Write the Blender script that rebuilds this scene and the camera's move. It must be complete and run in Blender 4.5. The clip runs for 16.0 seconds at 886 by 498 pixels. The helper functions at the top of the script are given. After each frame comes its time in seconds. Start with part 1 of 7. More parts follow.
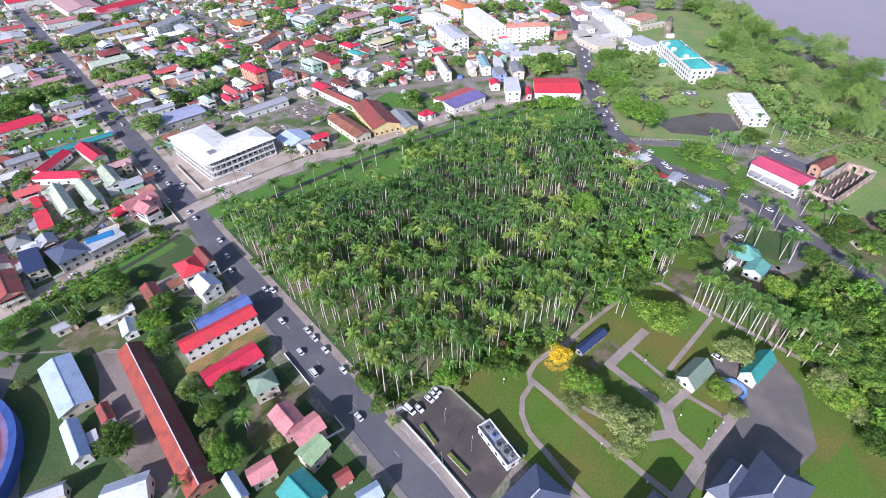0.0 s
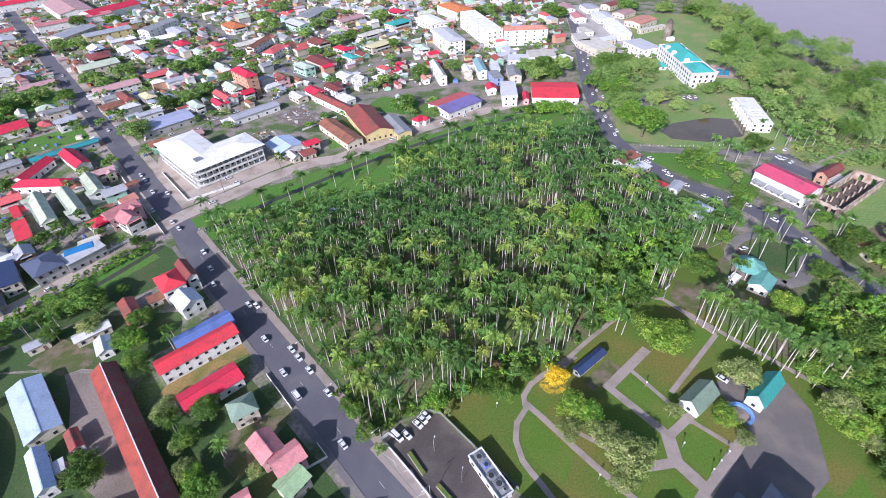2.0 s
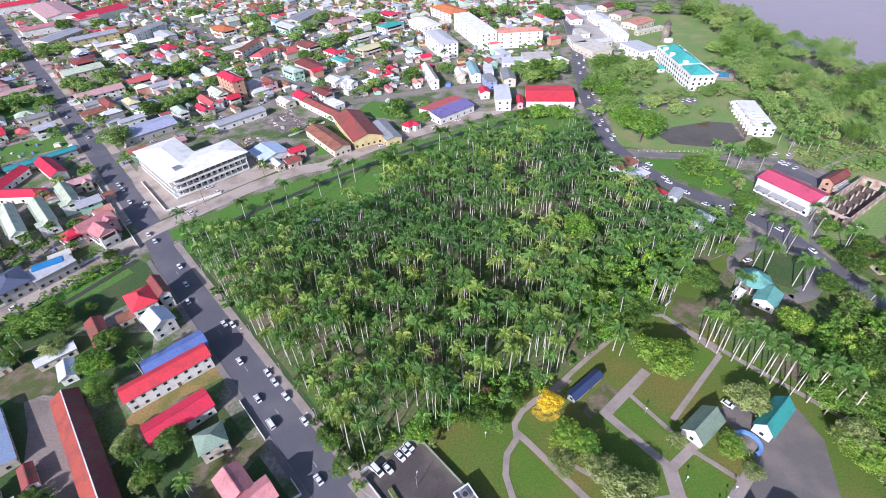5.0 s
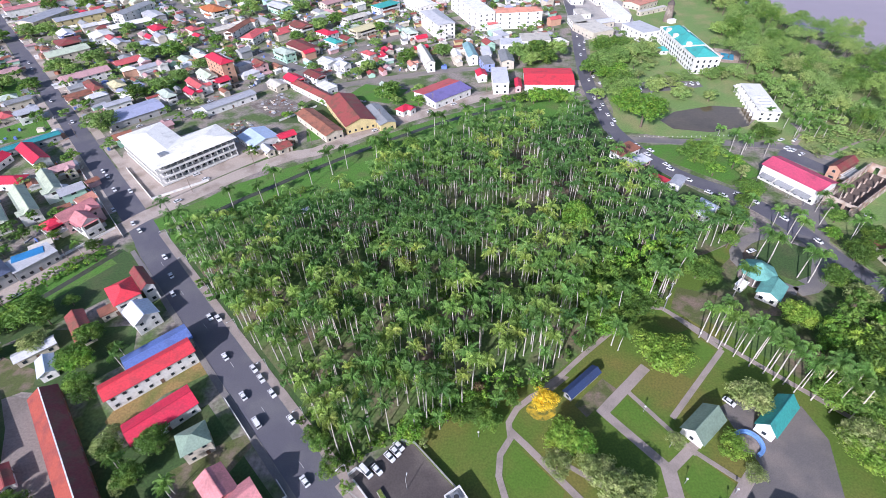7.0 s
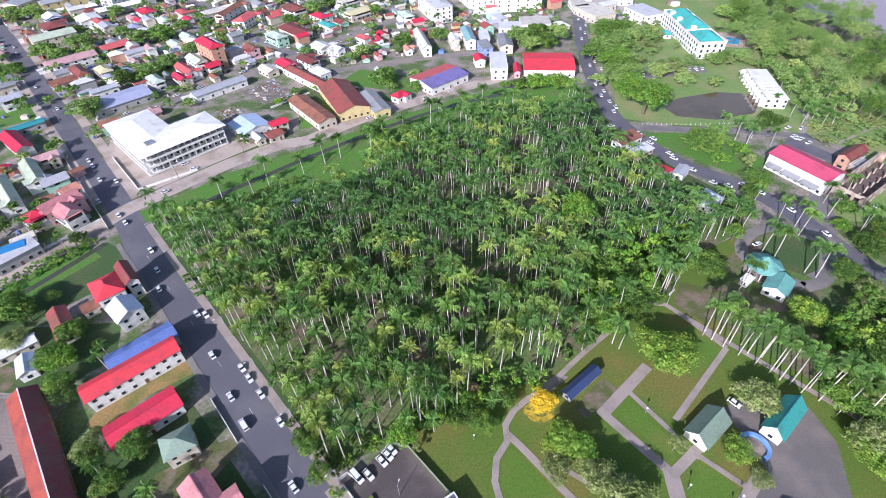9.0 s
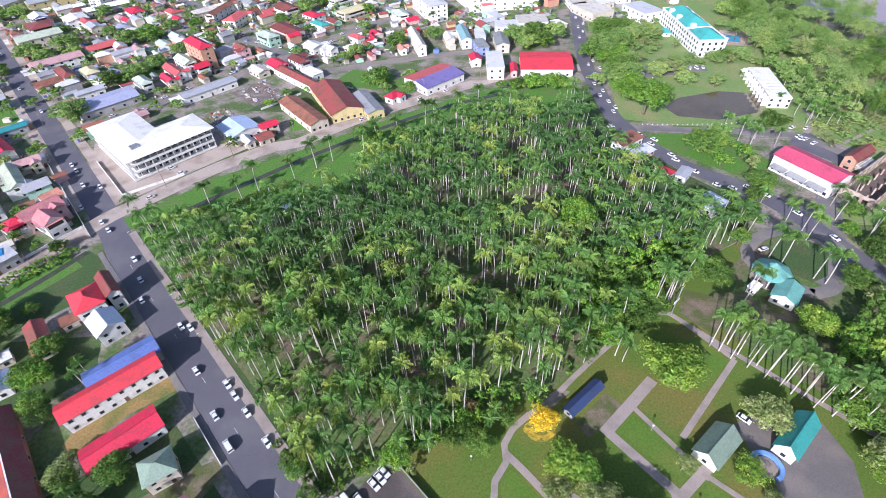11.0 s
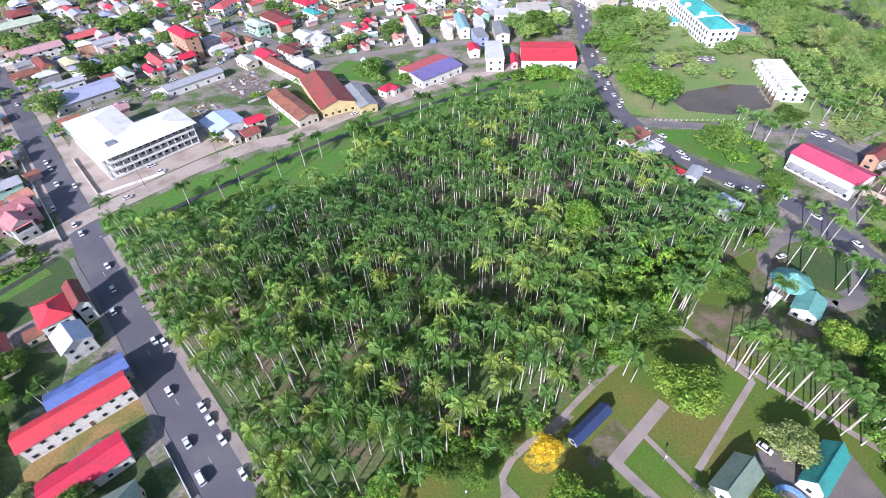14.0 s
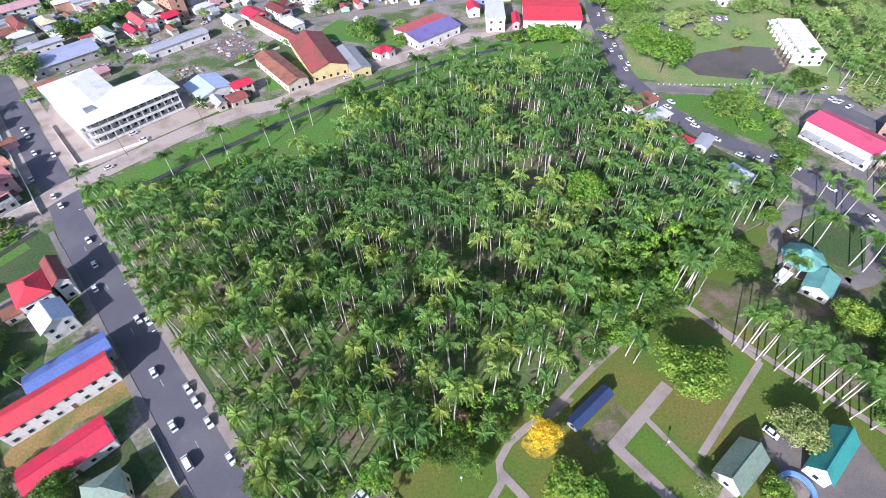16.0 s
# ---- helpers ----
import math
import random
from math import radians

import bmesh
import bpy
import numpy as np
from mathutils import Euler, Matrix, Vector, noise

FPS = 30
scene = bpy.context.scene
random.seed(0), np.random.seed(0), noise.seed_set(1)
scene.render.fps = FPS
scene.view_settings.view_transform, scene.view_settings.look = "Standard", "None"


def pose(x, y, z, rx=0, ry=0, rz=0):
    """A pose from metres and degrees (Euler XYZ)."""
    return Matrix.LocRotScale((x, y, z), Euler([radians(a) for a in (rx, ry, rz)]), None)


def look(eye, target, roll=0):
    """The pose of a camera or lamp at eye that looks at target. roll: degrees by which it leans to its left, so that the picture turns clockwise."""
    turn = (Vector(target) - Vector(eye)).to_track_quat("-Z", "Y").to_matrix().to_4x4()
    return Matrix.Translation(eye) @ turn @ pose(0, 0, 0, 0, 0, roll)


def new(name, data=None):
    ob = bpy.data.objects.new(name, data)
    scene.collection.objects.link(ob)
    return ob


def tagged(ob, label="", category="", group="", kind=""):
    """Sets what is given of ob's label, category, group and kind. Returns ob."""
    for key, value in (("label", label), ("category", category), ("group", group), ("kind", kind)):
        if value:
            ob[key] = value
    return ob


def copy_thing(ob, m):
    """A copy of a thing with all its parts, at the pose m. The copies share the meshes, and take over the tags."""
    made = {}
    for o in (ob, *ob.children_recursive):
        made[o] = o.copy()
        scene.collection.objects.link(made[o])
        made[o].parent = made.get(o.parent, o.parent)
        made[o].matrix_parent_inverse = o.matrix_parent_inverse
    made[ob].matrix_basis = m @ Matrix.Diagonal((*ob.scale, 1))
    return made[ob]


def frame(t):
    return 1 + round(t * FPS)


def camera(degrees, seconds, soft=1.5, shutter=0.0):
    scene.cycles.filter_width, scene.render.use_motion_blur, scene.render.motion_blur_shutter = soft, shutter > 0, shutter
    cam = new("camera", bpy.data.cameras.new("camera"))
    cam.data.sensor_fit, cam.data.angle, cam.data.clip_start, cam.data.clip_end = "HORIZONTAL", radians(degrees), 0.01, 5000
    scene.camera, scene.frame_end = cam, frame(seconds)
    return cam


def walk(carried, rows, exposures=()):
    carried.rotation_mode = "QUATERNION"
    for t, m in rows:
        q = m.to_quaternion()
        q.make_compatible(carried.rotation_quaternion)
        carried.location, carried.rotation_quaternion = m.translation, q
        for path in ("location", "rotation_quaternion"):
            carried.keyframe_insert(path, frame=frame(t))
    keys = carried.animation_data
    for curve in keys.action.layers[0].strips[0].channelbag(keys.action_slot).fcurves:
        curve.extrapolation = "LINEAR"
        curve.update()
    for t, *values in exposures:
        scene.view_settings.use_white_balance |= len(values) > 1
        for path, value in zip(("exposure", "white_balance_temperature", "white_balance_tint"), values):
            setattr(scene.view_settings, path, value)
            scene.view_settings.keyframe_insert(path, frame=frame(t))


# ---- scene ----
cam = camera(84.5, 16.0, soft=0.55)
PATH = [
    (0, (-6.108, -20.895, 147.559), (-6.173, -19.354, 146.285), -2.4),
    (0.5, (-5.325, -18.287, 147.037), (-5.389, -16.745, 145.766), -2.4),
    (1, (-4.581, -15.615, 146.47), (-4.644, -14.072, 145.199), -2.4),
    (1.5, (-3.738, -13.061, 145.878), (-3.803, -11.516, 144.609), -2.4),
    (2, (-2.93, -10.767, 145.3), (-2.994, -9.221, 144.032), -2.4),
    (2.5, (-2.271, -8.422, 144.702), (-2.335, -6.875, 143.436), -2.4),
    (3, (-1.635, -6.192, 144.135), (-1.699, -4.644, 142.87), -2.5),
    (3.5, (-0.794, -4.107, 143.496), (-0.858, -2.558, 142.233), -2.5),
    (4, (-0.052, -2.236, 142.966), (-0.114, -0.686, 141.705), -2.5),
    (6.5, (3.536, 6.389, 139.666), (3.476, 7.941, 138.405), -2.7),
    (7, (3.784, 8.276, 139.141), (3.726, 9.786, 137.83), -2.6),
    (7.5, (4.22, 9.966, 138.57), (4.162, 11.475, 137.258), -2.6),
    (8, (4.566, 11.775, 137.845), (4.509, 13.273, 136.52), -2.7),
    (8.5, (4.905, 13.434, 137.255), (4.849, 14.919, 135.917), -2.6),
    (9, (5.044, 15.264, 136.587), (4.989, 16.737, 135.235), -2.6),
    (11.5, (6.059, 25.07, 133.264), (6.02, 26.541, 131.909), -2.7),
    (12, (6.341, 27.403, 132.683), (6.307, 28.874, 131.328), -2.7),
    (12.5, (6.755, 29.731, 131.854), (6.721, 31.203, 130.501), -2.7),
    (13, (6.928, 32.118, 131.008), (6.891, 33.59, 129.654), -2.6),
    (13.5, (7.208, 34.413, 130.12), (7.167, 35.878, 128.758), -2.5),
    (14, (7.331, 36.56, 129.317), (7.288, 38.004, 127.934), -2.6),
    (14.5, (7.425, 38.536, 128.467), (7.382, 39.956, 127.059), -2.6),
    (15, (7.815, 40.372, 127.471), (7.771, 41.766, 126.038), -2.6),
    (15.5, (8.145, 42.157, 126.52), (8.1, 43.527, 125.064), -2.6),
    (16, (8.42, 44.099, 125.608), (8.376, 45.445, 124.129), -2.7),
]
walk(cam, [(t, look(eye, target, roll)) for t, eye, target, roll in PATH], exposures=((0.0, .22, 5700, 22), (7.0, .25, 5700, 22), (16.0, .45, 5700, 22)))

# ---- world and light ----
SUN_DIR = Vector((0.49, 0.87, 0.0)).normalized()   # the way the shadows fall
SUN_UP = radians(29)
world = bpy.data.worlds.new("world")
scene.world = world
world.use_nodes = True
wt = world.node_tree
sky = wt.nodes.new("ShaderNodeTexSky")
sky.sky_type, sky.sun_disc = "NISHITA", False
sky.sun_elevation = SUN_UP
sky.sun_rotation = math.atan2(-SUN_DIR.x, -SUN_DIR.y)
sky.air_density, sky.dust_density = 1.2, 1.5
wt.links.new(sky.outputs[0], wt.nodes["Background"].inputs[0])
wt.nodes["Background"].inputs[1].default_value = 0.11
sun_data = bpy.data.lights.new("sun", "SUN")
sun_data.energy, sun_data.angle, sun_data.color = 5.0, radians(0.6), (1.0, 0.955, 0.88)
sun = new("sun", sun_data)
sun.matrix_world = look((0, 0, 300), Vector((0, 0, 300)) + SUN_DIR * math.cos(SUN_UP) - Vector((0, 0, math.sin(SUN_UP))))

# ---- materials ----
RND = random.Random(7)
MATS = {}


def material(name, colour, rough=0.8, spots=(0.6, 1.25), fine=6.0, coarse=0.25, tint=None, amount=0.5, bump=0.0, metal=0.0, ribs=0.0, per_object=0.0, spec=0.5, island=0.0):
    """A surface with grain at two scales; tint is a second colour in patches; ribs: corrugation per metre in object space."""
    if name in MATS:
        return MATS[name]
    m = bpy.data.materials.new(name)
    m.use_nodes = True
    nt = m.node_tree
    N, Lk = nt.nodes, nt.links
    bsdf = N["Principled BSDF"]
    bsdf.inputs["Roughness"].default_value = rough
    bsdf.inputs["Metallic"].default_value = metal
    bsdf.inputs["Specular IOR Level"].default_value = spec
    geo = N.new("ShaderNodeNewGeometry")
    n1 = N.new("ShaderNodeTexNoise")
    n1.inputs["Scale"].default_value, n1.inputs["Detail"].default_value = coarse, 6
    n2 = N.new("ShaderNodeTexNoise")
    n2.inputs["Scale"].default_value, n2.inputs["Detail"].default_value = fine, 4
    for n in (n1, n2):
        Lk.new(geo.outputs["Position"], n.inputs["Vector"])
    mix = N.new("ShaderNodeMix")
    mix.data_type = "RGBA"
    mix.inputs["A"].default_value = (*colour, 1)
    mix.inputs["B"].default_value = (*(tint or [c * 0.7 for c in colour]), 1)
    ramp = N.new("ShaderNodeMapRange")
    ramp.inputs["From Min"].default_value, ramp.inputs["From Max"].default_value = 0.62 - 0.3 * amount, 0.8 - 0.3 * amount
    Lk.new(n1.outputs["Fac"], ramp.inputs["Value"])
    Lk.new(ramp.outputs[0], mix.inputs["Factor"])
    val = N.new("ShaderNodeMapRange")
    val.inputs["From Min"].default_value, val.inputs["From Max"].default_value = 0.25, 0.75
    val.inputs["To Min"].default_value, val.inputs["To Max"].default_value = spots
    Lk.new(n2.outputs["Fac"], val.inputs["Value"])
    scale = val.outputs[0]
    if per_object:
        info = N.new("ShaderNodeObjectInfo")
        mr = N.new("ShaderNodeMapRange")
        mr.inputs["To Min"].default_value, mr.inputs["To Max"].default_value = 1 - per_object, 1 + per_object
        Lk.new(info.outputs["Random"], mr.inputs["Value"])
        mul = N.new("ShaderNodeMath")
        mul.operation = "MULTIPLY"
        Lk.new(val.outputs[0], mul.inputs[0]), Lk.new(mr.outputs[0], mul.inputs[1])
        scale = mul.outputs[0]
    if island:
        mi = N.new("ShaderNodeMapRange")
        mi.inputs["To Min"].default_value, mi.inputs["To Max"].default_value = 1 - island, 1 + island
        Lk.new(geo.outputs["Random Per Island"], mi.inputs["Value"])
        mul2 = N.new("ShaderNodeMath")
        mul2.operation = "MULTIPLY"
        Lk.new(scale, mul2.inputs[0]), Lk.new(mi.outputs[0], mul2.inputs[1])
        scale = mul2.outputs[0]
    vm = N.new("ShaderNodeVectorMath")
    vm.operation = "SCALE"
    Lk.new(mix.outputs["Result"], vm.inputs[0]), Lk.new(scale, vm.inputs["Scale"])
    Lk.new(vm.outputs[0], bsdf.inputs["Base Color"])
    height = None
    if ribs:
        tc = N.new("ShaderNodeTexCoord")
        wave = N.new("ShaderNodeTexWave")
        wave.bands_direction = "X"
        wave.inputs["Scale"].default_value = ribs
        Lk.new(tc.outputs["Object"], wave.inputs["Vector"])
        height = wave.outputs["Fac"]
    elif bump:
        height = n2.outputs["Fac"]
    if height:
        b = N.new("ShaderNodeBump")
        b.inputs["Strength"].default_value, b.inputs["Distance"].default_value = (0.35, 0.03) if ribs else (bump, 0.15)
        Lk.new(height, b.inputs["Height"]), Lk.new(b.outputs[0], bsdf.inputs["Normal"])
    MATS[name] = m
    return m


def leaf(name, colour, tint, amount=0.5, coarse=0.12, per_object=0.2, through_light=0.35, island=0.3):
    """Foliage: lets part of the light through."""
    m = material(name, colour, 0.55, (0.6, 1.35), 1.2, coarse, tint, amount, per_object=per_object, spec=0.3, island=island)
    nt = m.node_tree
    if "Translucent BSDF" not in nt.nodes:
        b = nt.nodes["Principled BSDF"]
        tr = nt.nodes.new("ShaderNodeBsdfTranslucent")
        nt.links.new(b.inputs["Base Color"].links[0].from_socket, tr.inputs["Color"])
        mx = nt.nodes.new("ShaderNodeMixShader")
        mx.inputs[0].default_value = through_light
        nt.links.new(b.outputs[0], mx.inputs[1]), nt.links.new(tr.outputs[0], mx.inputs[2])
        nt.links.new(mx.outputs[0], nt.nodes["Material Output"].inputs["Surface"])
    return m


ROOF = dict(lavender=(.36, .38, .52), zinc=(.42, .43, .47), crimson=(.62, .03, .07), coral=(.58, .12, .12), sage=(.50, .56, .42), palegreen=(.52, .60, .50),
            dustpink=(.50, .30, .30), brick=(.34, .08, .07), paleyellow=(.62, .56, .33), maroon=(.24, .05, .05), white=(.88, .86, .80), greyroof=(.30, .31, .32),
            palezinc=(.64, .64, .66), orange=(.60, .20, .07), teal=(.04, .27, .29), cream=(.62, .58, .50), rust=(.32, .13, .08), tealroof=(.06, .37, .34),
            peachroof=(.62, .28, .20), tealgrey=(.25, .42, .44), redroof=(.72, .05, .07), lightblue=(.46, .56, .74), salmon=(.62, .25, .26), slate=(.10, .12, .19),
            navy=(.04, .065, .16), blueroof=(.15, .23, .55), bluewhite=(.66, .71, .82), sagedark=(.22, .30, .23), sagegreen=(.36, .52, .28), rustred=(.36, .07, .045),
            pinkroof=(.62, .09, .17), purple=(.24, .20, .46), seagreen=(.16, .40, .35))
WALL = dict(grey=(.42, .42, .42), white=(.82, .81, .78), peach=(.55, .32, .22), cream=(.62, .56, .46), mint=(.42, .66, .52), bluewall=(.30, .36, .62),
            yellowwall=(.64, .53, .27), pinkwall=(.72, .45, .45), brickwall=(.36, .16, .12))


def roof_mat(key):
    c = ROOF[key]
    rusty = key in ("rust", "rustred", "brick", "maroon")
    pale = key in ("white", "palezinc", "bluewhite", "lightblue", "zinc", "lavender")
    tint = (.25, .055, .045) if key == "rustred" else (.20, .09, .06) if rusty else [v * 0.82 for v in c] if pale else [v * 0.72 + 0.015 for v in c]
    return material("roof_sheet_" + key, c, 0.5 if pale else 0.6, (0.8, 1.14), 1.6, 0.22, tint, 0.55 if rusty else 0.4, ribs=0 if key == "white" else 3.0, per_object=.14)


def wall_mat(key):
    c = WALL[key]
    return material("wall_paint_" + key, c, 0.85, (0.86, 1.06), 1.5, 0.3, [v * 0.78 for v in c], 0.4)


ASPHALT = material("asphalt", (.12, .115, .14), 0.85, (.8, 1.2), 3, .07, (.15, .145, .16), .6, bump=.1)
DUSTY = material("dusty_road", (.27, .235, .205), .95, (.75, 1.2), 1.5, .07, (.19, .175, .165), .55)
ASPHALT_OLD = material("asphalt_old", (.17, .16, .165), .9, (.8, 1.2), 3, .06, (.25, .225, .20), .6)
SAND = material("sand", (.47, .395, .34), .95, (.75, 1.15), 2, .08, (.29, .235, .19), .5)
PAVING = material("paving", (.36, .30, .27), .9, (.85, 1.12), 2.5, .15, (.28, .24, .21), .5)
KERB = material("kerb_concrete", (.50, .47, .43), .9, (.8, 1.1), 2, .2)
KERB_WORN = material("kerb_worn", (.27, .25, .23), .9, (.7, 1.2), 2, .2)
LINE = material("road_paint", (.62, .62, .60), .8, (.6, 1.1), 2, .6)
GRASS = material("lawn", (.10, .165, .02), .95, (.72, 1.25), 1.6, .045, (.17, .16, .035), .55, bump=.4)
ROUGH_GRASS = material("rough_grass", (.085, .21, .025), .95, (.6, 1.35), 1.3, .09, (.12, .18, .045), .5, bump=.5)
GROVE_FLOOR = material("grove_floor", (.10, .165, .04), .95, (.6, 1.3), .9, .06, (.20, .145, .105), .5, bump=.4)
YARD = material("yard_ground", (.31, .265, .235), .95, (.55, 1.3), .8, .075, (.10, .155, .045), .72, bump=.3)
WATER = material("river_water", (.34, .265, .30), .3, (.95, 1.05), .05, .008, (.365, .28, .315), .5)
POND = material("pond_water", (.13, .10, .06), .05, (.9, 1.1), .5, .05, spec=.6)
CREEK = material("creek_water", (.075, .075, .055), .2, (.7, 1.3), .8, .2, (.05, .075, .03), .4, spec=.4)
EARTH = material("bare_earth", (.22, .165, .125), .95, (.7, 1.25), 1.8, .16, (.10, .12, .035), .8, bump=.3)
GLASS = material("window_glass", (.035, .045, .055), .12, (.7, 1.3), .8, .2)
# near-black put in for shade inside galleries; also colours dark yard clutter
SHADE = material("dark_shade_clutter", (.06, .055, .05), .8)
FRAME = material("window_frame_paint", (.72, .72, .70), .6, (.9, 1.05), 2, .4)
WHITE = material("white_paint", (.80, .80, .79), .6, (.9, 1.04), 2, .5)
METAL = material("galvanised_metal", (.45, .46, .48), .4, (.9, 1.1), 3, .5, metal=.6)
TRUNK = material("palm_trunk_bark", (.56, .53, .48), .9, (.6, 1.2), 2.5, .4, (.38, .35, .30), .5)
TRUNK_PALE = material("avenue_trunk_bark", (.60, .56, .50), .9, (.75, 1.1), 2.5, .4, (.45, .41, .35), .5)
SHAFT = material("palm_crownshaft", (.16, .27, .06), .5, (.8, 1.2), 2, .5)
FROND = leaf("palm_frond_leaf", (.135, .275, .062), (.24, .40, .078), .45, .11, .28)
FROND_GOLD = leaf("palm_frond_leaf_gold", (.28, .42, .09), (.42, .50, .10), .45, .11, .2)
FROND_DEEP = leaf("palm_frond_leaf_deep", (.095, .215, .055), (.16, .29, .062), .35, .1, .2)
BARK = material("tree_bark", (.17, .13, .10), .95, (.7, 1.2), 4, .6)
LEAF_MID = leaf("leaf_mid_green", (.125, .24, .045), (.22, .34, .055), .45, .2, .3)
LEAF_BRIGHT = leaf("leaf_bright_green", (.16, .34, .045), (.29, .44, .06), .5, .3, .15)
LEAF_OLIVE = leaf("leaf_olive_green", (.29, .37, .12), (.42, .46, .19), .5, .25, .15)
LEAF_YELLOW = leaf("blossom_yellow", (.95, .74, .05), (.88, .62, .03), .4, .4, .05)
LEAF_DRY = leaf("leaf_dry_brown", (.20, .14, .07), (.26, .21, .10), .5, .4, .05)
# naturally dark grass; on some plots shade is put into this colour too
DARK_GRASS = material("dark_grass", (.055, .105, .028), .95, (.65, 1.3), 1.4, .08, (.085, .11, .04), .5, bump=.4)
# far greens: distance haze is put into these paler, bluer colours
LEAF_WOODS_HAZY = leaf("leaf_woods_hazy", (.28, .42, .13), (.42, .52, .16), .55, .05, .1, island=.15)
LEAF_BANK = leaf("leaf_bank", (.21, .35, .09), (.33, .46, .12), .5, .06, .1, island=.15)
HOTEL_GRASS_HAZY = material("hotel_lawn_hazy", (.18, .28, .08), .95, (.6, 1.3), 1.2, .05, (.28, .29, .12), .5, bump=.3)
# sunlit copy of the park lawn: the sun's brightness is put into the colour
LAWN_LIT = material("sunlit_lawn", (.095, .185, .018), .95, (.75, 1.2), 1.6, .07, (.14, .18, .03), .5, bump=.4)


# ---- helpers ----
def mesh_ob(name, verts, faces, mats, parent=None, label="", slots=None):
    me = bpy.data.meshes.new(name)
    me.from_pydata(verts, [], faces)
    for m in (mats if isinstance(mats, (list, tuple)) else [mats]):
        me.materials.append(m)
    if slots is not None:
        me.polygons.foreach_set("material_index", slots)
    me.update()
    ob = new(name, me)
    if parent:
        ob.parent = parent
    if label:
        ob["label"] = label
    return ob


def part(name, bm, mat, parent=None, label=""):
    me = bpy.data.meshes.new(name)
    bm.to_mesh(me)
    bm.free()
    for m in (mat if isinstance(mat, (list, tuple)) else [mat]):
        me.materials.append(m)
    ob = new(name, me)
    if parent:
        ob.parent = parent
    if label:
        ob["label"] = label
    return ob


def empty(name, x, y, z=0.0, ang=0.0):
    e = new(name)
    e.empty_display_size = 0.5
    e.matrix_basis = pose(x, y, z, 0, 0, ang)
    return e


def box(bm, x0, y0, z0, x1, y1, z1, slot=0):
    v = [bm.verts.new(p) for p in ((x0, y0, z0), (x1, y0, z0), (x1, y1, z0), (x0, y1, z0), (x0, y0, z1), (x1, y0, z1), (x1, y1, z1), (x0, y1, z1))]
    for q in ((3, 2, 1, 0), (4, 5, 6, 7), (0, 1, 5, 4), (1, 2, 6, 5), (2, 3, 7, 6), (3, 0, 4, 7)):
        bm.faces.new([v[i] for i in q]).material_index = slot
    return v


def tube(bm, rings, sides=8, slot=0, cap=True):
    """rings: (centre, radius) along a limb."""
    loops = []
    for c, r in rings:
        loops.append([bm.verts.new((c[0] + r * math.cos(a), c[1] + r * math.sin(a), c[2])) for a in [2 * math.pi * k / sides for k in range(sides)]])
    for lo, hi in zip(loops, loops[1:]):
        for k in range(sides):
            f = bm.faces.new((lo[k], lo[(k + 1) % sides], hi[(k + 1) % sides], hi[k]))
            f.material_index, f.smooth = slot, True
    if cap:
        bm.faces.new(loops[-1]).material_index = slot


def sheet(name, pts, z, mat, label, category="ground", thick=0.3, kind="structure"):
    """A level patch of ground with an edge that goes down into the soil."""
    bm = bmesh.new()
    top = [bm.verts.new((x, y, z)) for x, y in pts]
    low = [bm.verts.new((x, y, z - thick)) for x, y in pts]
    f = bm.faces.new(top)
    if f.normal.z < 0 or f.calc_area() and (f.normal_update() or f.normal.z < 0):
        f.normal_flip()
    for i in range(len(pts)):
        j = (i + 1) % len(pts)
        bm.faces.new((top[i], low[i], low[j], top[j]))
    bmesh.ops.triangulate(bm, faces=[f])
    bmesh.ops.recalc_face_normals(bm, faces=bm.faces)
    return tagged(part(name, bm, mat), label, category, kind=kind)


def smooth_line(pts, step=4.0):
    """Points of a smooth line through pts."""
    P = [Vector(p) for p in pts]
    out = []
    for i in range(len(P) - 1):
        a, b, c, d = P[max(i - 1, 0)], P[i], P[i + 1], P[min(i + 2, len(P) - 1)]
        n = max(1, int((c - b).length / step))
        for k in range(n):
            t = k / n
            out.append(0.5 * ((2 * b) + (c - a) * t + (2 * a - 5 * b + 4 * c - d) * t * t + (3 * b - a - 3 * c + d) * t ** 3))
    out.append(P[-1])
    return out


def strip(name, pts, width, z, mat, label, category="road", thick=0.3, curve=True, kind="structure"):
    """A road, path or wall along a line; width may be one number or one for each end."""
    w0, w1 = width if isinstance(width, tuple) else (width, width)
    line = smooth_line(pts) if curve and len(pts) > 2 else [Vector(p) for p in pts]
    n = len(line)
    left, right = [], []
    for i, p in enumerate(line):
        d = (line[min(i + 1, n - 1)] - line[max(i - 1, 0)]).normalized()
        side = Vector((-d.y, d.x)) * (w0 + (w1 - w0) * i / (n - 1)) / 2
        left.append(p + side), right.append(p - side)
    verts = [(*p, z) for p in left] + [(*p, z) for p in right] + [(*p, z - thick) for p in left] + [(*p, z - thick) for p in right]
    faces = []
    for i in range(n - 1):
        faces += [(n + i, n + i + 1, i + 1, i), (i, i + 1, 2 * n + i + 1, 2 * n + i), (3 * n + i, 3 * n + i + 1, n + i + 1, n + i)]
    faces += [(0, 2 * n, 3 * n, n), (n - 1, 2 * n - 1, 4 * n - 1, 3 * n - 1)]
    return tagged(mesh_ob(name, verts, faces, mat), label, category, kind=kind)

# ---- the ground, roads and water ----
tagged(mesh_ob("ground", [(-4500, -1500, -.02), (4500, -1500, -.02), (4500, 4500, -.02), (-4500, 4500, -.02)], [(0, 1, 2, 3)], YARD), "patchy yard soil and grass between the houses", "ground", kind="structure")
U = Vector((0.676, -0.737))     # along the main road, towards the parking lot
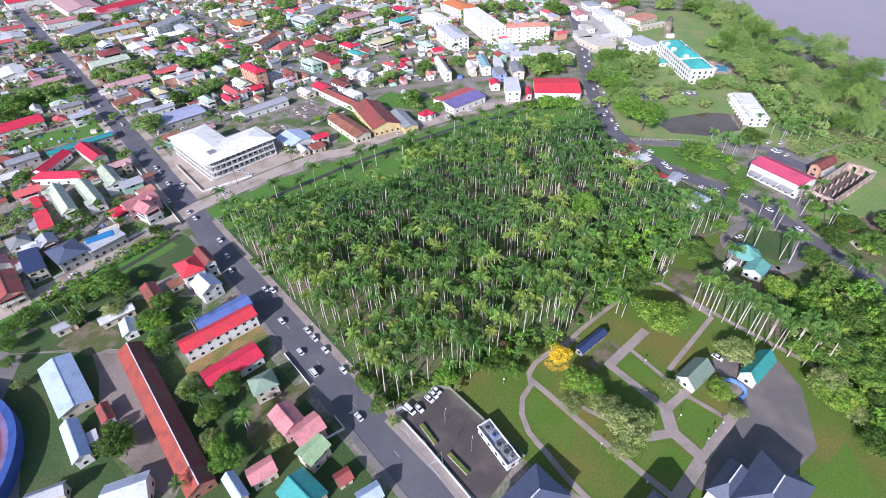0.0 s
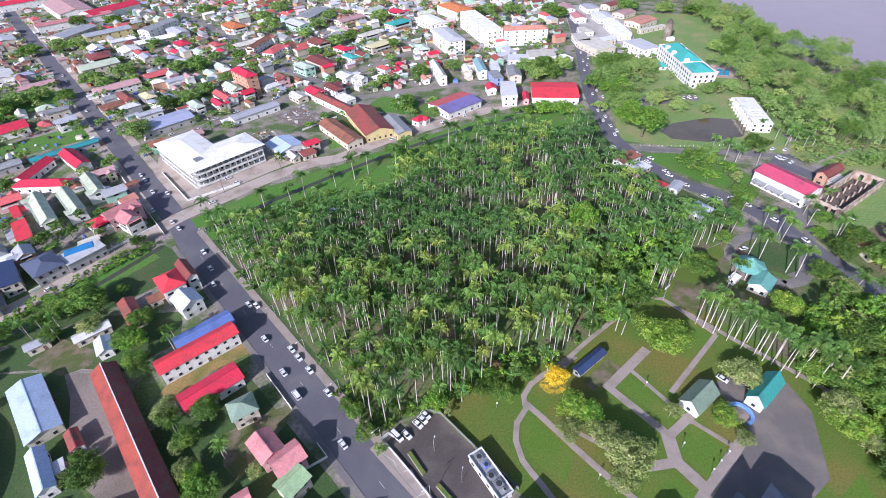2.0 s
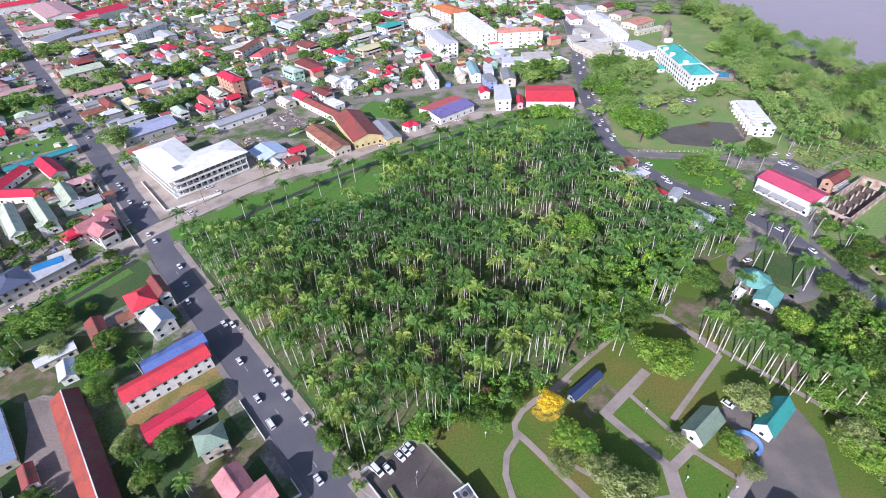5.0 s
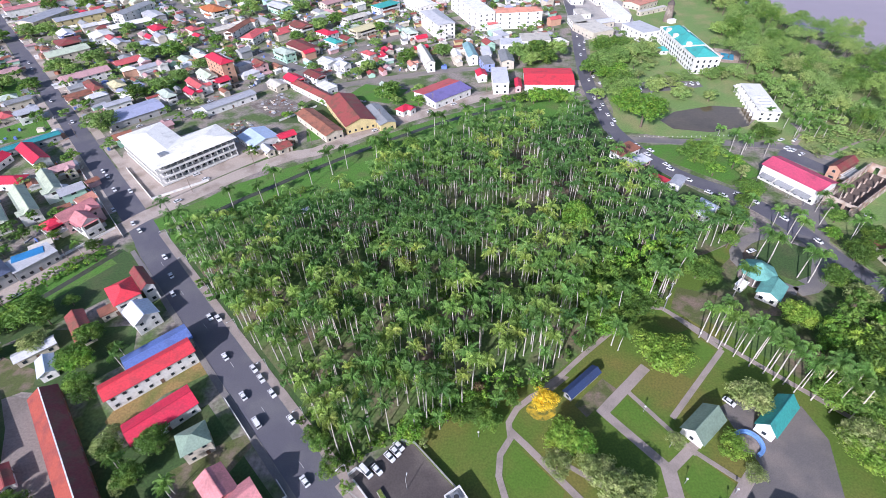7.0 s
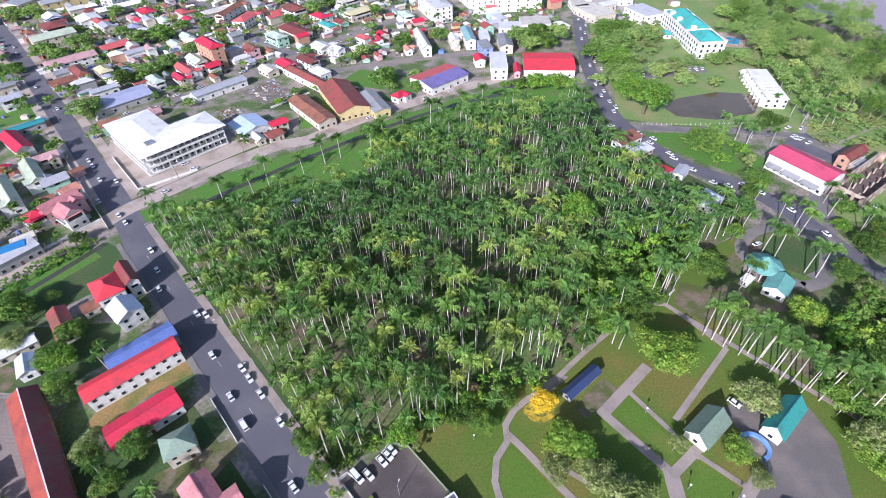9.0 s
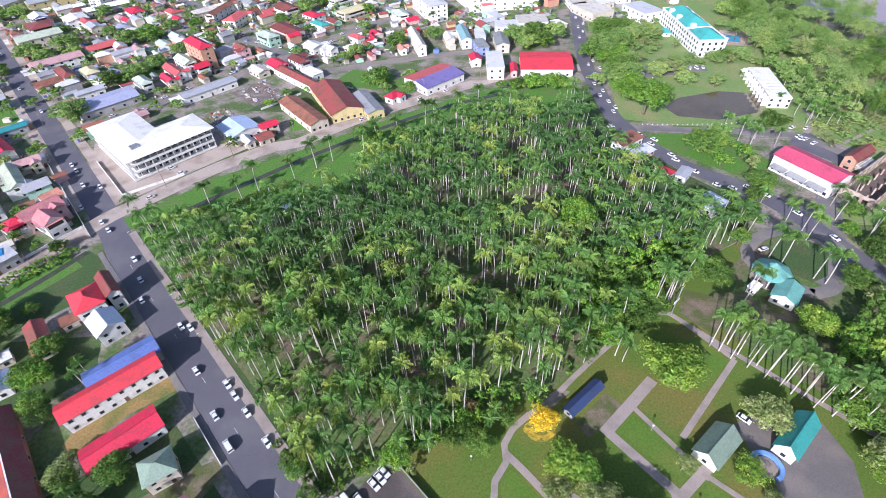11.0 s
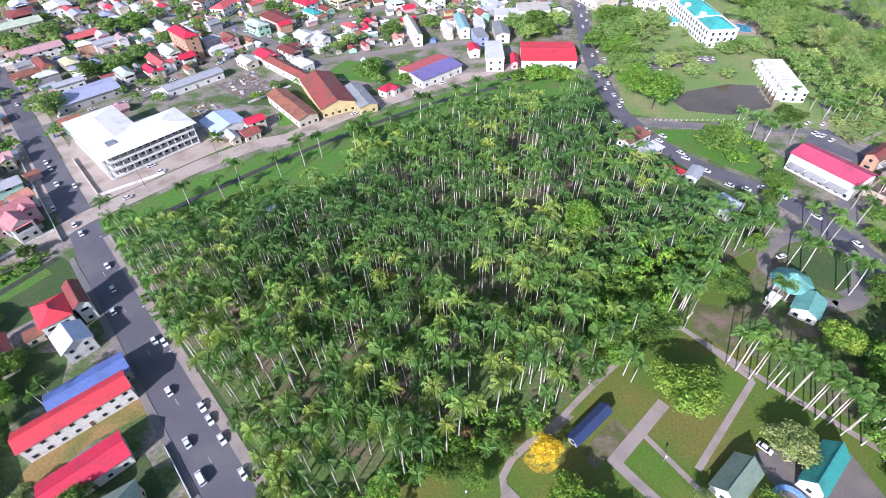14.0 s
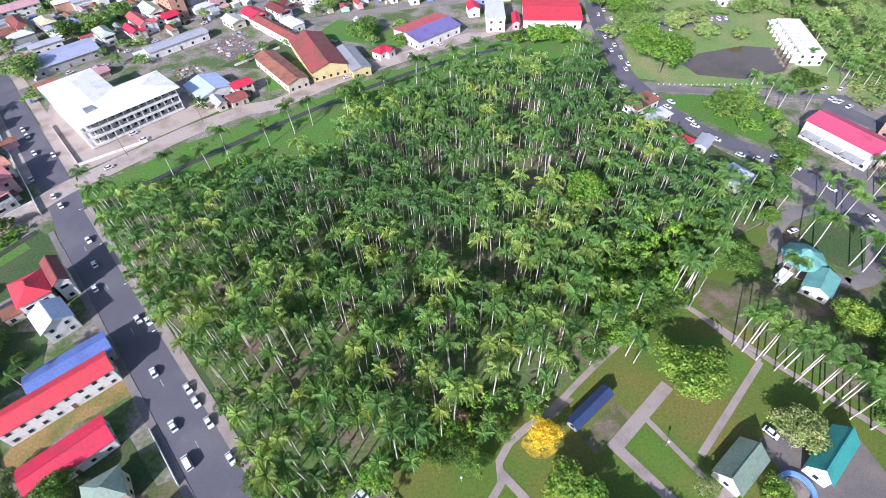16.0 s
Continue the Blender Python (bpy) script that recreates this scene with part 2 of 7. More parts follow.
NRM = Vector((0.737, 0.676))


def on_road(s, n):
    p = U * s + NRM * n
    return (p.x, p.y)


sheet("water", [(262, 2500), (283, 604), (286, 490), (297, 443), (317, 420), (315, 366), (297, 315), (292, 250), (300, 100), (310, -400), (2600, -400), (2600, 2500)], .03, WATER, "wide muddy lilac-brown river", "river")
tagged(strip("road", [on_road(-1100, 21.3), on_road(-560, 21.8), on_road(-270, 20.8), on_road(-215, 18.8), on_road(-150, 18.4), on_road(40, 18.4), on_road(140, 18.4)], 11.6, .06, ASPHALT, "dark asphalt main road with parked and driving cars"), category="road")
strip("verge", [on_road(-1100, 12.5), on_road(-260, 13.0)], 5.0, .04, SAND, "sandy road verge", "verge")
strip("verge", [on_road(-1100, 30.2), on_road(-262, 30.2)], 5.0, .04, SAND, "sandy road verge", "verge")
strip("pavement", [on_road(-226, 25.7), on_road(-100, 25.7), on_road(140, 25.7)], 2.9, .14, PAVING, "pinkish paved footway beside the palms", "pavement")
strip("pavement", [on_road(-222, 11.5), on_road(-70, 11.5), on_road(140, 11.5)], 2.0, .12, ASPHALT_OLD, "worn grey footway before the houses", "pavement")
strip("road", [(-203, 118), (-188, 136), (-173, 157), (-160, 178.5), (-149.5, 196), (-137, 209), (-112, 235), (-88, 253), (-77, 256), (-47.5, 280.5), (-13, 303), (29, 327), (62, 338), (96, 343)], 10, .075, SAND, "pale sandy cross street under repair", "road")
strip("road", [(-222, 268), (-190, 294), (-170, 318), (-133, 353), (-97, 396), (-60, 440), (-20, 480), (30, 520)], 10, .045, DUSTY, "dusty brown back street between warehouses", "road")
strip("road", [(-114, 384), (-165, 430), (-211, 492), (-340, 630)], 9, .05, ASPHALT_OLD, "grey street running into the town", "road")
strip("road", [(-110, 345), (-76, 352), (-28, 366), (14, 375), (40, 372)], 8, .05, DUSTY, "grey side street behind the shops", "road")
strip("road", [(128, 620), (116, 489), (103, 394), (97, 340), (96.5, 293), (97.5, 270), (108, 240), (119, 221.5), (139, 202), (150, 184), (158, 160), (168, 128), (172, 60)], 9.5, .085, ASPHALT, "dark asphalt river road with a line of cars", "road")
strip("road", [(97, 262), (130, 257), (160, 253), (185, 246), (200, 225)], 6, .055, ASPHALT_OLD, "grey lane beside the pond", "road")
strip("road", [(150, 186), (170, 190), (188, 196), (215, 210)], 5, .055, ASPHALT_OLD, "grey drive to the hall", "road")
for k in range(9):
    strip("lane_mark", [on_road(-205 + k * 24, 18.4), on_road(-202 + k * 24, 18.4)], .14, .075, LINE, "worn white lane mark on asphalt", "road marking", thick=.01)
for n in (12.6, 24.2):
    strip("kerb", [on_road(-210, n), on_road(120, n)], .18, .16, KERB_WORN, "pale concrete kerb of the main road", "kerb")
# creek, banks
strip("grass_bank", [(-141, 188), (-108, 217), (-74, 241), (-40, 266), (0, 292), (40, 312)], 11, .05, ROUGH_GRASS, "rough green creek bank", "bank")
strip("creek", [(-131, 185), (-113, 201), (-104, 210), (-92.5, 220), (-83, 228.5), (-72, 238), (-34, 268), (5, 293), (42, 309)], 3.2, .11, CREEK, "narrow dark creek", "creek")
strip("grass_bank", [(-128, 180), (-98, 194), (-65, 213), (-22, 258), (16, 284), (60, 302)], 11, .09, ROUGH_GRASS, "rough green creek bank", "bank")
strip("grass_bank", [(-151, 168), (-165, 148), (-182, 125), (-196, 106)], 16, .05, ROUGH_GRASS, "overgrown green creek bank", "bank")
strip("creek", [(-147, 172), (-162, 148), (-180, 122), (-194, 100)], 3, .07, CREEK, "narrow dark creek", "creek")

GROVE = [(-127, 184), (-103.3, 154.5), (-72.4, 120.8), (-45, 90.9), (-30.2, 74.8), (-14, 81), (12, 96), (33, 102), (60, 124), (85, 139), (100, 158), (126, 172), (107, 186), (93, 209), (82, 231), (79, 258), (78, 292), (45, 284), (26, 272), (-6, 246), (-56, 196), (-92, 177)]
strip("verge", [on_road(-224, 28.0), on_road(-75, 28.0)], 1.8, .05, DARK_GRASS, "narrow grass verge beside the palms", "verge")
sheet("grove_ground", GROVE, .045, GROVE_FLOOR, "shaded brown and green ground under the palms")
sheet("lawn", [(-14, 82), (-9.5, 79), (12.5, 55), (30, 42), (55, 20), (135, 20), (150, 60), (160, 128), (150, 165), (128, 172), (100, 158), (85, 139), (60, 124), (33, 102), (12, 96)], .05, GRASS, "mown park lawn with worn patches")
sheet("lawn", [(98, 272), (128, 262), (182, 255), (210, 230), (270, 240), (285, 320), (285, 480), (270, 560), (150, 560), (125, 480), (108, 380), (104, 300)], .035, HOTEL_GRASS_HAZY, "green hotel grounds by the river")
sheet("lawn", [(104, 252), (112, 242), (140, 212), (160, 222), (152, 248), (124, 254)], .06, ROUGH_GRASS, "green plot beside the river road")
sheet("lawn", [(158, 180), (175, 128), (290, 130), (290, 250), (215, 235), (200, 215)], .03, HOTEL_GRASS_HAZY, "grass around the old fort buildings")
sheet("pond", [(128, 283), (140, 294), (166, 301), (184, 297), (188, 285), (176, 273), (152, 266.5), (132, 272)], .07, POND, "brown pond", "pond")
# park paths
PARK_PATHS = (((27, 95.6), (21.5, 91.2), (18.5, 86.5), (18.6, 81.5), (15.1, 76.4), (14.2, 70.2), (15.6, 63.8), (20.6, 56.2), (25.3, 48.7), (29.8, 43.1), (40, 31)), 1.9, .150), \
    (((18.4, 84.2), (23, 79.1), (35.3, 64.3), (44, 54.6), (54.7, 43.1), (60, 37)), 2.1, .143), \
    (((27, 95.6), (33.8, 100), (47.1, 112), (67.7, 128.7), (74, 132.8), (80, 132), (93.9, 112.8)), 1.7, .136), \
    (((80, 132), (97, 113), (115.8, 93.2), (128, 80)), 1.8, .129)
for pts, w, PATH_Z in PARK_PATHS:
    strip("path", pts, w, PATH_Z, PAVING, "pale paved park path", "path")
for k, (a, b, w) in enumerate((((47, 89), (66, 106.2), 3.4), ((93.9, 112.8), (68.5, 87.5), 1.8), ((47, 91), (63, 71.2), 2.8), ((57.7, 96.7), (71.4, 76), 1.5), ((61, 70.6), (75, 81.2), 2.8), ((62.2, 73), (61.6, 62.5), 4.2),
                               ((61, 64.5), (68.5, 53.8), 3.8), ((68.4, 55.4), (51, 38), 3.8), ((67.4, 54.2), (85.2, 71), 3.2), ((62.4, 63.3), (52, 61.6), 3.0), ((33, 73.8), (52, 61.2), 1.4), ((70.7, 77.3), (80.9, 68.1), 1.5))):
    strip("path", [a, b], w, .085 + .0045 * k, PAVING, "pinkish paved park path", "path", curve=False)
for pts in ([(71.4, 76), (79.2, 67.4), (68.6, 57.6), (64.2, 67.4)], [(53.5, 59.6), (60, 59.8), (65.2, 53.6), (54.5, 44.6), (46.6, 52.2)], [(51, 90), (56.6, 94.6), (65, 82), (64.6, 75.4)], [(16.6, 75.1), (19.6, 79.6), (22.6, 76.4), (32, 66), (27, 56), (19.6, 63.3), (16.2, 69)],
            [(76, 118), (86, 122), (91.5, 112.3), (79.4, 101.1), (71, 108)], [(86, 46), (100, 50), (114, 60), (112, 40), (94, 34)]):
    sheet("lawn", pts, .068, LAWN_LIT, "park lawn between paths, sunlight put into its green")
sheet("forecourt", [(84, 91), (90, 94), (109, 91), (111, 80), (104, 58), (84, 44), (66, 44), (62, 46), (72, 56), (88, 73), (86, 82)], .075, material("forecourt_asphalt", (.16, .145, .14), .9, (.8, 1.15), 3, .1, (.22, .19, .17), .5), "grey forecourt beside the chapel", "forecourt")
sheet("forecourt", [(28, 98), (33, 97), (40, 102.5), (37, 104)], .075, material("dirt_patch", (.27, .225, .19), .95, (.8, 1.2), 1.5, .08, (.16, .16, .06), .6), "bare ground beside the shelter", "forecourt")
sheet("parking_lot", [(-27.5, 69.5), (-15.5, 80.5), (-10.5, 79.8), (12.5, 55.5), (-4, 36), (-18, 50)], .055, material("lot_asphalt", (.085, .07, .068), .9, (.8, 1.2), 2, .09, (.13, .11, .10), .5), "dark brown tarmac parking lot", "parking lot")
sheet("yard", [(-176, 224), (-152, 203), (-118, 238), (-100, 255), (-112, 262), (-150, 292), (-192, 262)], .03, SAND, "sandy building-site yard", "yard")
sheet("yard", [(-150, 98), (-128, 96), (-86, 52), (-96, 44), (-125, 60), (-140, 86)], .05, material("dirt", (.27, .225, .20), .95, (.8, 1.2), 1.5, .08, (.20, .165, .14), .5), "bare earth drive beside the barn", "yard")
sheet("yard", [(-109, 88), (-108, 94), (-87, 112.5), (-80, 107.5), (-94, 98), (-104, 84)], .055, material("dry_grass", (.33, .22, .08), .95, (.7, 1.2), 1.5, .1, (.14, .17, .04), .5), "strip of dry grass before the terrace", "yard")
sheet("yard", [(-196, 96), (-150, 100), (-128, 98), (-112, 112), (-118, 128), (-150, 126), (-176, 112)], .02, DARK_GRASS, "overgrown yards behind the terrace, shade in the dark colour", "yard")
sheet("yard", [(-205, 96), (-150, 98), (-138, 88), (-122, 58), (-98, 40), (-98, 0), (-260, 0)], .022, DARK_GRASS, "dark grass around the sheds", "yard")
sheet("yard", [(-116, 66), (-90, 86), (-78, 94), (-62, 78), (-40, 56), (-22, 36), (-40, 10), (-90, 20), (-92, 46)], .024, DARK_GRASS, "green gardens behind the houses, shade in the dark colour", "yard")
sheet("yard", [(-316.7, 277.3), (-270.8, 315.3), (-249.7, 294.4), (-275.2, 275.3), (-294.9, 261.5)], .02, ROUGH_GRASS, "bright green vacant plot", "yard")
sheet("yard", [(-379, 358), (-371, 377), (-332.6, 386.5), (-300, 353.4), (-320, 345.7), (-339.4, 324.5), (-345, 311)], .02, ROUGH_GRASS, "overgrown green vacant plot", "yard")
sheet("yard", [(-165, 61), (-150, 58), (-137, 38), (-130, 20), (-230, 10), (-230, 110), (-176, 96)], .035, ASPHALT_OLD, "dark tarmac beside the round stand", "yard")
for pts in (((-72, 330), (-40, 318), (-28, 340), (-60, 352)), ((-38, 318), (-18, 312), (-12, 326), (-26, 338))):
    sheet("yard", list(pts), .02, ROUGH_GRASS, "green plot between the shops", "yard")
sheet("grove_ground", [(98, 142), (129, 171), (142, 172), (152, 150), (150, 122), (128, 88), (116, 98), (100, 118), (88, 134)], .062, GROVE_FLOOR, "shaded soil under the park trees")
sheet("grove_ground", [(160, 176), (176, 132), (240, 130), (248, 190), (214, 186), (190, 176)], .05, GROVE_FLOOR, "shaded soil under the roadside trees")
sheet("yard", [(-136, 322), (-114, 302), (-96, 316), (-118, 338)], .02, material("rubble_soil", (.17, .14, .12), .95, (.5, 1.5), 1.2, .2, (.30, .27, .24), .5, bump=.5), "dark yard strewn with rubble", "yard")
sheet("grass_bank", [(-130, 189), (-129, 183), (-93, 176), (-56, 195), (-6, 245), (26, 271), (45, 283), (64, 300), (16, 292), (-24, 266), (-68, 222), (-100, 202)], .035, ROUGH_GRASS, "bright grass between creek and palms", "bank")

sheet("yard", [(-222, 360), (-222, 380), (-201, 378.6), (-194, 352.6), (-211, 348)], .02, ROUGH_GRASS, "overgrown green vacant plot", "yard")
sheet("yard", [(-166, 101), (-160.7, 114), (-144, 108), (-141, 101), (-150, 96)], .052, EARTH, "bare sandy earth before the barn", "yard")
sheet("yard", [(-81, 72.4), (-70.8, 79.4), (-61.6, 83.8), (-59.3, 79.4), (-66, 67), (-70.3, 57.2), (-76.5, 62)], .03, EARTH, "bare earth yard beside the green-roofed house", "yard")

sheet("yard", [(184, 249), (192.4, 250), (197.5, 227), (191, 218), (176, 240)], .045, ASPHALT, "dark asphalt car park behind the hall", "car park")
strip("road", [(176, 204), (166, 192), (165, 179), (149.4, 155), (138, 144)], 5.5, .068, ASPHALT_OLD, "grey drive past the pavilions", "road")
strip("path", [(202.3, 275.4), (202.3, 264.7), (195.7, 256.4), (190, 250)], 3, .06, PAVING, "tan garden path", "path")
strip("path", [(202.6, 238.5), (225, 251), (234, 254)], 1.6, .06, PAVING, "narrow tan garden path", "path")
sheet("yard", [(122, 322), (124, 338), (146, 343), (172, 339), (172, 330), (150, 326)], .05, ASPHALT_OLD, "grey hotel car park among trees", "car park")
strip("path", [(40, 241), (34, 231), (40, 222), (50, 219)], 4.5, .07, EARTH, "bare tan clearing between palms", "path")
strip("path", [(-44, 112), (-20, 128), (4, 142), (20, 158), (30, 180), (34, 205), (38, 224)], 2.6, .066, EARTH, "bare earth track through the palm grove", "path")
strip("path", [(4, 142), (26, 128), (44, 122)], 2.2, .064, EARTH, "bare earth track through the palm grove", "path")
sheet("lawn", [(52, 295), (71, 291), (67, 273), (52, 274), (46, 287)], .07, ROUGH_GRASS, "grassy clearing at the corner of the grove")

sheet("yard", [(39.7, 92.3), (50.6, 101.9), (54.6, 97.6), (42.6, 88)], .066, EARTH, "worn bare earth beside the shelter", "yard")
sheet("yard", [(89, 143), (103, 138), (92, 122), (83, 132)], .072, EARTH, "bare earth under the avenue palms", "yard")
sheet("yard", [(114, 139), (133, 140), (128, 127), (112, 128)], .074, EARTH, "bare earth before the pavilions", "yard")

sheet("yard", [(-116, 296), (-92, 292), (-66, 306), (-56, 322), (-70, 334), (-92, 330)], .018, DARK_GRASS, "weedy vacant plot between warehouses", "yard")
sheet("yard", [(-84, 268), (-66, 276), (-58, 290), (-70, 298), (-88, 284)], .018, ROUGH_GRASS, "green plot beside the street", "yard")

sheet("grass_bank", [(-141, 192), (-112, 224), (-74, 248), (-40, 270), (0, 296), (45, 316), (80, 322), (92, 300), (78, 290), (45, 282), (26, 270), (-6, 244), (-56, 194), (-92, 175), (-129, 183)], .028, ROUGH_GRASS, "bright rough grass along the creek", "bank")
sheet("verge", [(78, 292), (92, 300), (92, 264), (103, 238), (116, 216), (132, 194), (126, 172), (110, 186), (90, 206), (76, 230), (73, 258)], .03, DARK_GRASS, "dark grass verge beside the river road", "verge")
# creek plot takes the dark grass so its shadow is in the colour
sheet("yard", [(-147, 173), (-128, 160), (-134, 146), (-150, 130), (-178, 110), (-192, 112)], .042, DARK_GRASS, "green plot beside the creek, shade in its dark green", "yard")
sheet("forecourt", [(106, 430), (146, 436), (166, 470), (176, 530), (160, 610), (122, 610)], .045, material("pale_concrete", (.46, .43, .40), .9, (.8, 1.1), 1.5, .1, (.36, .33, .30), .5), "pale concrete yard between white buildings", "forecourt")


# ---- buildings ----
def set_in(name, w, z0, z1, deep, mats, rim=.1):
    """A frame with a recessed leaf or pane, in one piece."""
    bm = bmesh.new()
    box(bm, -w / 2, -.08, z0, w / 2, .02, z1)
    front = min(bm.faces, key=lambda f: f.calc_center_median().y)
    bmesh.ops.inset_individual(bm, faces=[front], thickness=rim)
    front.material_index = 1
    for v in front.verts:
        v.co.y += deep
    me = bpy.data.meshes.new(name)
    bm.to_mesh(me), bm.free()
    for m in mats:
        me.materials.append(m)
    return me


WINDOW = set_in("window", 1.35, -.68, .68, .06, [FRAME, GLASS])
WINDOW_WIDE = set_in("window", 2.3, -.5, .6, .05, [FRAME, GLASS], rim=.06)
WINDOW_OPEN = set_in("window", 1.35, -.68, .68, .085, [FRAME, FRAME])


def plain(name, mat, *size):
    bm = bmesh.new()
    box(bm, *size)
    me = bpy.data.meshes.new(name)
    bm.to_mesh(me), bm.free()
    me.materials.append(mat)
    return me


PANE = plain("pane", GLASS, -.56, -.03, -.57, .56, -.005, .57)
HANDLE = plain("door_handle", METAL, .3, -.12, 1.0, .36, -.03, 1.14)
DOOR = set_in("door", 1.1, 0, 2.15, .05, [FRAME, material("door_paint", (.20, .12, .08), .6)])
PLACED = []      # footprints, to keep trees out of houses


def wall_shell(bm, L, W, h, t=0.25):
    """Four walls with thickness and a floor slab on top."""
    box(bm, -L / 2, -W / 2, 0, L / 2, -W / 2 + t, h)
    box(bm, -L / 2, W / 2 - t, 0, L / 2, W / 2, h)
    box(bm, -L / 2, -W / 2 + t, 0, -L / 2 + t, W / 2 - t, h)
    box(bm, L / 2 - t, -W / 2 + t, 0, L / 2, W / 2 - t, h)


def slab_face(bm, pts, t):
    """A roof plane of thickness t, from its upper corners."""
    up = [bm.verts.new(p) for p in pts]
    lo = [bm.verts.new((p[0], p[1], p[2] - t)) for p in pts]
    bm.faces.new(up), bm.faces.new(lo[::-1])
    n = len(pts)
    for i in range(n):
        bm.faces.new((up[i], lo[i], lo[(i + 1) % n], up[(i + 1) % n]))


def add_piece(name, mesh, parent, m):
    ob = new(name, mesh)
    ob.parent = parent
    ob.matrix_basis = m
    return ob


def building(name, x, y, L, W, ang, eave, shape, rise, roof, wall, floors, label="", over=0.6, glazed=True, category="", second=None, gap=3.4, lit_only=False):
    e = empty(name, x, y, 0, ang)
    PLACED.append((x, y, 0.5 * math.hypot(L, W)))
    lit_only = lit_only or math.hypot(x, y) > 270
    gap = gap * 1.35 if math.hypot(x, y) > 330 else gap
    most = 9 if math.hypot(x, y) < 270 else 5
    iw, il = max(W - 2 * over, 2.5), max(L - 2 * over, 2.5)
    bm = bmesh.new()
    wall_shell(bm, il, iw, eave)
    if shape == "g":
        for s in (-1, 1):
            a = [bm.verts.new((s * il / 2, -iw / 2, eave)), bm.verts.new((s * il / 2, iw / 2, eave)), bm.verts.new((s * il / 2, 0, eave + rise * iw / W))]
            b = [bm.verts.new((v.co.x - s * .25, v.co.y, v.co.z)) for v in a]
            bm.faces.new(a), bm.faces.new(b[::-1])
            for i in range(3):
                bm.faces.new((a[i], b[i], b[(i + 1) % 3], a[(i + 1) % 3]))
    bmesh.ops.recalc_face_normals(bm, faces=bm.faces)
    part("wall", bm, wall_mat(wall), e)
    rm = roof_mat(roof)
    drop = rise * over / (W / 2) if shape in "gh" else 0
    z0, z1, t = eave - drop + .12, eave + rise + .12, .12
    bm = bmesh.new()
    if shape == "g":
        slab_face(bm, [(-L / 2, -W / 2, z0), (L / 2, -W / 2, z0), (L / 2, 0, z1), (-L / 2, 0, z1)], t)
        if second:
            part("roof", bm, rm, e)
            bm = bmesh.new()
        slab_face(bm, [(L / 2, W / 2, z0), (-L / 2, W / 2, z0), (-L / 2, 0, z1), (L / 2, 0, z1)], t)
        if second:
            rm = roof_mat(second)
    elif shape == "h":
        k = max(L / 2 - W / 2, 0.3)
        slab_face(bm, [(-L / 2, -W / 2, z0), (L / 2, -W / 2, z0), (k, 0, z1), (-k, 0, z1)], t)
        slab_face(bm, [(L / 2, W / 2, z0), (-L / 2, W / 2, z0), (-k, 0, z1), (k, 0, z1)], t)
        slab_face(bm, [(L / 2, -W / 2, z0), (L / 2, W / 2, z0), (k, 0, z1)], t)
        slab_face(bm, [(-L / 2, W / 2, z0), (-L / 2, -W / 2, z0), (-k, 0, z1)], t)
    elif shape == "s":
        slab_face(bm, [(-L / 2, -W / 2, z0), (L / 2, -W / 2, z0), (L / 2, W / 2, z1), (-L / 2, W / 2, z1)], t)
    else:
        box(bm, -il / 2 - .3, -iw / 2 - .3, eave, il / 2 + .3, iw / 2 + .3, eave + .18)
        if shape == "p":
            for q in ((-il / 2 - .3, -iw / 2 - .3, il / 2 + .3, -iw / 2), (-il / 2 - .3, iw / 2, il / 2 + .3, iw / 2 + .3), (-il / 2 - .3, -iw / 2, -il / 2, iw / 2), (il / 2, -iw / 2, il / 2 + .3, iw / 2)):
                box(bm, q[0], q[1], eave + .18, q[2], q[3], eave + .95, 1)
    bmesh.ops.recalc_face_normals(bm, faces=bm.faces)
    part("roof", bm, [rm, WHITE], e)
    if shape in "gh":
        k = L / 2 if shape == "g" else max(L / 2 - W / 2, 0.3)
        bm = bmesh.new()
        box(bm, -k, -.18, z1 - .05, k, .18, z1 + .06)
        part("ridge_cap", bm, WHITE if name in ("barn", "villa") else rm, e)
    if glazed:
        fh = eave / floors
        for side, span, off in ((-1, il, iw), (1, il, iw), (-2, iw, il), (2, iw, il)):
            if lit_only and math.sin(radians(ang) + {-1: -1.571, 1: 1.571, -2: 3.1416, 2: 0}[side]) > .3:
                continue
            n = max(1, min(most, int(span / gap)))
            facing = math.sin(radians(ang) + {-1: -1.571, 1: 1.571, -2: 3.1416, 2: 0}[side]) < -.35
            for fl in range(floors):
                if name == "house" and floors > 1 and fl == floors - 1 and facing and span > 6 and math.hypot(x, y) > 235 and RND.random() < .6:
                    turn = {-1: 0, 1: 180, -2: -90, 2: 90}[side]
                    gw, gz = span * RND.uniform(.55, .9) / 2, fl * fh + .1
                    frame_m = pose(0, 0, 0, 0, 0, turn) @ Matrix.Translation((0, -off / 2, gz))
                    # first piece: flat dark slab on the wall, painted as the gallery's shade
                    for piece, mt, size in (("gallery_opening", SHADE, (-gw, -.04, 1.0, gw, .05, fh - .35)), ("gallery_rail", WHITE, (-gw, -1.25, 0, gw, -1.1, .95)), ("gallery_floor", WHITE, (-gw, -1.1, -.12, gw, .0, .06)), ("gallery_roof", rm, (-gw - .2, -1.45, fh - .3, gw + .2, .05, fh - .2))):
                        bm = bmesh.new()
                        box(bm, *size)
                        part(piece, bm, mt, e).matrix_basis = frame_m
                    continue
                for k in range(n):
                    u, z = (k + .5) / n * span - span / 2, fl * fh + min(1.6, fh * .55)
                    isdoor = fl == 0 and side == -1 and k == n // 2
                    if isdoor:
                        z = 0
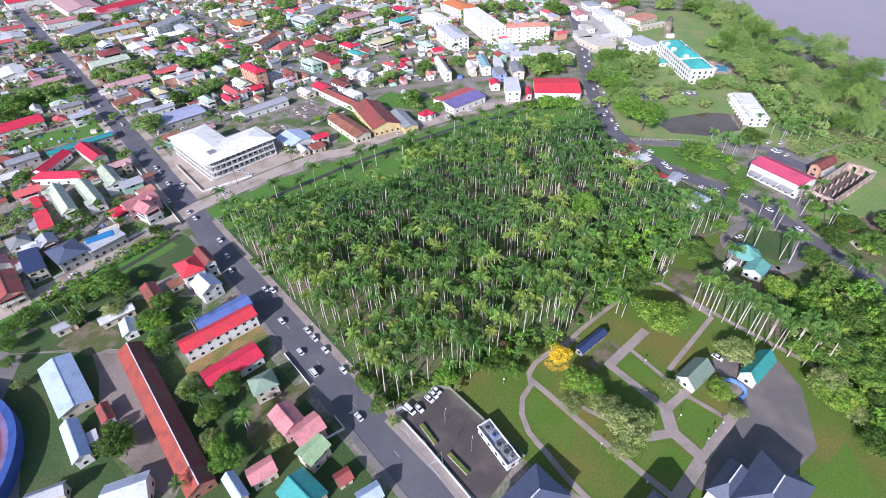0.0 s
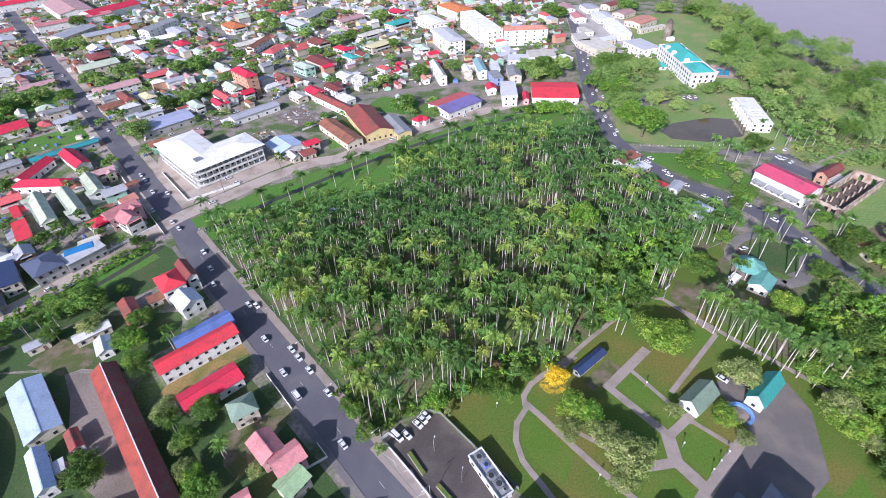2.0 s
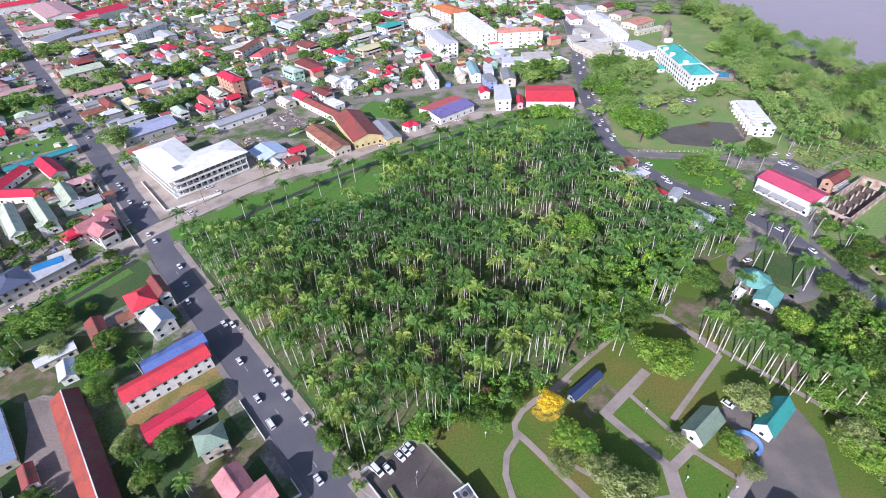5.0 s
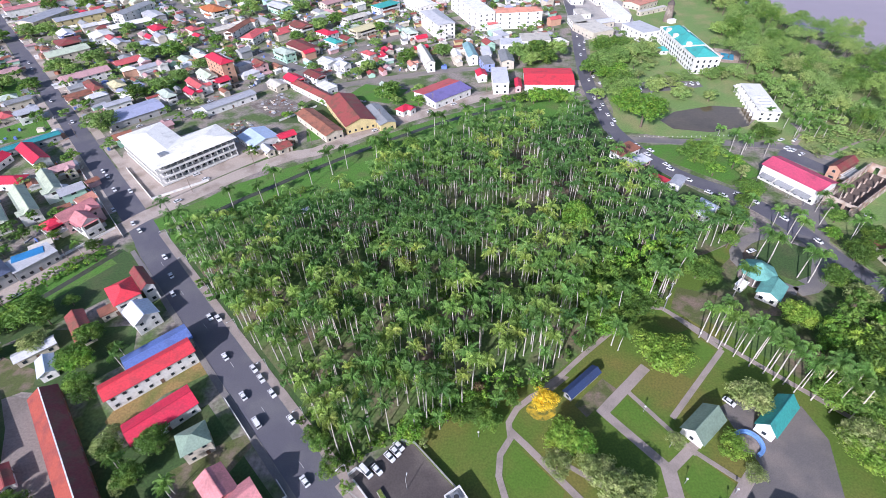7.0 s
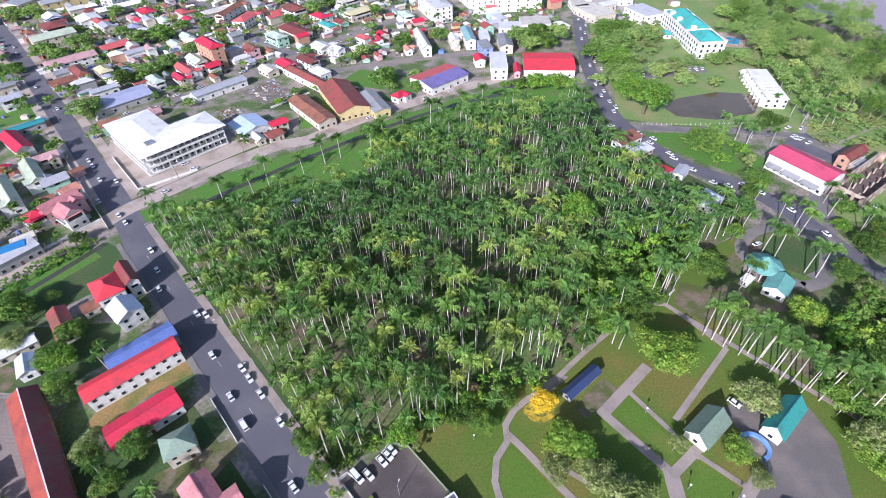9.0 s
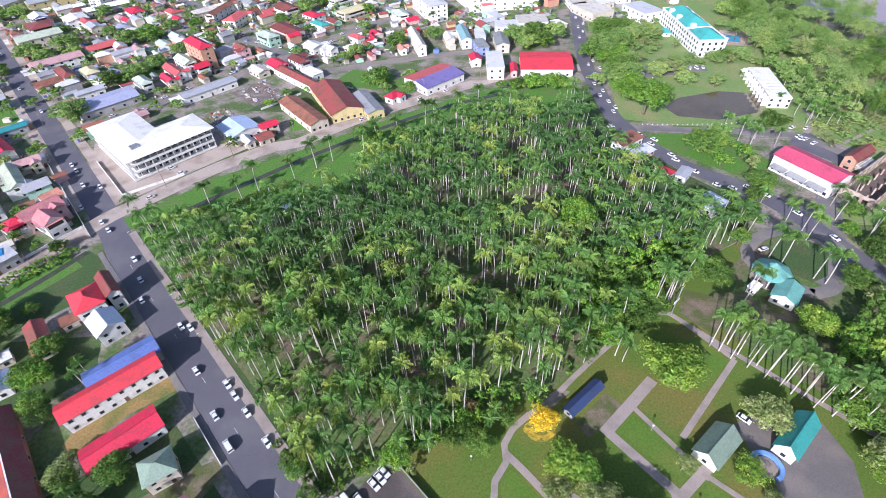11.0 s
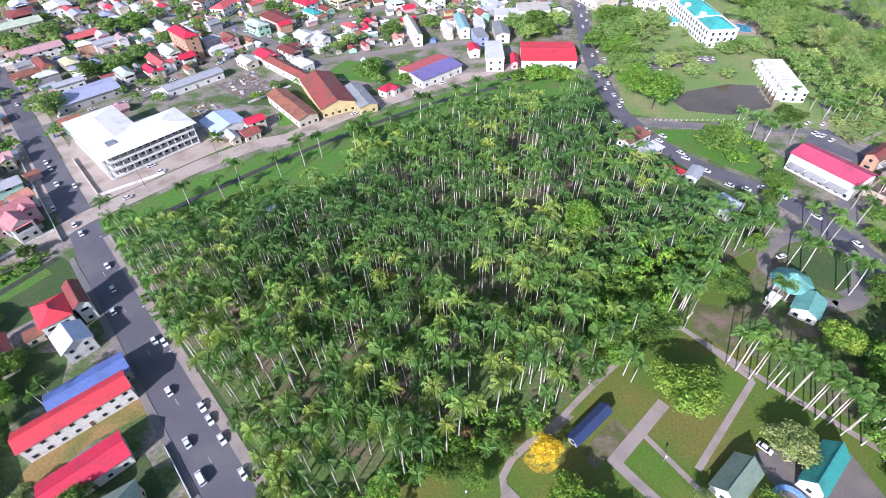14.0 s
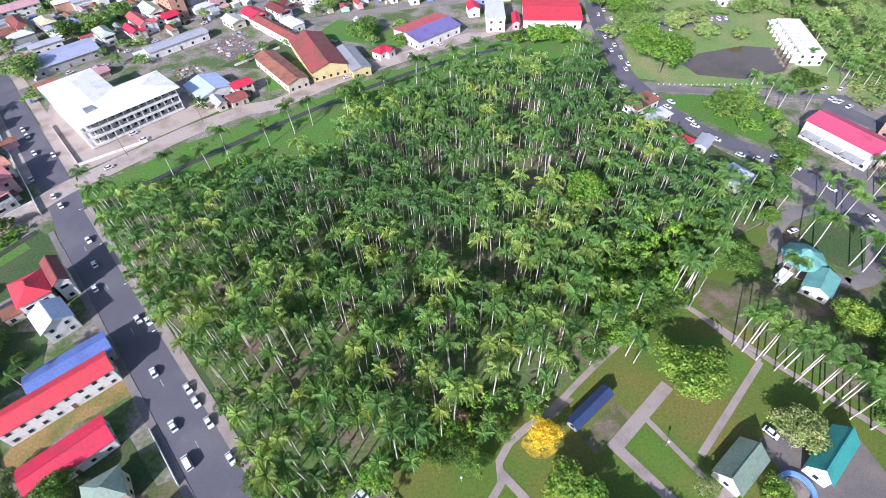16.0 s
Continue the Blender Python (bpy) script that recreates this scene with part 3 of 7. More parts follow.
                    m = {-1: pose(u, -off / 2, z), 1: pose(u, off / 2, z, 0, 0, 180), -2: pose(-off / 2, u, z, 0, 0, -90), 2: pose(off / 2, u, z, 0, 0, 90)}[side]
                    near = math.hypot(x, y) < 175
                    w = add_piece("door" if isdoor else "window", DOOR if isdoor else WINDOW_OPEN if near else WINDOW_WIDE if name == "house" and (k + fl + int(L)) % 2 else WINDOW, e, m)
                    if near:
                        add_piece("door_handle" if isdoor else "pane", HANDLE if isdoor else PANE, w, pose(0, 0, 0))
    if name == "house" and math.hypot(x, y) > 235 and L > 9 and shape in "gh" and RND.random() < .5:
        ww, wl, sd = min(iw * .8, RND.uniform(4.5, 6.5)), RND.uniform(2.4, 4.2), RND.choice((-1, 1))
        wx = RND.choice((-1, 1)) * (il / 2 - ww / 2 - .3)
        rz = rise * ww / W
        bm = bmesh.new()
        y0, y1 = sorted((sd * (iw / 2 - .1), sd * (iw / 2 + wl)))
        box(bm, wx - ww / 2, y0, 0, wx + ww / 2, y1, eave - .15)
        part("wing", bm, wall_mat(wall), e)
        bm = bmesh.new()
        ye, yi = sd * (iw / 2 + wl + .5), sd * W * .2
        for q in (-1, 1):
            slab_face(bm, [(wx + q * (ww / 2 + .45), ye, eave - .2), (wx + q * (ww / 2 + .45), yi, eave - .2), (wx, yi, eave + rz), (wx, ye, eave + rz)], .12)
        a, b, c = (bm.verts.new((wx + u, sd * (iw / 2 + wl), zz)) for u, zz in ((-ww / 2, eave - .15), (ww / 2, eave - .15), (0, eave + rz - .12)))
        bm.faces.new((a, b, c))
        bmesh.ops.recalc_face_normals(bm, faces=bm.faces)
        part("wing_roof", bm, roof_mat(roof), e)
        for fl in range(floors):
            add_piece("window", WINDOW, e, pose(wx, sd * (iw / 2 + wl), fl * eave / floors + 1.6, 0, 0, 0 if sd < 0 else 180))
    elif name == "house" and math.hypot(x, y) > 200 and RND.random() < .7:
        al, aw, ah = il * RND.uniform(.35, .7), RND.uniform(2.2, 3.6), min(eave - .5, RND.uniform(2.4, 3.0))
        ax, sd = RND.uniform(-.5, .5) * (il - al), RND.choice((-1, -1, 1))
        bm = bmesh.new()
        y0, y1 = sd * iw / 2, sd * (iw / 2 + aw)
        box(bm, ax - al / 2, min(y0, y1) + (.02 if sd > 0 else 0), 0, ax + al / 2, max(y0, y1) - (.02 if sd < 0 else 0), ah - .25)
        part("lean_to", bm, wall_mat(RND.choice(("white", "cream", "grey"))), e)
        bm = bmesh.new()
        slab_face(bm, [(ax - al / 2 - .3, y0, ah + .45), (ax + al / 2 + .3, y0, ah + .45), (ax + al / 2 + .3, y1 + sd * .4, ah), (ax - al / 2 - .3, y1 + sd * .4, ah)], .1)
        bmesh.ops.recalc_face_normals(bm, faces=bm.faces)
        part("lean_to_roof", bm, roof_mat(RND.choice(("zinc", "palezinc", "rust", "greyroof", roof))), e)
    nice = name.replace("_", " ")
    tagged(e, label or f"{COLOUR_WORD.get(wall, wall)} {nice} under a {ROOF_WORD.get(roof, roof)} roof", category or nice.split()[-1])
    return e


COLOUR_WORD = dict(bluewall="blue-walled", yellowwall="yellow-fronted", pinkwall="pink-walled", brickwall="brick-walled", white="white-walled", cream="cream-walled", grey="grey-walled", peach="peach-walled", mint="mint-green")
ROOF_WORD = dict(zinc="grey zinc", palezinc="pale zinc", greyroof="dark grey sheet", sage="pale sage-green", dustpink="faded pink sheet", crimson="bright crimson sheet", coral="coral red", maroon="dark maroon sheet", redroof="bright red sheet",
                 rust="rusty iron", rustred="rusty red iron", tealroof="teal sheet", tealgrey="grey teal", peachroof="peach-red", lightblue="light blue sheet", bluewhite="blue-white sheet", blueroof="blue sheet", slate="dark slate", sagedark="grey-green sheet",
                 sagegreen="soft green sheet", pinkroof="pink-red sheet", salmon="salmon pink", paleyellow="pale yellow", palegreen="pale green", lavender="lavender-blue sheet", brick="brick-red sheet", navy="navy blue sheet", seagreen="sea-green sheet")
building("warehouse", -207.6, 307.9, 35.6, 20.8, 45, 4.5, "g", 1.2, "lavender", "grey", 1)
building("warehouse", -148.2, 321.4, 36.3, 10.2, 45, 4.5, "g", 1, "zinc", "white", 1)
building("apartment_building", -169.6, 371.2, 28.0, 10.2, 135, 15, "h", 2.5, "crimson", "peach", 5)
building("house", -180.6, 348.3, 23.2, 8.0, 135, 6, "g", 1.6, "coral", "white", 2)
building("house", -180.4, 337.0, 15.4, 5.7, 135, 5, "g", 1.4, "crimson", "cream", 2)
building("house", -176.8, 359.8, 19.8, 9.3, 135, 8, "g", 1.8, "sage", "white", 3)
building("house", -194.8, 332.4, 17.6, 7.7, 135, 6, "h", 1.6, "palegreen", "white", 2)
building("house", -277.3, 376.3, 31.3, 16.1, 45, 5.5, "g", 1.6, "dustpink", "white", 2)
building("house", -257.6, 350.9, 24.9, 8.1, 135, 6, "h", 1.8, "brick", "white", 2)
building("house", -240.7, 352.1, 16.4, 9.3, 135, 6, "h", 1.6, "paleyellow", "cream", 2)
building("house", -226.4, 345.6, 15.8, 10.0, 75, 5, "g", 1.3, "lavender", "white", 1)
building("house", -226.3, 323.0, 17.7, 8.3, 45, 4.5, "g", 1.2, "zinc", "white", 1)
building("house", -257.1, 399.8, 19.6, 13.7, 45, 6, "g", 1.6, "coral", "mint", 2)
building("house", -236.3, 387.6, 15.5, 9.6, 45, 5, "g", 1.4, "zinc", "white", 1)
building("school", -321.9, 425.4, 32.3, 19.7, 45, 7, "g", 1.8, "sage", "cream", 2)
building("house", -333.9, 447.4, 22.6, 17.8, 135, 8, "h", 2, "maroon", "white", 2)
building("house", -352.8, 475.3, 18.4, 12.7, 135, 7, "g", 2, "white", "bluewall", 2)
building("school", -410.8, 532.1, 46.0, 23.5, 77, 8, "g", 1.6, "zinc", "cream", 2)
building("school", -373.9, 532.6, 46.0, 19.1, 45, 7, "g", 1.6, "zinc", "yellowwall", 2)
building("apartment_building", -323.1, 544.0, 46.0, 15.5, 75, 9, "g", 1.6, "greyroof", "white", 3)
building("warehouse", -308.4, 507.1, 40.6, 17.3, 45, 5, "g", 1.2, "white", "grey", 1)
building("warehouse", -297.1, 531.3, 30.3, 15.1, 135, 6, "g", 1.2, "palezinc", "grey", 1)
building("house", -320.0, 473.9, 22.5, 18.3, 135, 5, "g", 1.4, "white", "white", 1)
building("house", -305.1, 464.0, 18.9, 7.8, 135, 5, "h", 1.4, "coral", "white", 1)
building("house", -291.8, 451.7, 18.1, 9.4, 135, 5, "g", 1.3, "zinc", "cream", 1)
building("house", -272.7, 486.4, 20.3, 11.9, 135, 6, "h", 1.6, "crimson", "white", 2)
building("house", -237.6, 482.7, 16.8, 9.5, 135, 5, "h", 1.5, "coral", "cream", 1)
building("house", -246.2, 462.1, 17.7, 9.1, 135, 5, "h", 1.4, "palegreen", "white", 1)
building("house", -224.1, 461.2, 12.5, 7.1, 135, 5, "g", 1.3, "crimson", "white", 1)
building("house", -241.7, 546.1, 31.1, 17.3, 135, 6, "h", 2.6, "orange", "white", 2)
building("warehouse", -492.0, 652.0, 95.0, 38.0, 135, 8, "g", 3, "dustpink", "white", 1)
building("warehouse", -425.0, 632.0, 62.0, 30.0, 60, 8, "g", 3, "crimson", "white", 1)
building("warehouse", -402.8, 410.1, 30.0, 20.8, 135, 5, "g", 1.5, "white", "white", 1)
building("house", -482.4, 521.4, 28.2, 23.3, 135, 5, "g", 1.4, "palezinc", "cream", 1)
building("house", -507.0, 554.9, 22.5, 18.5, 45, 5, "g", 1.4, "coral", "white", 1)
building("house", -352.1, 383.6, 27.6, 12.8, 45, 5, "g", 1.3, "dustpink", "cream", 1)
building("warehouse", -319.0, 298.2, 31.4, 19.3, 45, 5, "g", 1.8, "crimson", "white", 1)
building("house", -277.8, 307.9, 13.9, 10.6, 45, 7, "g", 1.5, "zinc", "white", 2)
building("market_stall", -255.0, 268.2, 39.2, 7.8, 45, 4, "g", 0.8, "teal", "grey", 1)
building("market_stall", -281.1, 248.8, 18.4, 9.8, 45, 4, "g", 0.8, "greyroof", "grey", 1)
building("house", -300.2, 330.6, 16.3, 10.1, 45, 5, "g", 1.2, "greyroof", "cream", 1)
building("house", -262.5, 339.9, 19.3, 12.2, 45, 4, "g", 1.2, "rust", "cream", 1)
building("house", -193.2, 482.0, 41.2, 9.7, 78, 6, "g", 1.6, "rust", "white", 2)
building("house", -170.7, 454.9, 26.6, 12.8, 76, 7, "h", 1.8, "coral", "white", 2)
building("house", -145.5, 385.4, 13.9, 7.9, 135, 6, "g", 1.6, "brick", "pinkwall", 2)
building("house", -208.3, 481.8, 21.1, 13.6, 45, 5, "g", 1.5, "cream", "cream", 1)
building("house", -132.2, 407.9, 20.5, 10.7, 135, 7, "h", 1.6, "palegreen", "mint", 2)
building("shop", -121.5, 424.5, 29.9, 15.3, 135, 5, "g", 1.6, "maroon", "cream", 1)
building("house", -107.5, 455.3, 19.0, 10.4, 135, 6, "h", 1.6, "crimson", "white", 2)
building("house", -97.7, 435.2, 17.8, 8.3, 135, 5, "h", 1.4, "tealroof", "white", 1)
building("house", -93.1, 387.7, 15.1, 11.5, 135, 5, "g", 1.4, "palezinc", "white", 1)
building("house", -79.9, 381.0, 11.3, 7.6, 135, 5, "g", 1.4, "palezinc", "white", 1)
building("house", -135.0, 479.4, 22.2, 14.3, 135, 6, "g", 1.6, "brick", "white", 2)
building("house", -88.7, 499.1, 23.9, 11.9, 45, 6, "g", 1.4, "cream", "white", 2)
building("house", -75.6, 464.6, 24.9, 14.0, 45, 6, "g", 1.4, "paleyellow", "cream", 2)
building("house", -33.3, 451.5, 17.8, 9.8, 113, 6, "h", 1.5, "palegreen", "white", 2)
building("house", -63.6, 402.7, 12.6, 7.8, 135, 5, "h", 1.4, "coral", "white", 1)
building("house", -51.1, 401.3, 11.2, 4.7, 113, 4, "g", 1.2, "crimson", "white", 1)
building("house", -27.8, 378.7, 10.2, 5.8, 111, 4, "g", 1.2, "peachroof", "white", 1)
building("house", -95.0, 588.5, 29.7, 14.5, 73, 6, "g", 1.5, "palegreen", "white", 2)
building("school", -165.5, 583.0, 46.0, 21.4, 73, 7, "g", 1.5, "greyroof", "cream", 2)
building("house", -170.9, 544.1, 31.2, 15.4, 135, 7, "g", 1.5, "palezinc", "mint", 2)
building("house", -62.7, 534.3, 26.3, 15.3, 45, 7, "h", 1.8, "tealroof", "white", 2)
building("shop", -27.3, 537.6, 37.0, 21.2, 119, 7, "g", 1.4, "white", "white", 2)
building("office_building", -2.1, 580.6, 44.0, 24.0, 122, 9, "h", 2.4, "orange", "white", 3)
building("house", -67.9, 583.5, 19.2, 13.2, 135, 6, "g", 1.4, "crimson", "white", 2)
building("house", -118.1, 559.0, 32.2, 16.6, 45, 6, "g", 1.5, "dustpink", "cream", 2)
building("apartment_building", -9.5, 463.9, 46.0, 16.7, 111, 13, "h", 1.5, "palezinc", "white", 4)
building("church_hall", -17.4, 389.3, 39.4, 7.1, 104, 7, "g", 2, "cream", "white", 2)
building("house", -45.1, 340.4, 7.5, 5.0, 117, 4, "g", 1.2, "palegreen", "white", 1)
building("house", 5.9, 394.7, 15.9, 7.7, 100, 5, "g", 1.4, "white", "cream", 1)
building("shop", 17.0, 396.0, 30.0, 8.0, 98, 7, "g", 1.5, "tealgrey", "white", 2)
building("shop", 28.6, 376.1, 18.6, 8.8, 102, 6, "f", 0, "greyroof", "bluewall", 2)
building("shop", 29.2, 396.2, 20.7, 7.7, 93, 6, "f", 0, "palezinc", "white", 2)
building("shop", 51.0, 412.3, 19.7, 16.0, 179, 7, "f", 0, "palezinc", "white", 2)
building("shop", 70.1, 418.1, 23.7, 19.6, 1, 8, "f", 0, "cream", "white", 2)
building("shop", 43.7, 383.1, 24.4, 10.3, 92, 6, "g", 1.4, "greyroof", "cream", 2)
building("shop", 35.8, 341.4, 28.8, 11.6, 89, 8, "f", 0, "palezinc", "white", 2)
building("shop", 23.5, 353.9, 11.3, 7.8, 98, 5, "g", 1.4, "crimson", "white", 1)
building("shop", 47.9, 336.9, 14.7, 4.9, 87, 4, "g", 1, "crimson", "pinkwall", 1)
building("supermarket", 69.5, 343.5, 34.0, 30.0, 175, 5.2, "g", 1.4, "redroof", "white", 1)
building("house", -28.1, 302.7, 10.5, 7.4, 52, 4, "h", 1.6, "crimson", "white", 1)
building("warehouse", -92.9, 332.6, 46.0, 8.2, 135, 5, "g", 1.6, "brick", "white", 1)
building("house", -111.2, 353.4, 14.9, 10.1, 135, 6, "g", 1.6, "crimson", "white", 2)
building("house", -96.9, 358.6, 17.5, 10.1, 135, 6, "g", 1.4, "maroon", "white", 2)
building("house", -85.9, 342.3, 16.3, 9.2, 135, 4, "f", 0, "white", "white", 1)
building("house", -123.1, 348.7, 15.1, 9.6, 135, 4, "g", 1.2, "cream", "cream", 1)
building("warehouse", -79.4, 284.4, 40.5, 12.2, 129, 5, "g", 1.6, "rust", "cream", 1)
building("warehouse", -111.6, 267.3, 19.6, 17.9, 134, 5, "g", 2, "lightblue", "white", 1)
building("house", -94.8, 268.1, 9.5, 8.2, 38, 5.5, "g", 1.2, "crimson", "cream", 2)
building("shop", -95.6, 258.7, 9.3, 8.8, 41, 3.5, "g", 1, "brick", "cream", 1)
building("house", -104.0, 255.9, 12.2, 5.6, 131, 3.5, "g", 1.2, "palezinc", "cream", 1)
building("house", -221.7, 197.8, 35.5, 7.6, 135, 6.5, "g", 1.8, "sage", "white", 2)
building("house", -210.4, 204.9, 31.2, 7.2, 136, 6.5, "g", 1.8, "sage", "white", 2)
building("house", -208.2, 221.9, 26.9, 7.4, 135, 6.5, "g", 1.8, "sage", "white", 2)
building("house", -237.6, 198.3, 15.2, 4.7, 135, 4, "f", 0, "redroof", "cream", 1)
building("house", -222.9, 181.9, 23.0, 7.2, 133, 4, "f", 0, "redroof", "cream", 1)
building("shop", -191.5, 153.1, 16.7, 13.2, 143, 6, "h", 2, "slate", "grey", 2)
building("shop", -179.7, 162.7, 18.2, 12.0, 55, 5, "f", 0, "palezinc", "grey", 1)
building("house", -203.7, 146.6, 21.5, 8.0, 134, 6, "s", 0.6, "navy", "cream", 2)
building("house", -204.5, 130.2, 21.8, 11.0, 136, 6, "g", 2, "brick", "cream", 2)
building("house", -219.9, 147.1, 9.5, 6.9, 140, 5, "g", 1.6, "salmon", "white", 1)
building("house", -213.6, 158.7, 6.7, 6.3, 41, 5, "g", 1.2, "palezinc", "cream", 1)
building("house", -125.6, 138.7, 13.2, 10.1, 133, 8, "h", 2.2, "redroof", "white", 2)
building("house", -121.4, 145.7, 14.6, 5.4, 134, 8, "g", 1.6, "maroon", "white", 2)
building("house", -114.9, 129.4, 11.1, 9.8, 139, 6, "g", 2.4, "bluewhite", "white", 2)
building("house", -136.9, 125.1, 17.3, 6.7, 133, 4, "g", 1.4, "brick", "cream", 1)
building("shed", -130.6, 133.9, 8.4, 6.3, 43, 3, "f", 0, "rust", "cream", 1)
building("shed", -147.6, 114.8, 13.4, 5.6, 43, 3.5, "g", 1, "palezinc", "cream", 1)
building("shed", -138.8, 107.6, 9.6, 6.0, 128, 3.5, "g", 1.2, "bluewhite", "white", 1)
building("shed", -166.0, 109.0, 8.5, 5.2, 41, 3.5, "g", 1, "zinc", "cream", 1)
building("terrace", -99.9, 103.9, 29.2, 8.2, 42, 6.5, "g", 1.6, "redroof", "white", 2)
building("warehouse", -101.6, 113.4, 22.0, 9.0, 43, 5, "g", 1.2, "blueroof", "grey", 1)
building("house", -89.3, 88.1, 20.7, 9.7, 44, 4.5, "g", 1.3, "crimson", "white", 1)
building("house", -74.9, 79.3, 9.0, 8.4, 35, 6, "h", 2, "sagedark", "cream", 2)
building("house", -62.9, 65.5, 10.5, 8.2, 136, 6.5, "g", 1.6, "salmon", "pinkwall", 2)
building("house", -55.2, 61.5, 9.9, 8.2, 43, 6.5, "g", 1.8, "salmon", "pinkwall", 2)
building("house", -52.0, 54.9, 8.7, 7.6, 55, 6, "g", 1.8, "sagegreen", "cream", 2)
building("house", -66.6, 48.9, 8.3, 6.4, 37, 4.5, "g", 1.2, "salmon", "cream", 1)
building("warehouse", -52.5, 42.2, 12.0, 10.0, 141, 5, "g", 1.8, "tealroof", "cream", 1)
building("shed", -41.8, 47.7, 5.2, 4.9, 36, 3, "g", 1, "brick", "cream", 1)
building("house", -32.9, 41.9, 7.2, 5.6, 33, 4.5, "g", 1.4, "lightblue", "white", 1)
building("warehouse", -147.7, 80.7, 29.1, 11.1, 136, 3.8, "g", 1.6, "lightblue", "cream", 1)
building("warehouse", -130.3, 58.8, 17.8, 5.6, 134, 4.5, "g", 1.5, "lightblue", "white", 1)
building("shed", -126.1, 60.4, 5.8, 4.0, 131, 3.5, "f", 0, "palezinc", "cream", 1)
building("shed", -127.2, 69.6, 8.9, 4.4, 135, 3, "g", 0.8, "brick", "white", 1)
# maroon plane: rusty iron with that side's shade put into the colour
building("barn", -107.5, 70.1, 72.7, 8.9, 133, 4.5, "g", 2.2, "maroon", "brickwall", 1, second="rustred", label="long low brick barn, rusty red iron roof with its shaded side darkened to maroon")
building("warehouse", -104.3, 42.2, 12.5, 9.1, 22, 5.5, "g", 2, "bluewhite", "white", 1)
building("warehouse", -128.9, 41.8, 10.7, 5.0, 24, 4.5, "g", 1.4, "zinc", "cream", 1)
building("house", -72.7, 43.8, 10.3, 4.2, 135, 5, "g", 1.4, "lightblue", "cream", 1)
hall_front = building("hall", 167.9, 209.4, 28.9, 14.7, 119, 8, "g", 2, "pinkroof", "white", 1)
for u0, u1 in ((-12.2, -4.4), (-3.6, 4.6), (5.4, 12.4)):
    bm = bmesh.new()
    slab_face(bm, [(u0, 6.78, 4.3), (u1, 6.78, 4.3), (u1, 10.0, 3.3), (u0, 10.0, 3.3)], .1)
    bmesh.ops.recalc_face_normals(bm, faces=bm.faces)
    part("awning", bm, roof_mat("greyroof"), hall_front)
    for u in (u0 + .2, u1 - .2):
        bm = bmesh.new()
        tube(bm, [((u, 9.8, 0), .09), ((u, 9.8, 3.3), .08)], 6)
        part("awning_post", bm, METAL, hall_front)
building("market_stall", 90.5, 172.3, 4.0, 3.0, 40, 2.6, "g", .5, "zinc", "grey", 1)
building("house", 195.5, 219.5, 17.0, 6.4, 33, 6.5, "g", 1.6, "maroon", "peach", 2)
building("shed", 177.8, 158.5, 12.7, 7.8, 95, 4, "f", 0, "rust", "cream", 1)
building("shop", 95.5, 243.0, 16.0, 8.6, 34, 4, "s", 0.6, "rust", "white", 1)
building("shop", 100.0, 232.5, 13.0, 7.2, 36, 3, "s", 0.5, "palezinc", "pinkwall", 1)
building("market_stall", 105.0, 214.7, 8.8, 5.2, 129, 3.5, "s", .5, "redroof", "white", 1)
building("market_stall", 113.0, 212.5, 10.0, 6.0, 50, 3.5, "g", .6, "zinc", "white", 1)
building("pavilion", 116.8, 190.0, 12.5, 11.0, 33, 3.6, "h", 2.6, "bluewhite", "white", 1)
building("chapel", 75.6, 83.9, 12.8, 7.7, 39, 3.2, "g", 3, "sagedark", "white", 1)
building("hall", 97.8, 86.0, 15.2, 6.5, 40, 4, "g", 3, "tealroof", "white", 1)
building("open_shelter", 43.1, 99.1, 15.2, 4.0, 40, 2.8, "g", 0.9, "navy", "grey", 1)
building("villa", 68.9, 44.2, 14.1, 6.6, 41, 8, "h", 4, "slate", "white", 2)
building("villa", 78.0, 40.5, 21.6, 14.4, 41, 9, "h", 5, "slate", "white", 2)
building("villa", 13.3, 39.4, 18.1, 12.8, 42, 6.5, "h", 3, "slate", "white", 2)
building("utility_building", 5.3, 58.3, 16.4, 5.7, 123, 3, "p", 0, "greyroof", "white", 1)
building("warehouse", 155.0, 495.6, 46.0, 14.3, 93, 6, "f", 0, "white", "white", 1)
building("warehouse", 159.9, 434.8, 28.9, 18.8, 111, 8, "f", 0, "palezinc", "white", 2)
building("warehouse", 123.2, 446.3, 31.1, 21.1, 113, 6, "f", 0, "cream", "cream", 1)
building("warehouse", 185.7, 522.7, 28.8, 20.3, 37, 5, "g", 1.2, "peachroof", "cream", 1)
building("office_building", 22.0, 500.0, 78.0, 17.0, 108, 15, "f", 0, "white", "white", 4)
building("office_building", 62.2, 472.3, 41.8, 12.8, 2, 14, "h", 2, "peachroof", "white", 4)
building("shop", 114.1, 468.2, 24.4, 13.1, 93, 6, "f", 0, "cream", "white", 2)
building("shop", 124.5, 497.0, 18.0, 13.0, 95, 4.5, "h", 1.4, "cream", "white", 1)
building("shop", 137.0, 466.0, 16.0, 12.0, 20, 4.5, "g", 1.2, "palezinc", "cream", 1)
building("shop", 152.0, 542.0, 26.0, 17.0, 98, 5, "g", 1.4, "palezinc", "white", 1)
building("shop", 127.0, 545.0, 22.0, 13.0, 95, 5, "g", 1.3, "salmon", "white", 1)
building("shop", 121.5, 582.0, 26.0, 14.0, 95, 5.5, "g", 1.4, "dustpink", "white", 2)
building("shop", 178.0, 556.0, 22.0, 16.0, 40, 4.5, "g", 1.4, "dustpink", "cream", 1)
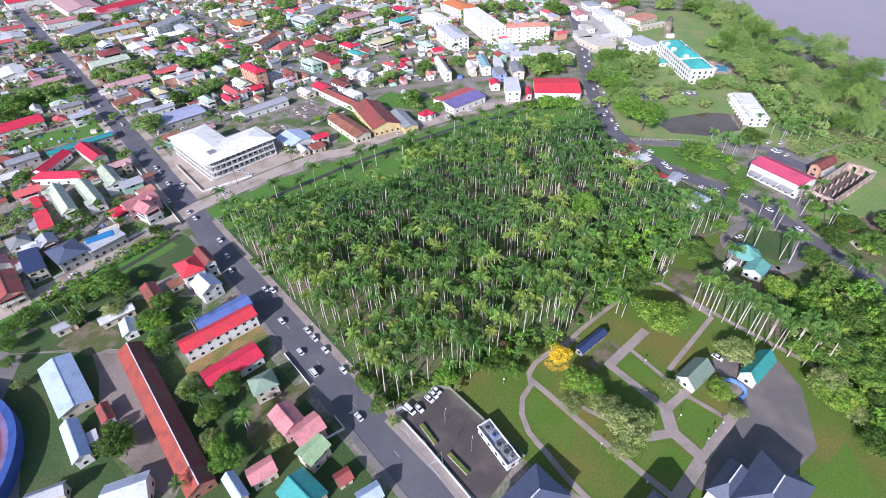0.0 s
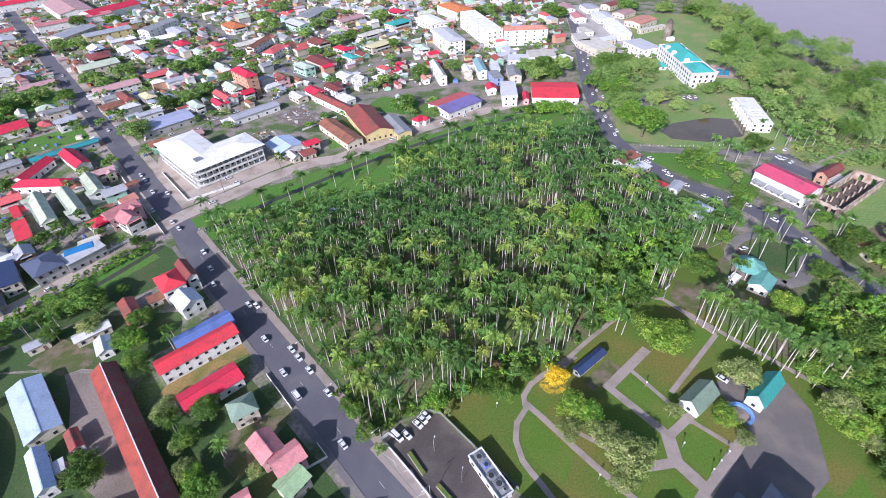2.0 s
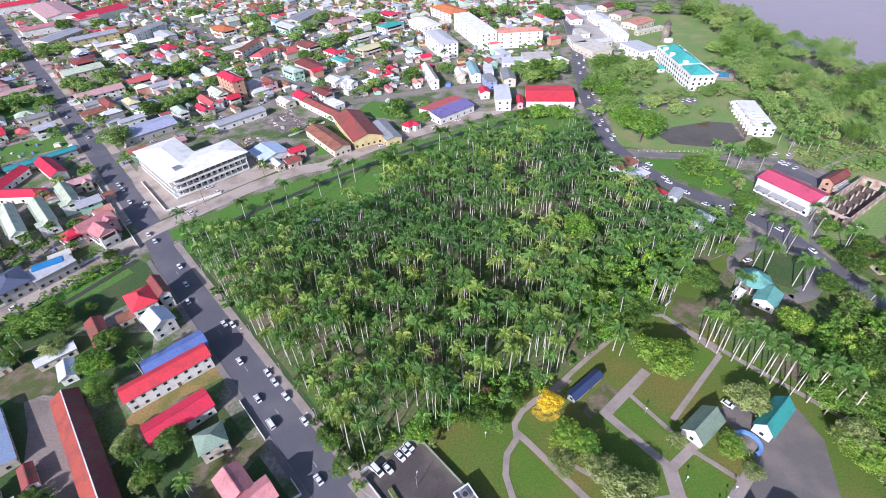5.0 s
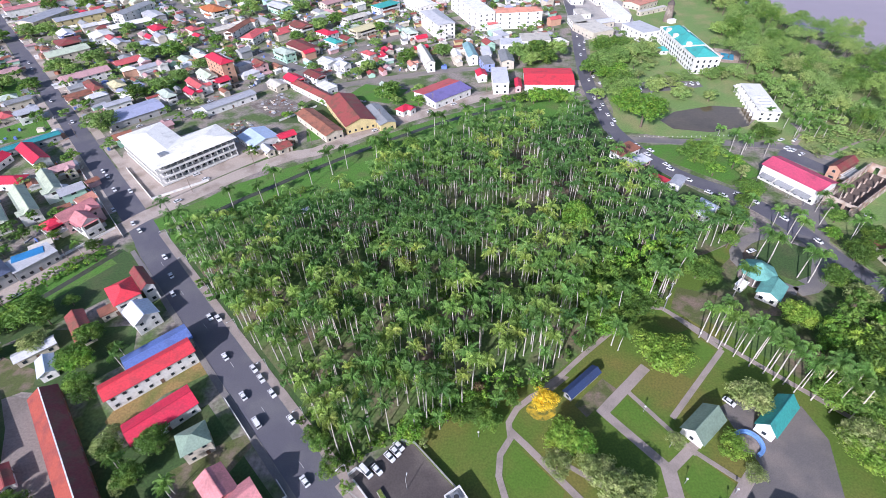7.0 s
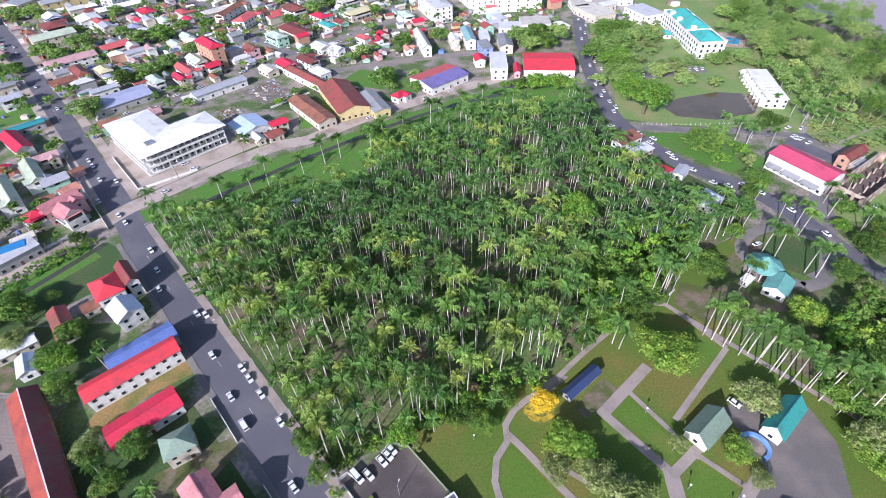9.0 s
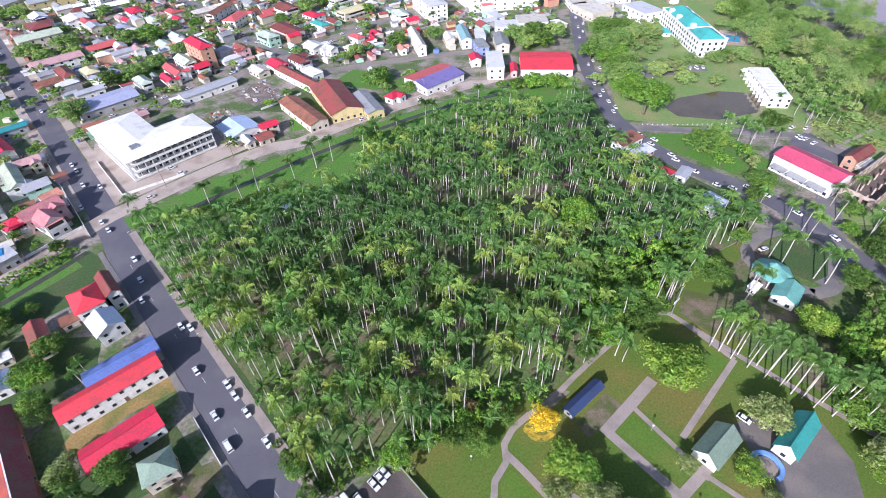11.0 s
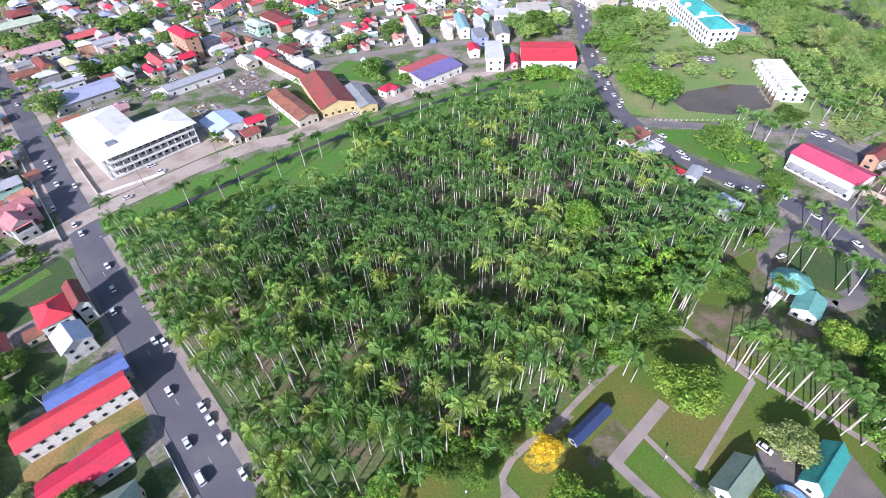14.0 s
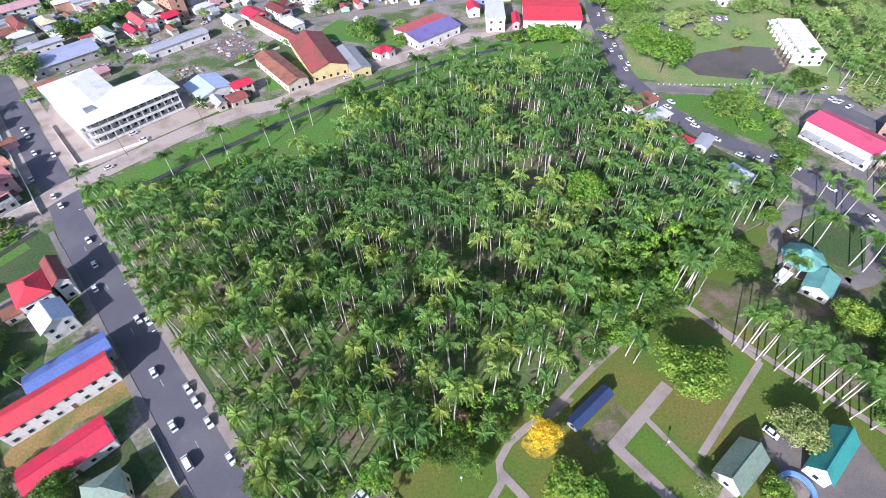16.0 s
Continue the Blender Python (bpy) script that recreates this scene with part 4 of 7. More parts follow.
building("shop", 190.0, 500.0, 34.0, 6.0, 28, 3.5, "f", 0, "cream", "cream", 1)
building("shop", 147.0, 583.0, 24.0, 15.0, 100, 5, "h", 1.5, "zinc", "white", 1)
building("shop", 172.0, 590.0, 20.0, 14.0, 40, 5, "g", 1.5, "maroon", "cream", 1)
building("warehouse", -575.0, 690.0, 60.0, 26.0, 45, 8, "g", 2.5, "crimson", "white", 1)
building("warehouse", -445.0, 590.0, 80.0, 16.0, 45, 7, "g", 1.8, "salmon", "white", 1)
building("school", -240.0, 255.0, 30.0, 9.5, 141, 4.9, "g", 2, "crimson", "white", 1)
building("school", -242.0, 227.0, 31.0, 9.5, 1, 4.5, "h", 2, "crimson", "white", 1)
building("school", -258.0, 243.0, 26.0, 9.0, 88, 4.2, "g", 2, "crimson", "white", 1)
building("shop", -4.0, 326.0, 32.0, 24.0, 41, 5, "g", 1.6, "purple", "white", 1, second="coral", label="long shop with a blue-purple and coral striped roof")
building("shop", -62.5, 299.0, 44.0, 20.0, 117, 5.5, "g", 3, "maroon", "yellowwall", 1, second="brick", label="yellow-fronted shop with a wide dark maroon gable roof")
building("shop", -43.0, 293.0, 30.0, 11.0, 117, 4.5, "g", 1.2, "greyroof", "yellowwall", 1)
building("house", -168.5, 186.5, 11.0, 9.0, -33, 7.5, "g", 2.6, "salmon", "white", 2, label="white gabled front house with a salmon pink roof")
building("house", -176.5, 193.5, 17.0, 10.0, 57, 7.2, "g", 2.6, "salmon", "pinkwall", 2, label="pink-walled villa house with a salmon pink roof")
building("house", -184.0, 186.0, 9.0, 8.5, 57, 6, "h", 2, "crimson", "pinkwall", 2)
building("house", -178.5, 204.0, 9.0, 7.5, 57, 6.5, "g", 2.2, "peachroof", "white", 2)


# ---- the white concrete-frame building on its sandy plot ----
def frame_building():
    e = empty("office_building", -150.2, 221.6, 0, 46.5)
    PLACED.append((-152, 252, 32))
    PLACED.append((-170, 262, 20))
    W = wall_mat("white")
    # set-back walls are grey so the shadow behind the parapets is in their colour
    INNER_SHADED = wall_mat("grey")
    L, D, A, B = 46, 25, 25, 54       # front wing: long and deep; side wing: wide and long
    for fl in range(3):
        z = fl * 3.7
        for nm, x1, y1 in (("floor_slab", L - 1.5, D - 1.5), ("side_floor_slab", A - 1.5, B - 1.5)):
            bm = bmesh.new()
            box(bm, 1.2, 1.2 if nm == "floor_slab" else D - 1.5, z + .05, x1, y1, z + .35)
            part(nm, bm, W, e)
        z += .35
        for x0, y0, x1, y1 in ((1.2, 1.2, L - 1.5, 1.35), (1.2, 1.35, 1.35, B - 1.5), (L - 1.65, 1.35, L - 1.5, D - 1.5)):
            bm = bmesh.new()
            box(bm, x0 - .5, y0 - .5, z, x1 - .4, y1 - .4, z + 1.0)
            part("parapet", bm, W, e)
        bm = bmesh.new()
        box(bm, 3.6, 3.6, z, L - 3.5, D - 1.6, z + 3.3)
        part("wall", bm, INNER_SHADED, e)
        bm = bmesh.new()
        box(bm, 3.6, D - 1.55, z, A - 1.6, B - 1.6, z + 3.3)
        part("side_wall", bm, INNER_SHADED, e)
        for k in range(12):
            add_piece("window", WINDOW, e, pose(5.2 + k * 3.3, 3.6, z + 1.6))
        for k in range(13):
            add_piece("window", WINDOW, e, pose(3.6, 5.5 + k * 3.6, z + 1.6, 0, 0, -90))
    for k in range(13):
        bm = bmesh.new()
        box(bm, 1.1 + k * 3.55, 1.05, 0, 1.5 + k * 3.55, 1.45, 11.2)
        part("column", bm, W, e)
    for k in range(1, 15):
        bm = bmesh.new()
        box(bm, 1.05, 1.1 + k * 3.6, 0, 1.45, 1.5 + k * 3.6, 11.2)
        part("column", bm, W, e)
    z0, z1 = 11.2, 13.2
    bm = bmesh.new()
    slab_face(bm, [(0, 0, z0), (L, 0, z0), (L - D / 2, D / 2, z1), (A / 2, D / 2, z1)], .2)
    slab_face(bm, [(L, D, z0), (A, D, z0), (A / 2, D / 2, z1), (L - D / 2, D / 2, z1)], .2)
    slab_face(bm, [(L, 0, z0), (L, D, z0), (L - D / 2, D / 2, z1)], .2)
    slab_face(bm, [(0, B, z0), (0, 0, z0), (A / 2, D / 2, z1), (A / 2, B - A / 2, z1)], .2)
    slab_face(bm, [(A, D, z0), (A, B, z0), (A / 2, B - A / 2, z1), (A / 2, D / 2, z1)], .2)
    slab_face(bm, [(A, B, z0), (0, B, z0), (A / 2, B - A / 2, z1)], .2)
    bmesh.ops.recalc_face_normals(bm, faces=bm.faces)
    part("roof", bm, roof_mat("white"), e, "broad white L-shaped hipped roof")
    bm = bmesh.new()
    box(bm, 7, 8, 12.0, 11, 12, 13.3)
    part("plant_box", bm, METAL, e)
    tagged(e, "white three-storey open-fronted concrete office block with a white hipped roof", "building")


frame_building()


# ---- palms ----
def frond_verts(rng, length, lift, turn, verts, faces, base, leaflets=18, wide=.95):
    """One feathery frond as leaflets to both sides of an arching rib."""
    ca, sa = math.cos(turn), math.sin(turn)
    pts = []
    a, x, z = lift, 0.0, 0.0
    n = leaflets
    bend = (1.75 + .5 * lift) * rng.uniform(.7, 1.35)
    for k in range(n + 1):
        pts.append((x, z))
        x += length / n * math.cos(a)
        z += length / n * math.sin(a)
        a -= bend / n * (0.4 + k / n)
    def put(px, py, pz):
        verts.append((base[0] + px * ca - py * sa, base[1] + px * sa + py * ca, base[2] + pz))
        return len(verts) - 1
    for k in range(1, n + 1):
        x, z = pts[k]
        f = k / n
        w = wide * (0.5 + 1.0 * f) * (1.2 - .95 * f)
        dx = length / n * .5
        for s in (-1, 1):
            w2 = w * rng.uniform(.6, 1.2)
            droop = (-.85 * w2 if s > 0 else -.6 * w2) - .5 * rng.random()
            i = [put(x - dx * .5, 0, z), put(x + dx * .5, 0, z), put(x + dx * .75 + .3 * w2, s * w2, z + droop), put(x + .3 * w2 - dx * .1, s * w2 * .95, z + droop - .06)]
            faces.append(i if s > 0 else i[::-1])


def palm_data(seed, h, lean=0.0, fronds=25, size=3.8, leaflets=21):
    """Vertices and faces of a royal palm: trunk, crownshaft and crown apart."""
    rng = random.Random(seed)
    la = rng.uniform(0, 6.28)
    ox, oy = math.cos(la) * lean, math.sin(la) * lean
    bm = bmesh.new()
    tube(bm, [((ox * t * t, oy * t * t, h * t - .2 * (t == 0)), r) for t, r in ((0, .26), (.08, .19), (.45, .2), (.8, .15), (1, .12))], 7)
    sh = bmesh.new()
    tube(sh, [((ox, oy, h + d), r) for d, r in ((-.05, .17), (.5, .17), (1.5, .09))], 6)
    verts, faces = [], []
    for k in range(fronds):
        lift = rng.choice((1.4, 1.15, .9, .65, .35, .05, -.3)) + rng.uniform(-.12, .12)
        frond_verts(rng, size * rng.uniform(.6, 1.3), lift, k * 2.4 + rng.uniform(-.5, .5), verts, faces, (ox, oy, h + 1.3), leaflets)
    return bm, sh, verts, faces


def palm(seed, h, lean, leafmat, size=3.7, bark=None):
    e = empty("royal_palm", 0, 0)
    bm, sh, verts, faces = palm_data(seed, h, lean, size=size)
    part("trunk", bm, bark or TRUNK, e)
    part("crownshaft", sh, SHAFT, e)
    mesh_ob("crown", verts, faces, leafmat, e)
    return tagged(e, "tall royal palm with a pale trunk in the grove", "palm tree", "palms of the grove")


def inside(x, y, poly):
    c = False
    for (x0, y0), (x1, y1) in zip(poly, poly[1:] + poly[:1]):
        if (y0 > y) != (y1 > y) and x < (x1 - x0) * (y - y0) / (y1 - y0) + x0:
            c = not c
    return c


CLEAR = [((16, 138), 10), ((4, 152), 6), ((-3, 128), 7), ((42, 222), 6), ((34, 200), 5), ((-66, 190), 5), ((62, 136), 11), ((76, 148), 10), ((56, 205), 4), ((-14, 88), 5), ((25, 104), 6), ((2, 96), 4), ((-32, 104), 4), ((-46, 108), 4), ((-20, 116), 4), ((-58, 128), 3.5), ((58, 282), 13), ((38, 230), 7),
         ((-16, 132), 5), ((-25, 118), 5), ((-34, 111), 4.5), ((-54, 138), 4.5), ((0, 192), 6), ((30, 213), 6), ((36, 180), 6), ((-24, 182), 5), ((-12, 199), 4), ((10, 148), 6), ((-70, 150), 4), ((-62, 168), 4)]


class Spread:
    """Keeps points apart, with a grid of cells."""
    def __init__(self, cell):
        self.cell, self.cells = cell, {}

    def free(self, x, y, gap):
        i, j = int(x // self.cell), int(y // self.cell)
        for a in range(i - 1, i + 2):
            for b in range(j - 1, j + 2):
                if any((x - p) ** 2 + (y - q) ** 2 < gap * gap for p, q in self.cells.get((a, b), ())):
                    return False
        self.cells.setdefault((i, j), []).append((x, y))
        return True


PALMS, keep = [], Spread(6.5)
grid_rng = random.Random(11)
for _ in range(20000):
    x, y = grid_rng.uniform(-132, 130), grid_rng.uniform(72, 302)
    if not inside(x, y, GROVE) or any((x - c[0]) ** 2 + (y - c[1]) ** 2 < r * r for c, r in CLEAR):
        continue
    thin = noise.noise((x * .045, y * .045, 4.2))
    if keep.free(x, y, (3.7 if x > 30 and y > 150 else 3.1 if x > 5 and y > 130 else 2.75) + 4.2 * max(0, thin) + (.45 if x < -5 + .2 * y - 20 and y < 235 else 0)):
        PALMS.append((x, y))
PALMS.sort(key=lambda p: p[1])
models = [palm(100 + k, h, l, (FROND, FROND_GOLD, FROND_DEEP, FROND, FROND_GOLD, FROND, FROND)[k]) for k, (h, l) in enumerate(((15.5, .3), (17, .8), (14, .5), (16, 1.4), (12.5, .2), (18, .6), (10.5, .4)))]
for k, (x, y) in enumerate(PALMS[:270]):
    s = grid_rng.uniform(.88, 1.1)
    m = pose(x, y, 0, 0, 0, grid_rng.uniform(0, 360)) @ Matrix.Diagonal((s, s, s, 1))
    model = models[k] if k < len(models) else grid_rng.choice(models)
    if k < len(models):
        models[k].matrix_basis = m
    else:
        c = copy_thing(model, pose(x, y, 0, 0, 0, grid_rng.uniform(0, 360)))
        c.scale = (s, s, s)


def palm_stand(spots):
    """The palms further back, joined: too many to count."""
    rng = random.Random(5)
    kinds = []
    for k in range(6):
        bm, sh, v, f = palm_data(300 + k, 12.5 + k * 1.1, .3 + .2 * k, fronds=18, leaflets=13)
        sets = []
        for b in (bm, sh):
            b.verts.ensure_lookup_table(), b.verts.index_update()
            sets.append((np.array([tuple(q.co) for q in b.verts]), [[q.index for q in g.verts] for g in b.faces]))
            b.free()
        sets.append((np.array(v), f))
        kinds.append(sets)
    out = [[[], [], 0] for _ in range(3)]
    tone = []
    for x, y in spots:
        a, s = rng.uniform(0, 6.28), rng.uniform(.85, 1.08)
        rot = np.array([[math.cos(a), -math.sin(a), 0], [math.sin(a), math.cos(a), 0], [0, 0, 1]]) * s
        rot[2] *= rng.uniform(.74, 1.12)
        if (y > 165 and x > 48) or math.hypot(x - 58, y - 284) < 42:
            rot[2] *= .86
        for n, (v, f) in enumerate(rng.choice(kinds)):
            o = out[n]
            o[0].append(v @ rot.T + (x, y, 0))
            o[1] += [[i + o[2] for i in q] for q in f]
            o[2] += len(v)
        gold = noise.noise((x * .03, y * .03, 1.7)) + rng.uniform(-.5, .5) - (.3 if x > 48 and y > 165 else 0)
        tone += [2 if gold > .42 else 1 if gold < -.22 else 0] * len(f)
    e = empty("palm_stand", spots[0][0], spots[0][1])
    base = np.array((spots[0][0], spots[0][1], 0))
    for (v, f, _), nm, mt in zip(out, ("trunk_mass", "crownshaft_mass", "crown_mass"), (TRUNK, SHAFT, [FROND, FROND_DEEP, FROND_GOLD])):
        tagged(mesh_ob(nm, (np.concatenate(v) - base).tolist(), f, mt, e, slots=tone if nm == "crown_mass" else None), kind="stuff")
    tagged(e, "dense stand of tall royal palms deeper in the grove", "palm grove", kind="stuff")


palm_stand(PALMS[270:])


# ---- broadleaf trees ----
LEAF_LIME = leaf("leaf_lime_green", (.23, .39, .055), (.35, .47, .07), .5, .25, .12)


def crown_data(seed, clumps, per, leafsize, flat=.8):
    """A unit crown: clumps of small leaves on a lumpy dome, uneven and with gaps."""
    rng = np.random.RandomState(seed)
    v, f = [], []
    for c in range(clumps):
        u = rng.uniform(-.35, 1)
        a = rng.uniform(0, 2 * np.pi)
        rad = rng.uniform(*((.2, .5) if c % 6 == 5 else (.55, .86))) * (1 + .22 * math.sin(3 * a + seed) * (1 - abs(u)))
        s = math.sqrt(max(0, 1 - u * u))
        centre = np.array((s * math.cos(a) * rad, s * math.sin(a) * rad, u * rad * flat))
        size = rng.uniform(.2, .34)
        d = rng.normal(size=(per, 3))
        d /= np.linalg.norm(d, axis=1)[:, None]
        d[:, 2] = np.abs(d[:, 2]) * .9 - .25
        p = centre + d * size * rng.uniform(.6, 1.05, (per, 1))
        t1 = np.cross(d + rng.normal(scale=.5, size=(per, 3)), rng.normal(size=(per, 3)))
        t1 /= np.linalg.norm(t1, axis=1)[:, None]
        t2 = np.cross(d, t1)
        t2 /= np.linalg.norm(t2, axis=1)[:, None] + 1e-6
        ls = leafsize * rng.uniform(.7, 1.4, (per, 1))
        base = len(v)
        q = np.stack([p - t1 * ls * 1.3, p - t2 * ls * .6, p + t1 * ls * 1.3, p + t2 * ls * .6], 1).reshape(-1, 3)
        v += q.tolist()
        f += [(base + 4 * i, base + 4 * i + 1, base + 4 * i + 2, base + 4 * i + 3) for i in range(per)]
    return v, f


def limb_mesh(seed):
    """A unit trunk with limbs that reach into the crown; crown centre at 0.62, height 1."""
    rng = random.Random(seed)
    bm = bmesh.new()
    tube(bm, [((0, 0, -.03), .045), ((.005, 0, .12), .033), ((.01, .005, .3), .028), ((.0, .01, .48), .02)], 7)
    for k in range(5):
        a = k * 1.26 + rng.uniform(-.3, .3)
        l = rng.uniform(.2, .3)
        tube(bm, [((0, 0, .26 + .04 * k), .016), ((l * .5 * math.cos(a), l * .5 * math.sin(a), .42 + .03 * k), .011), ((l * math.cos(a), l * math.sin(a), .6 + .03 * k), .005)], 5)
    me = bpy.data.meshes.new("trunk")
    bm.to_mesh(me), bm.free()
    me.materials.append(BARK)
    return me


CROWNS, BRANCHES = {}, [limb_mesh(k) for k in range(3)]
TREES = []
TREE_WORD = {"leaf_mid_green": "leafy mid-green garden tree", "leaf_bright_green": "round bright green shade tree", "leaf_olive_green": "olive-green tree with an open crown", "blossom_yellow": "small tree covered in golden yellow blossom",
             "leaf_dry_brown": "dry brown bush among the palms", "leaf_lime_green": "lime-green spreading park tree", "leaf_woods_hazy": "light green garden tree near the river", "leaf_bank": "soft green shade tree in a yard"}


def tree(mat, x, y, h, r):
    # most far mid-green crowns swap to the paler leaf, haze in the colour
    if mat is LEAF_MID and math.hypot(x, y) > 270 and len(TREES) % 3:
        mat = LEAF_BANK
    small = r < 2.6 or math.hypot(x, y) > 250
    n = len(TREES) % 4
    full = r > 5 and not small
    key = (mat.name, n, small, full, r > 6)
    if key not in CROWNS:
        v, f = crown_data(40 + n, (64 if r > 6 else 26) if small else 100 if full else 70, (38 if r > 6 else 28) if small else 55 if full else 46, (.055 if r > 6 else .09) if small else .047, .85)
        me = bpy.data.meshes.new("crown")
        me.from_pydata(v, [], f)
        me.materials.append(mat)
        CROWNS[key] = me
    e = empty("tree", x, y, 0, (len(TREES) * 77) % 360)
    t = add_piece("trunk", BRANCHES[n % 3], e, Matrix.Diagonal((max(h, r * 1.4) * .9, max(h, r * 1.4) * .9, h, 1)))
    add_piece("crown", CROWNS[key], e, Matrix.Translation((0, 0, h * .62)) @ Matrix.Diagonal((r, r, max(h * .44, r * .68), 1)))
    TREES.append((x, y, r))
    return tagged(e, TREE_WORD[mat.name] + (", low" if small else ""), "tree")


palm_model = None


def palm_tree(x, y, h):
    """A palm that stands by itself, outside the grove."""
    global palm_model
    if palm_model is None:
        palm_model = palm(900, 10, .5, FROND, 3.6)
        palm_model["label"], palm_model["group"] = "single palm with a drooping green crown", "single palms"
        c = palm_model
        c.matrix_basis = pose(x, y, 0)
    else:
        c = copy_thing(palm_model, pose(x, y, 0, 0, 0, (x * 37) % 360))
    s = max(h, 5) / 11.3
    c.scale = (max(s, .8), max(s, .8), s)
    return c


tree(LEAF_MID, -159.0, 129.8, 9, 8.0)
tree(LEAF_MID, -130.5, 120.6, 7, 5.2)
tree(LEAF_MID, -130.5, 110.1, 8, 6.0)
palm_tree(-172.7, 113.7, 9)
palm_tree(-160.6, 112.8, 9)
palm_tree(-182.1, 176.9, 10)
palm_tree(-111.9, 107.3, 9)
tree(LEAF_MID, -159.4, 173.0, 5, 3.6)
tree(LEAF_MID, -215.0, 170.0, 6, 3.6)
tree(LEAF_MID, -238.4, 186.9, 7, 5.7)
tree(LEAF_MID, -204.3, 133.3, 5, 3.0)
tree(LEAF_MID, -182.2, 181.3, 5, 3.5)
palm_tree(-160.5, 166.9, 9)
tree(LEAF_MID, -206.9, 186.8, 6, 5.0)
tree(LEAF_MID, -208.2, 175.7, 6, 4.9)
tree(LEAF_MID, -197.9, 180.9, 6, 4.1)
tree(LEAF_MID, -167.8, 126.6, 7, 5.4)
tree(LEAF_MID, -162.9, 112.4, 6, 4.6)
tree(LEAF_MID, -183.7, 112.2, 7, 5.5)
tree(LEAF_MID, -188.1, 107.3, 6, 4.8)
tree(LEAF_MID, -170.9, 121.9, 6, 4.1)
tree(LEAF_MID, -148.8, 138.8, 5, 3.4)
tree(LEAF_OLIVE, -149.3, 117.3, 7, 5.1)
tree(LEAF_MID, -263.8, 225.2, 7, 6.0)
tree(LEAF_MID, -261.1, 217.7, 6, 4.9)
tree(LEAF_MID, -115.7, 57.7, 8, 5.9)
tree(LEAF_OLIVE, -101.9, 78.8, 7, 4.4)
tree(LEAF_MID, -87.4, 79.3, 8, 4.5)
tree(LEAF_MID, -89.3, 69.8, 7, 3.7)
tree(LEAF_OLIVE, -86.1, 59.3, 7, 3.8)
tree(LEAF_MID, -76.4, 53.1, 8, 4.6)
palm_tree(-88.7, 43.7, 8)
tree(LEAF_MID, -122.9, 100.2, 7, 4.8)
tree(LEAF_OLIVE, -166.0, 81.7, 4, 2.7)
tree(LEAF_MID, -183.0, 98.9, 6, 4.7)
palm_tree(-77.0, 64.5, 7)
tree(LEAF_OLIVE, -65.3, 59.4, 4, 2.7)
tree(LEAF_MID, -118.2, 96.4, 7, 4.5)
palm_tree(-94.5, 72.7, 7)
tree(LEAF_MID, -83.0, 57.1, 6, 3.3)
tree(LEAF_MID, -122.1, 63.2, 5, 3.0)
tree(LEAF_MID, -176.5, 90.9, 5, 3.3)
tree(LEAF_OLIVE, -92.2, 67.2, 5, 3.0)
tree(LEAF_BRIGHT, -11.5, 81.3, 8, 4.4)
tree(LEAF_MID, -33.6, 71.3, 6, 3.8)
tree(LEAF_MID, -38.0, 78.8, 6, 3.5)
tree(LEAF_MID, -41.2, 81.8, 5, 2.8)
tree(LEAF_DRY, 9.6, 96.7, 6, 2.5)
palm_tree(15.1, 91.7, 5)
tree(LEAF_MID, 7.5, 88.1, 7, 4.2)
tree(LEAF_MID, 3.7, 85.9, 7, 3.2)
tree(LEAF_MID, 11.8, 85.2, 6, 3.7)
tree(LEAF_YELLOW, 29.8, 91.8, 7, 4.4)
tree(LEAF_MID, 13.7, 85.7, 5, 2.8)
tree(LEAF_MID, 19.8, 92.4, 6, 2.9)
palm_tree(-2.6, 84.6, 8)
tree(LEAF_MID, -28.2, 66.8, 4, 2.3)
tree(LEAF_OLIVE, -7.1, 79.0, 5, 1.8)
tree(LEAF_LIME, 33.5, 79, 8, 5.6)
tree(LEAF_OLIVE, 46.8, 62.5, 10, 7.4)
tree(LEAF_OLIVE, 43, 55.6, 8, 4.6)
tree(LEAF_OLIVE, 41.0, 69.5, 8, 5.4)
tree(LEAF_OLIVE, 30.5, 71.5, 8, 4.6)
tree(LEAF_BRIGHT, 38, 77.5, 8, 4.8)
tree(LEAF_OLIVE, 92.7, 91.8, 8, 6.5)
tree(LEAF_LIME, 81.3, 76.8, 5, 4.6)
tree(LEAF_OLIVE, 83.8, 69.1, 5, 3.2)
tree(LEAF_OLIVE, 66.0, 78.9, 5, 3.0)
tree(LEAF_MID, 116.8, 92.2, 10, 7.1)
tree(LEAF_MID, 123.2, 86.6, 10, 6.9)
tree(LEAF_OLIVE, 116.6, 77.8, 9, 6.6)
tree(LEAF_LIME, 117.3, 72.0, 9, 6.6)
tree(LEAF_MID, 131.2, 79.2, 10, 6.9)
tree(LEAF_MID, 119.0, 56.3, 9, 5.3)
tree(LEAF_LIME, 113.9, 76.8, 8, 4.9)
tree(LEAF_MID, 135.4, 89.8, 10, 7.1)
tree(LEAF_LIME, 125.3, 89.2, 8, 5.8)
tree(LEAF_MID, 128.2, 69.1, 9, 5.6)
tree(LEAF_OLIVE, 119.4, 66.0, 8, 4.3)
tree(LEAF_MID, 122.9, 64.2, 8, 4.9)
tree(LEAF_MID, 130.8, 92.1, 10, 5.9)
tree(LEAF_MID, 137.9, 84.3, 10, 5.9)
tree(LEAF_MID, 68.5, 143.5, 11, 7.1)
tree(LEAF_MID, 72.1, 136.5, 10, 6.1)
tree(LEAF_MID, 51.6, 132.3, 11, 6.2)
tree(LEAF_MID, 67.8, 128.6, 9, 5.5)
tree(LEAF_MID, 61.0, 148.9, 11, 6.6)
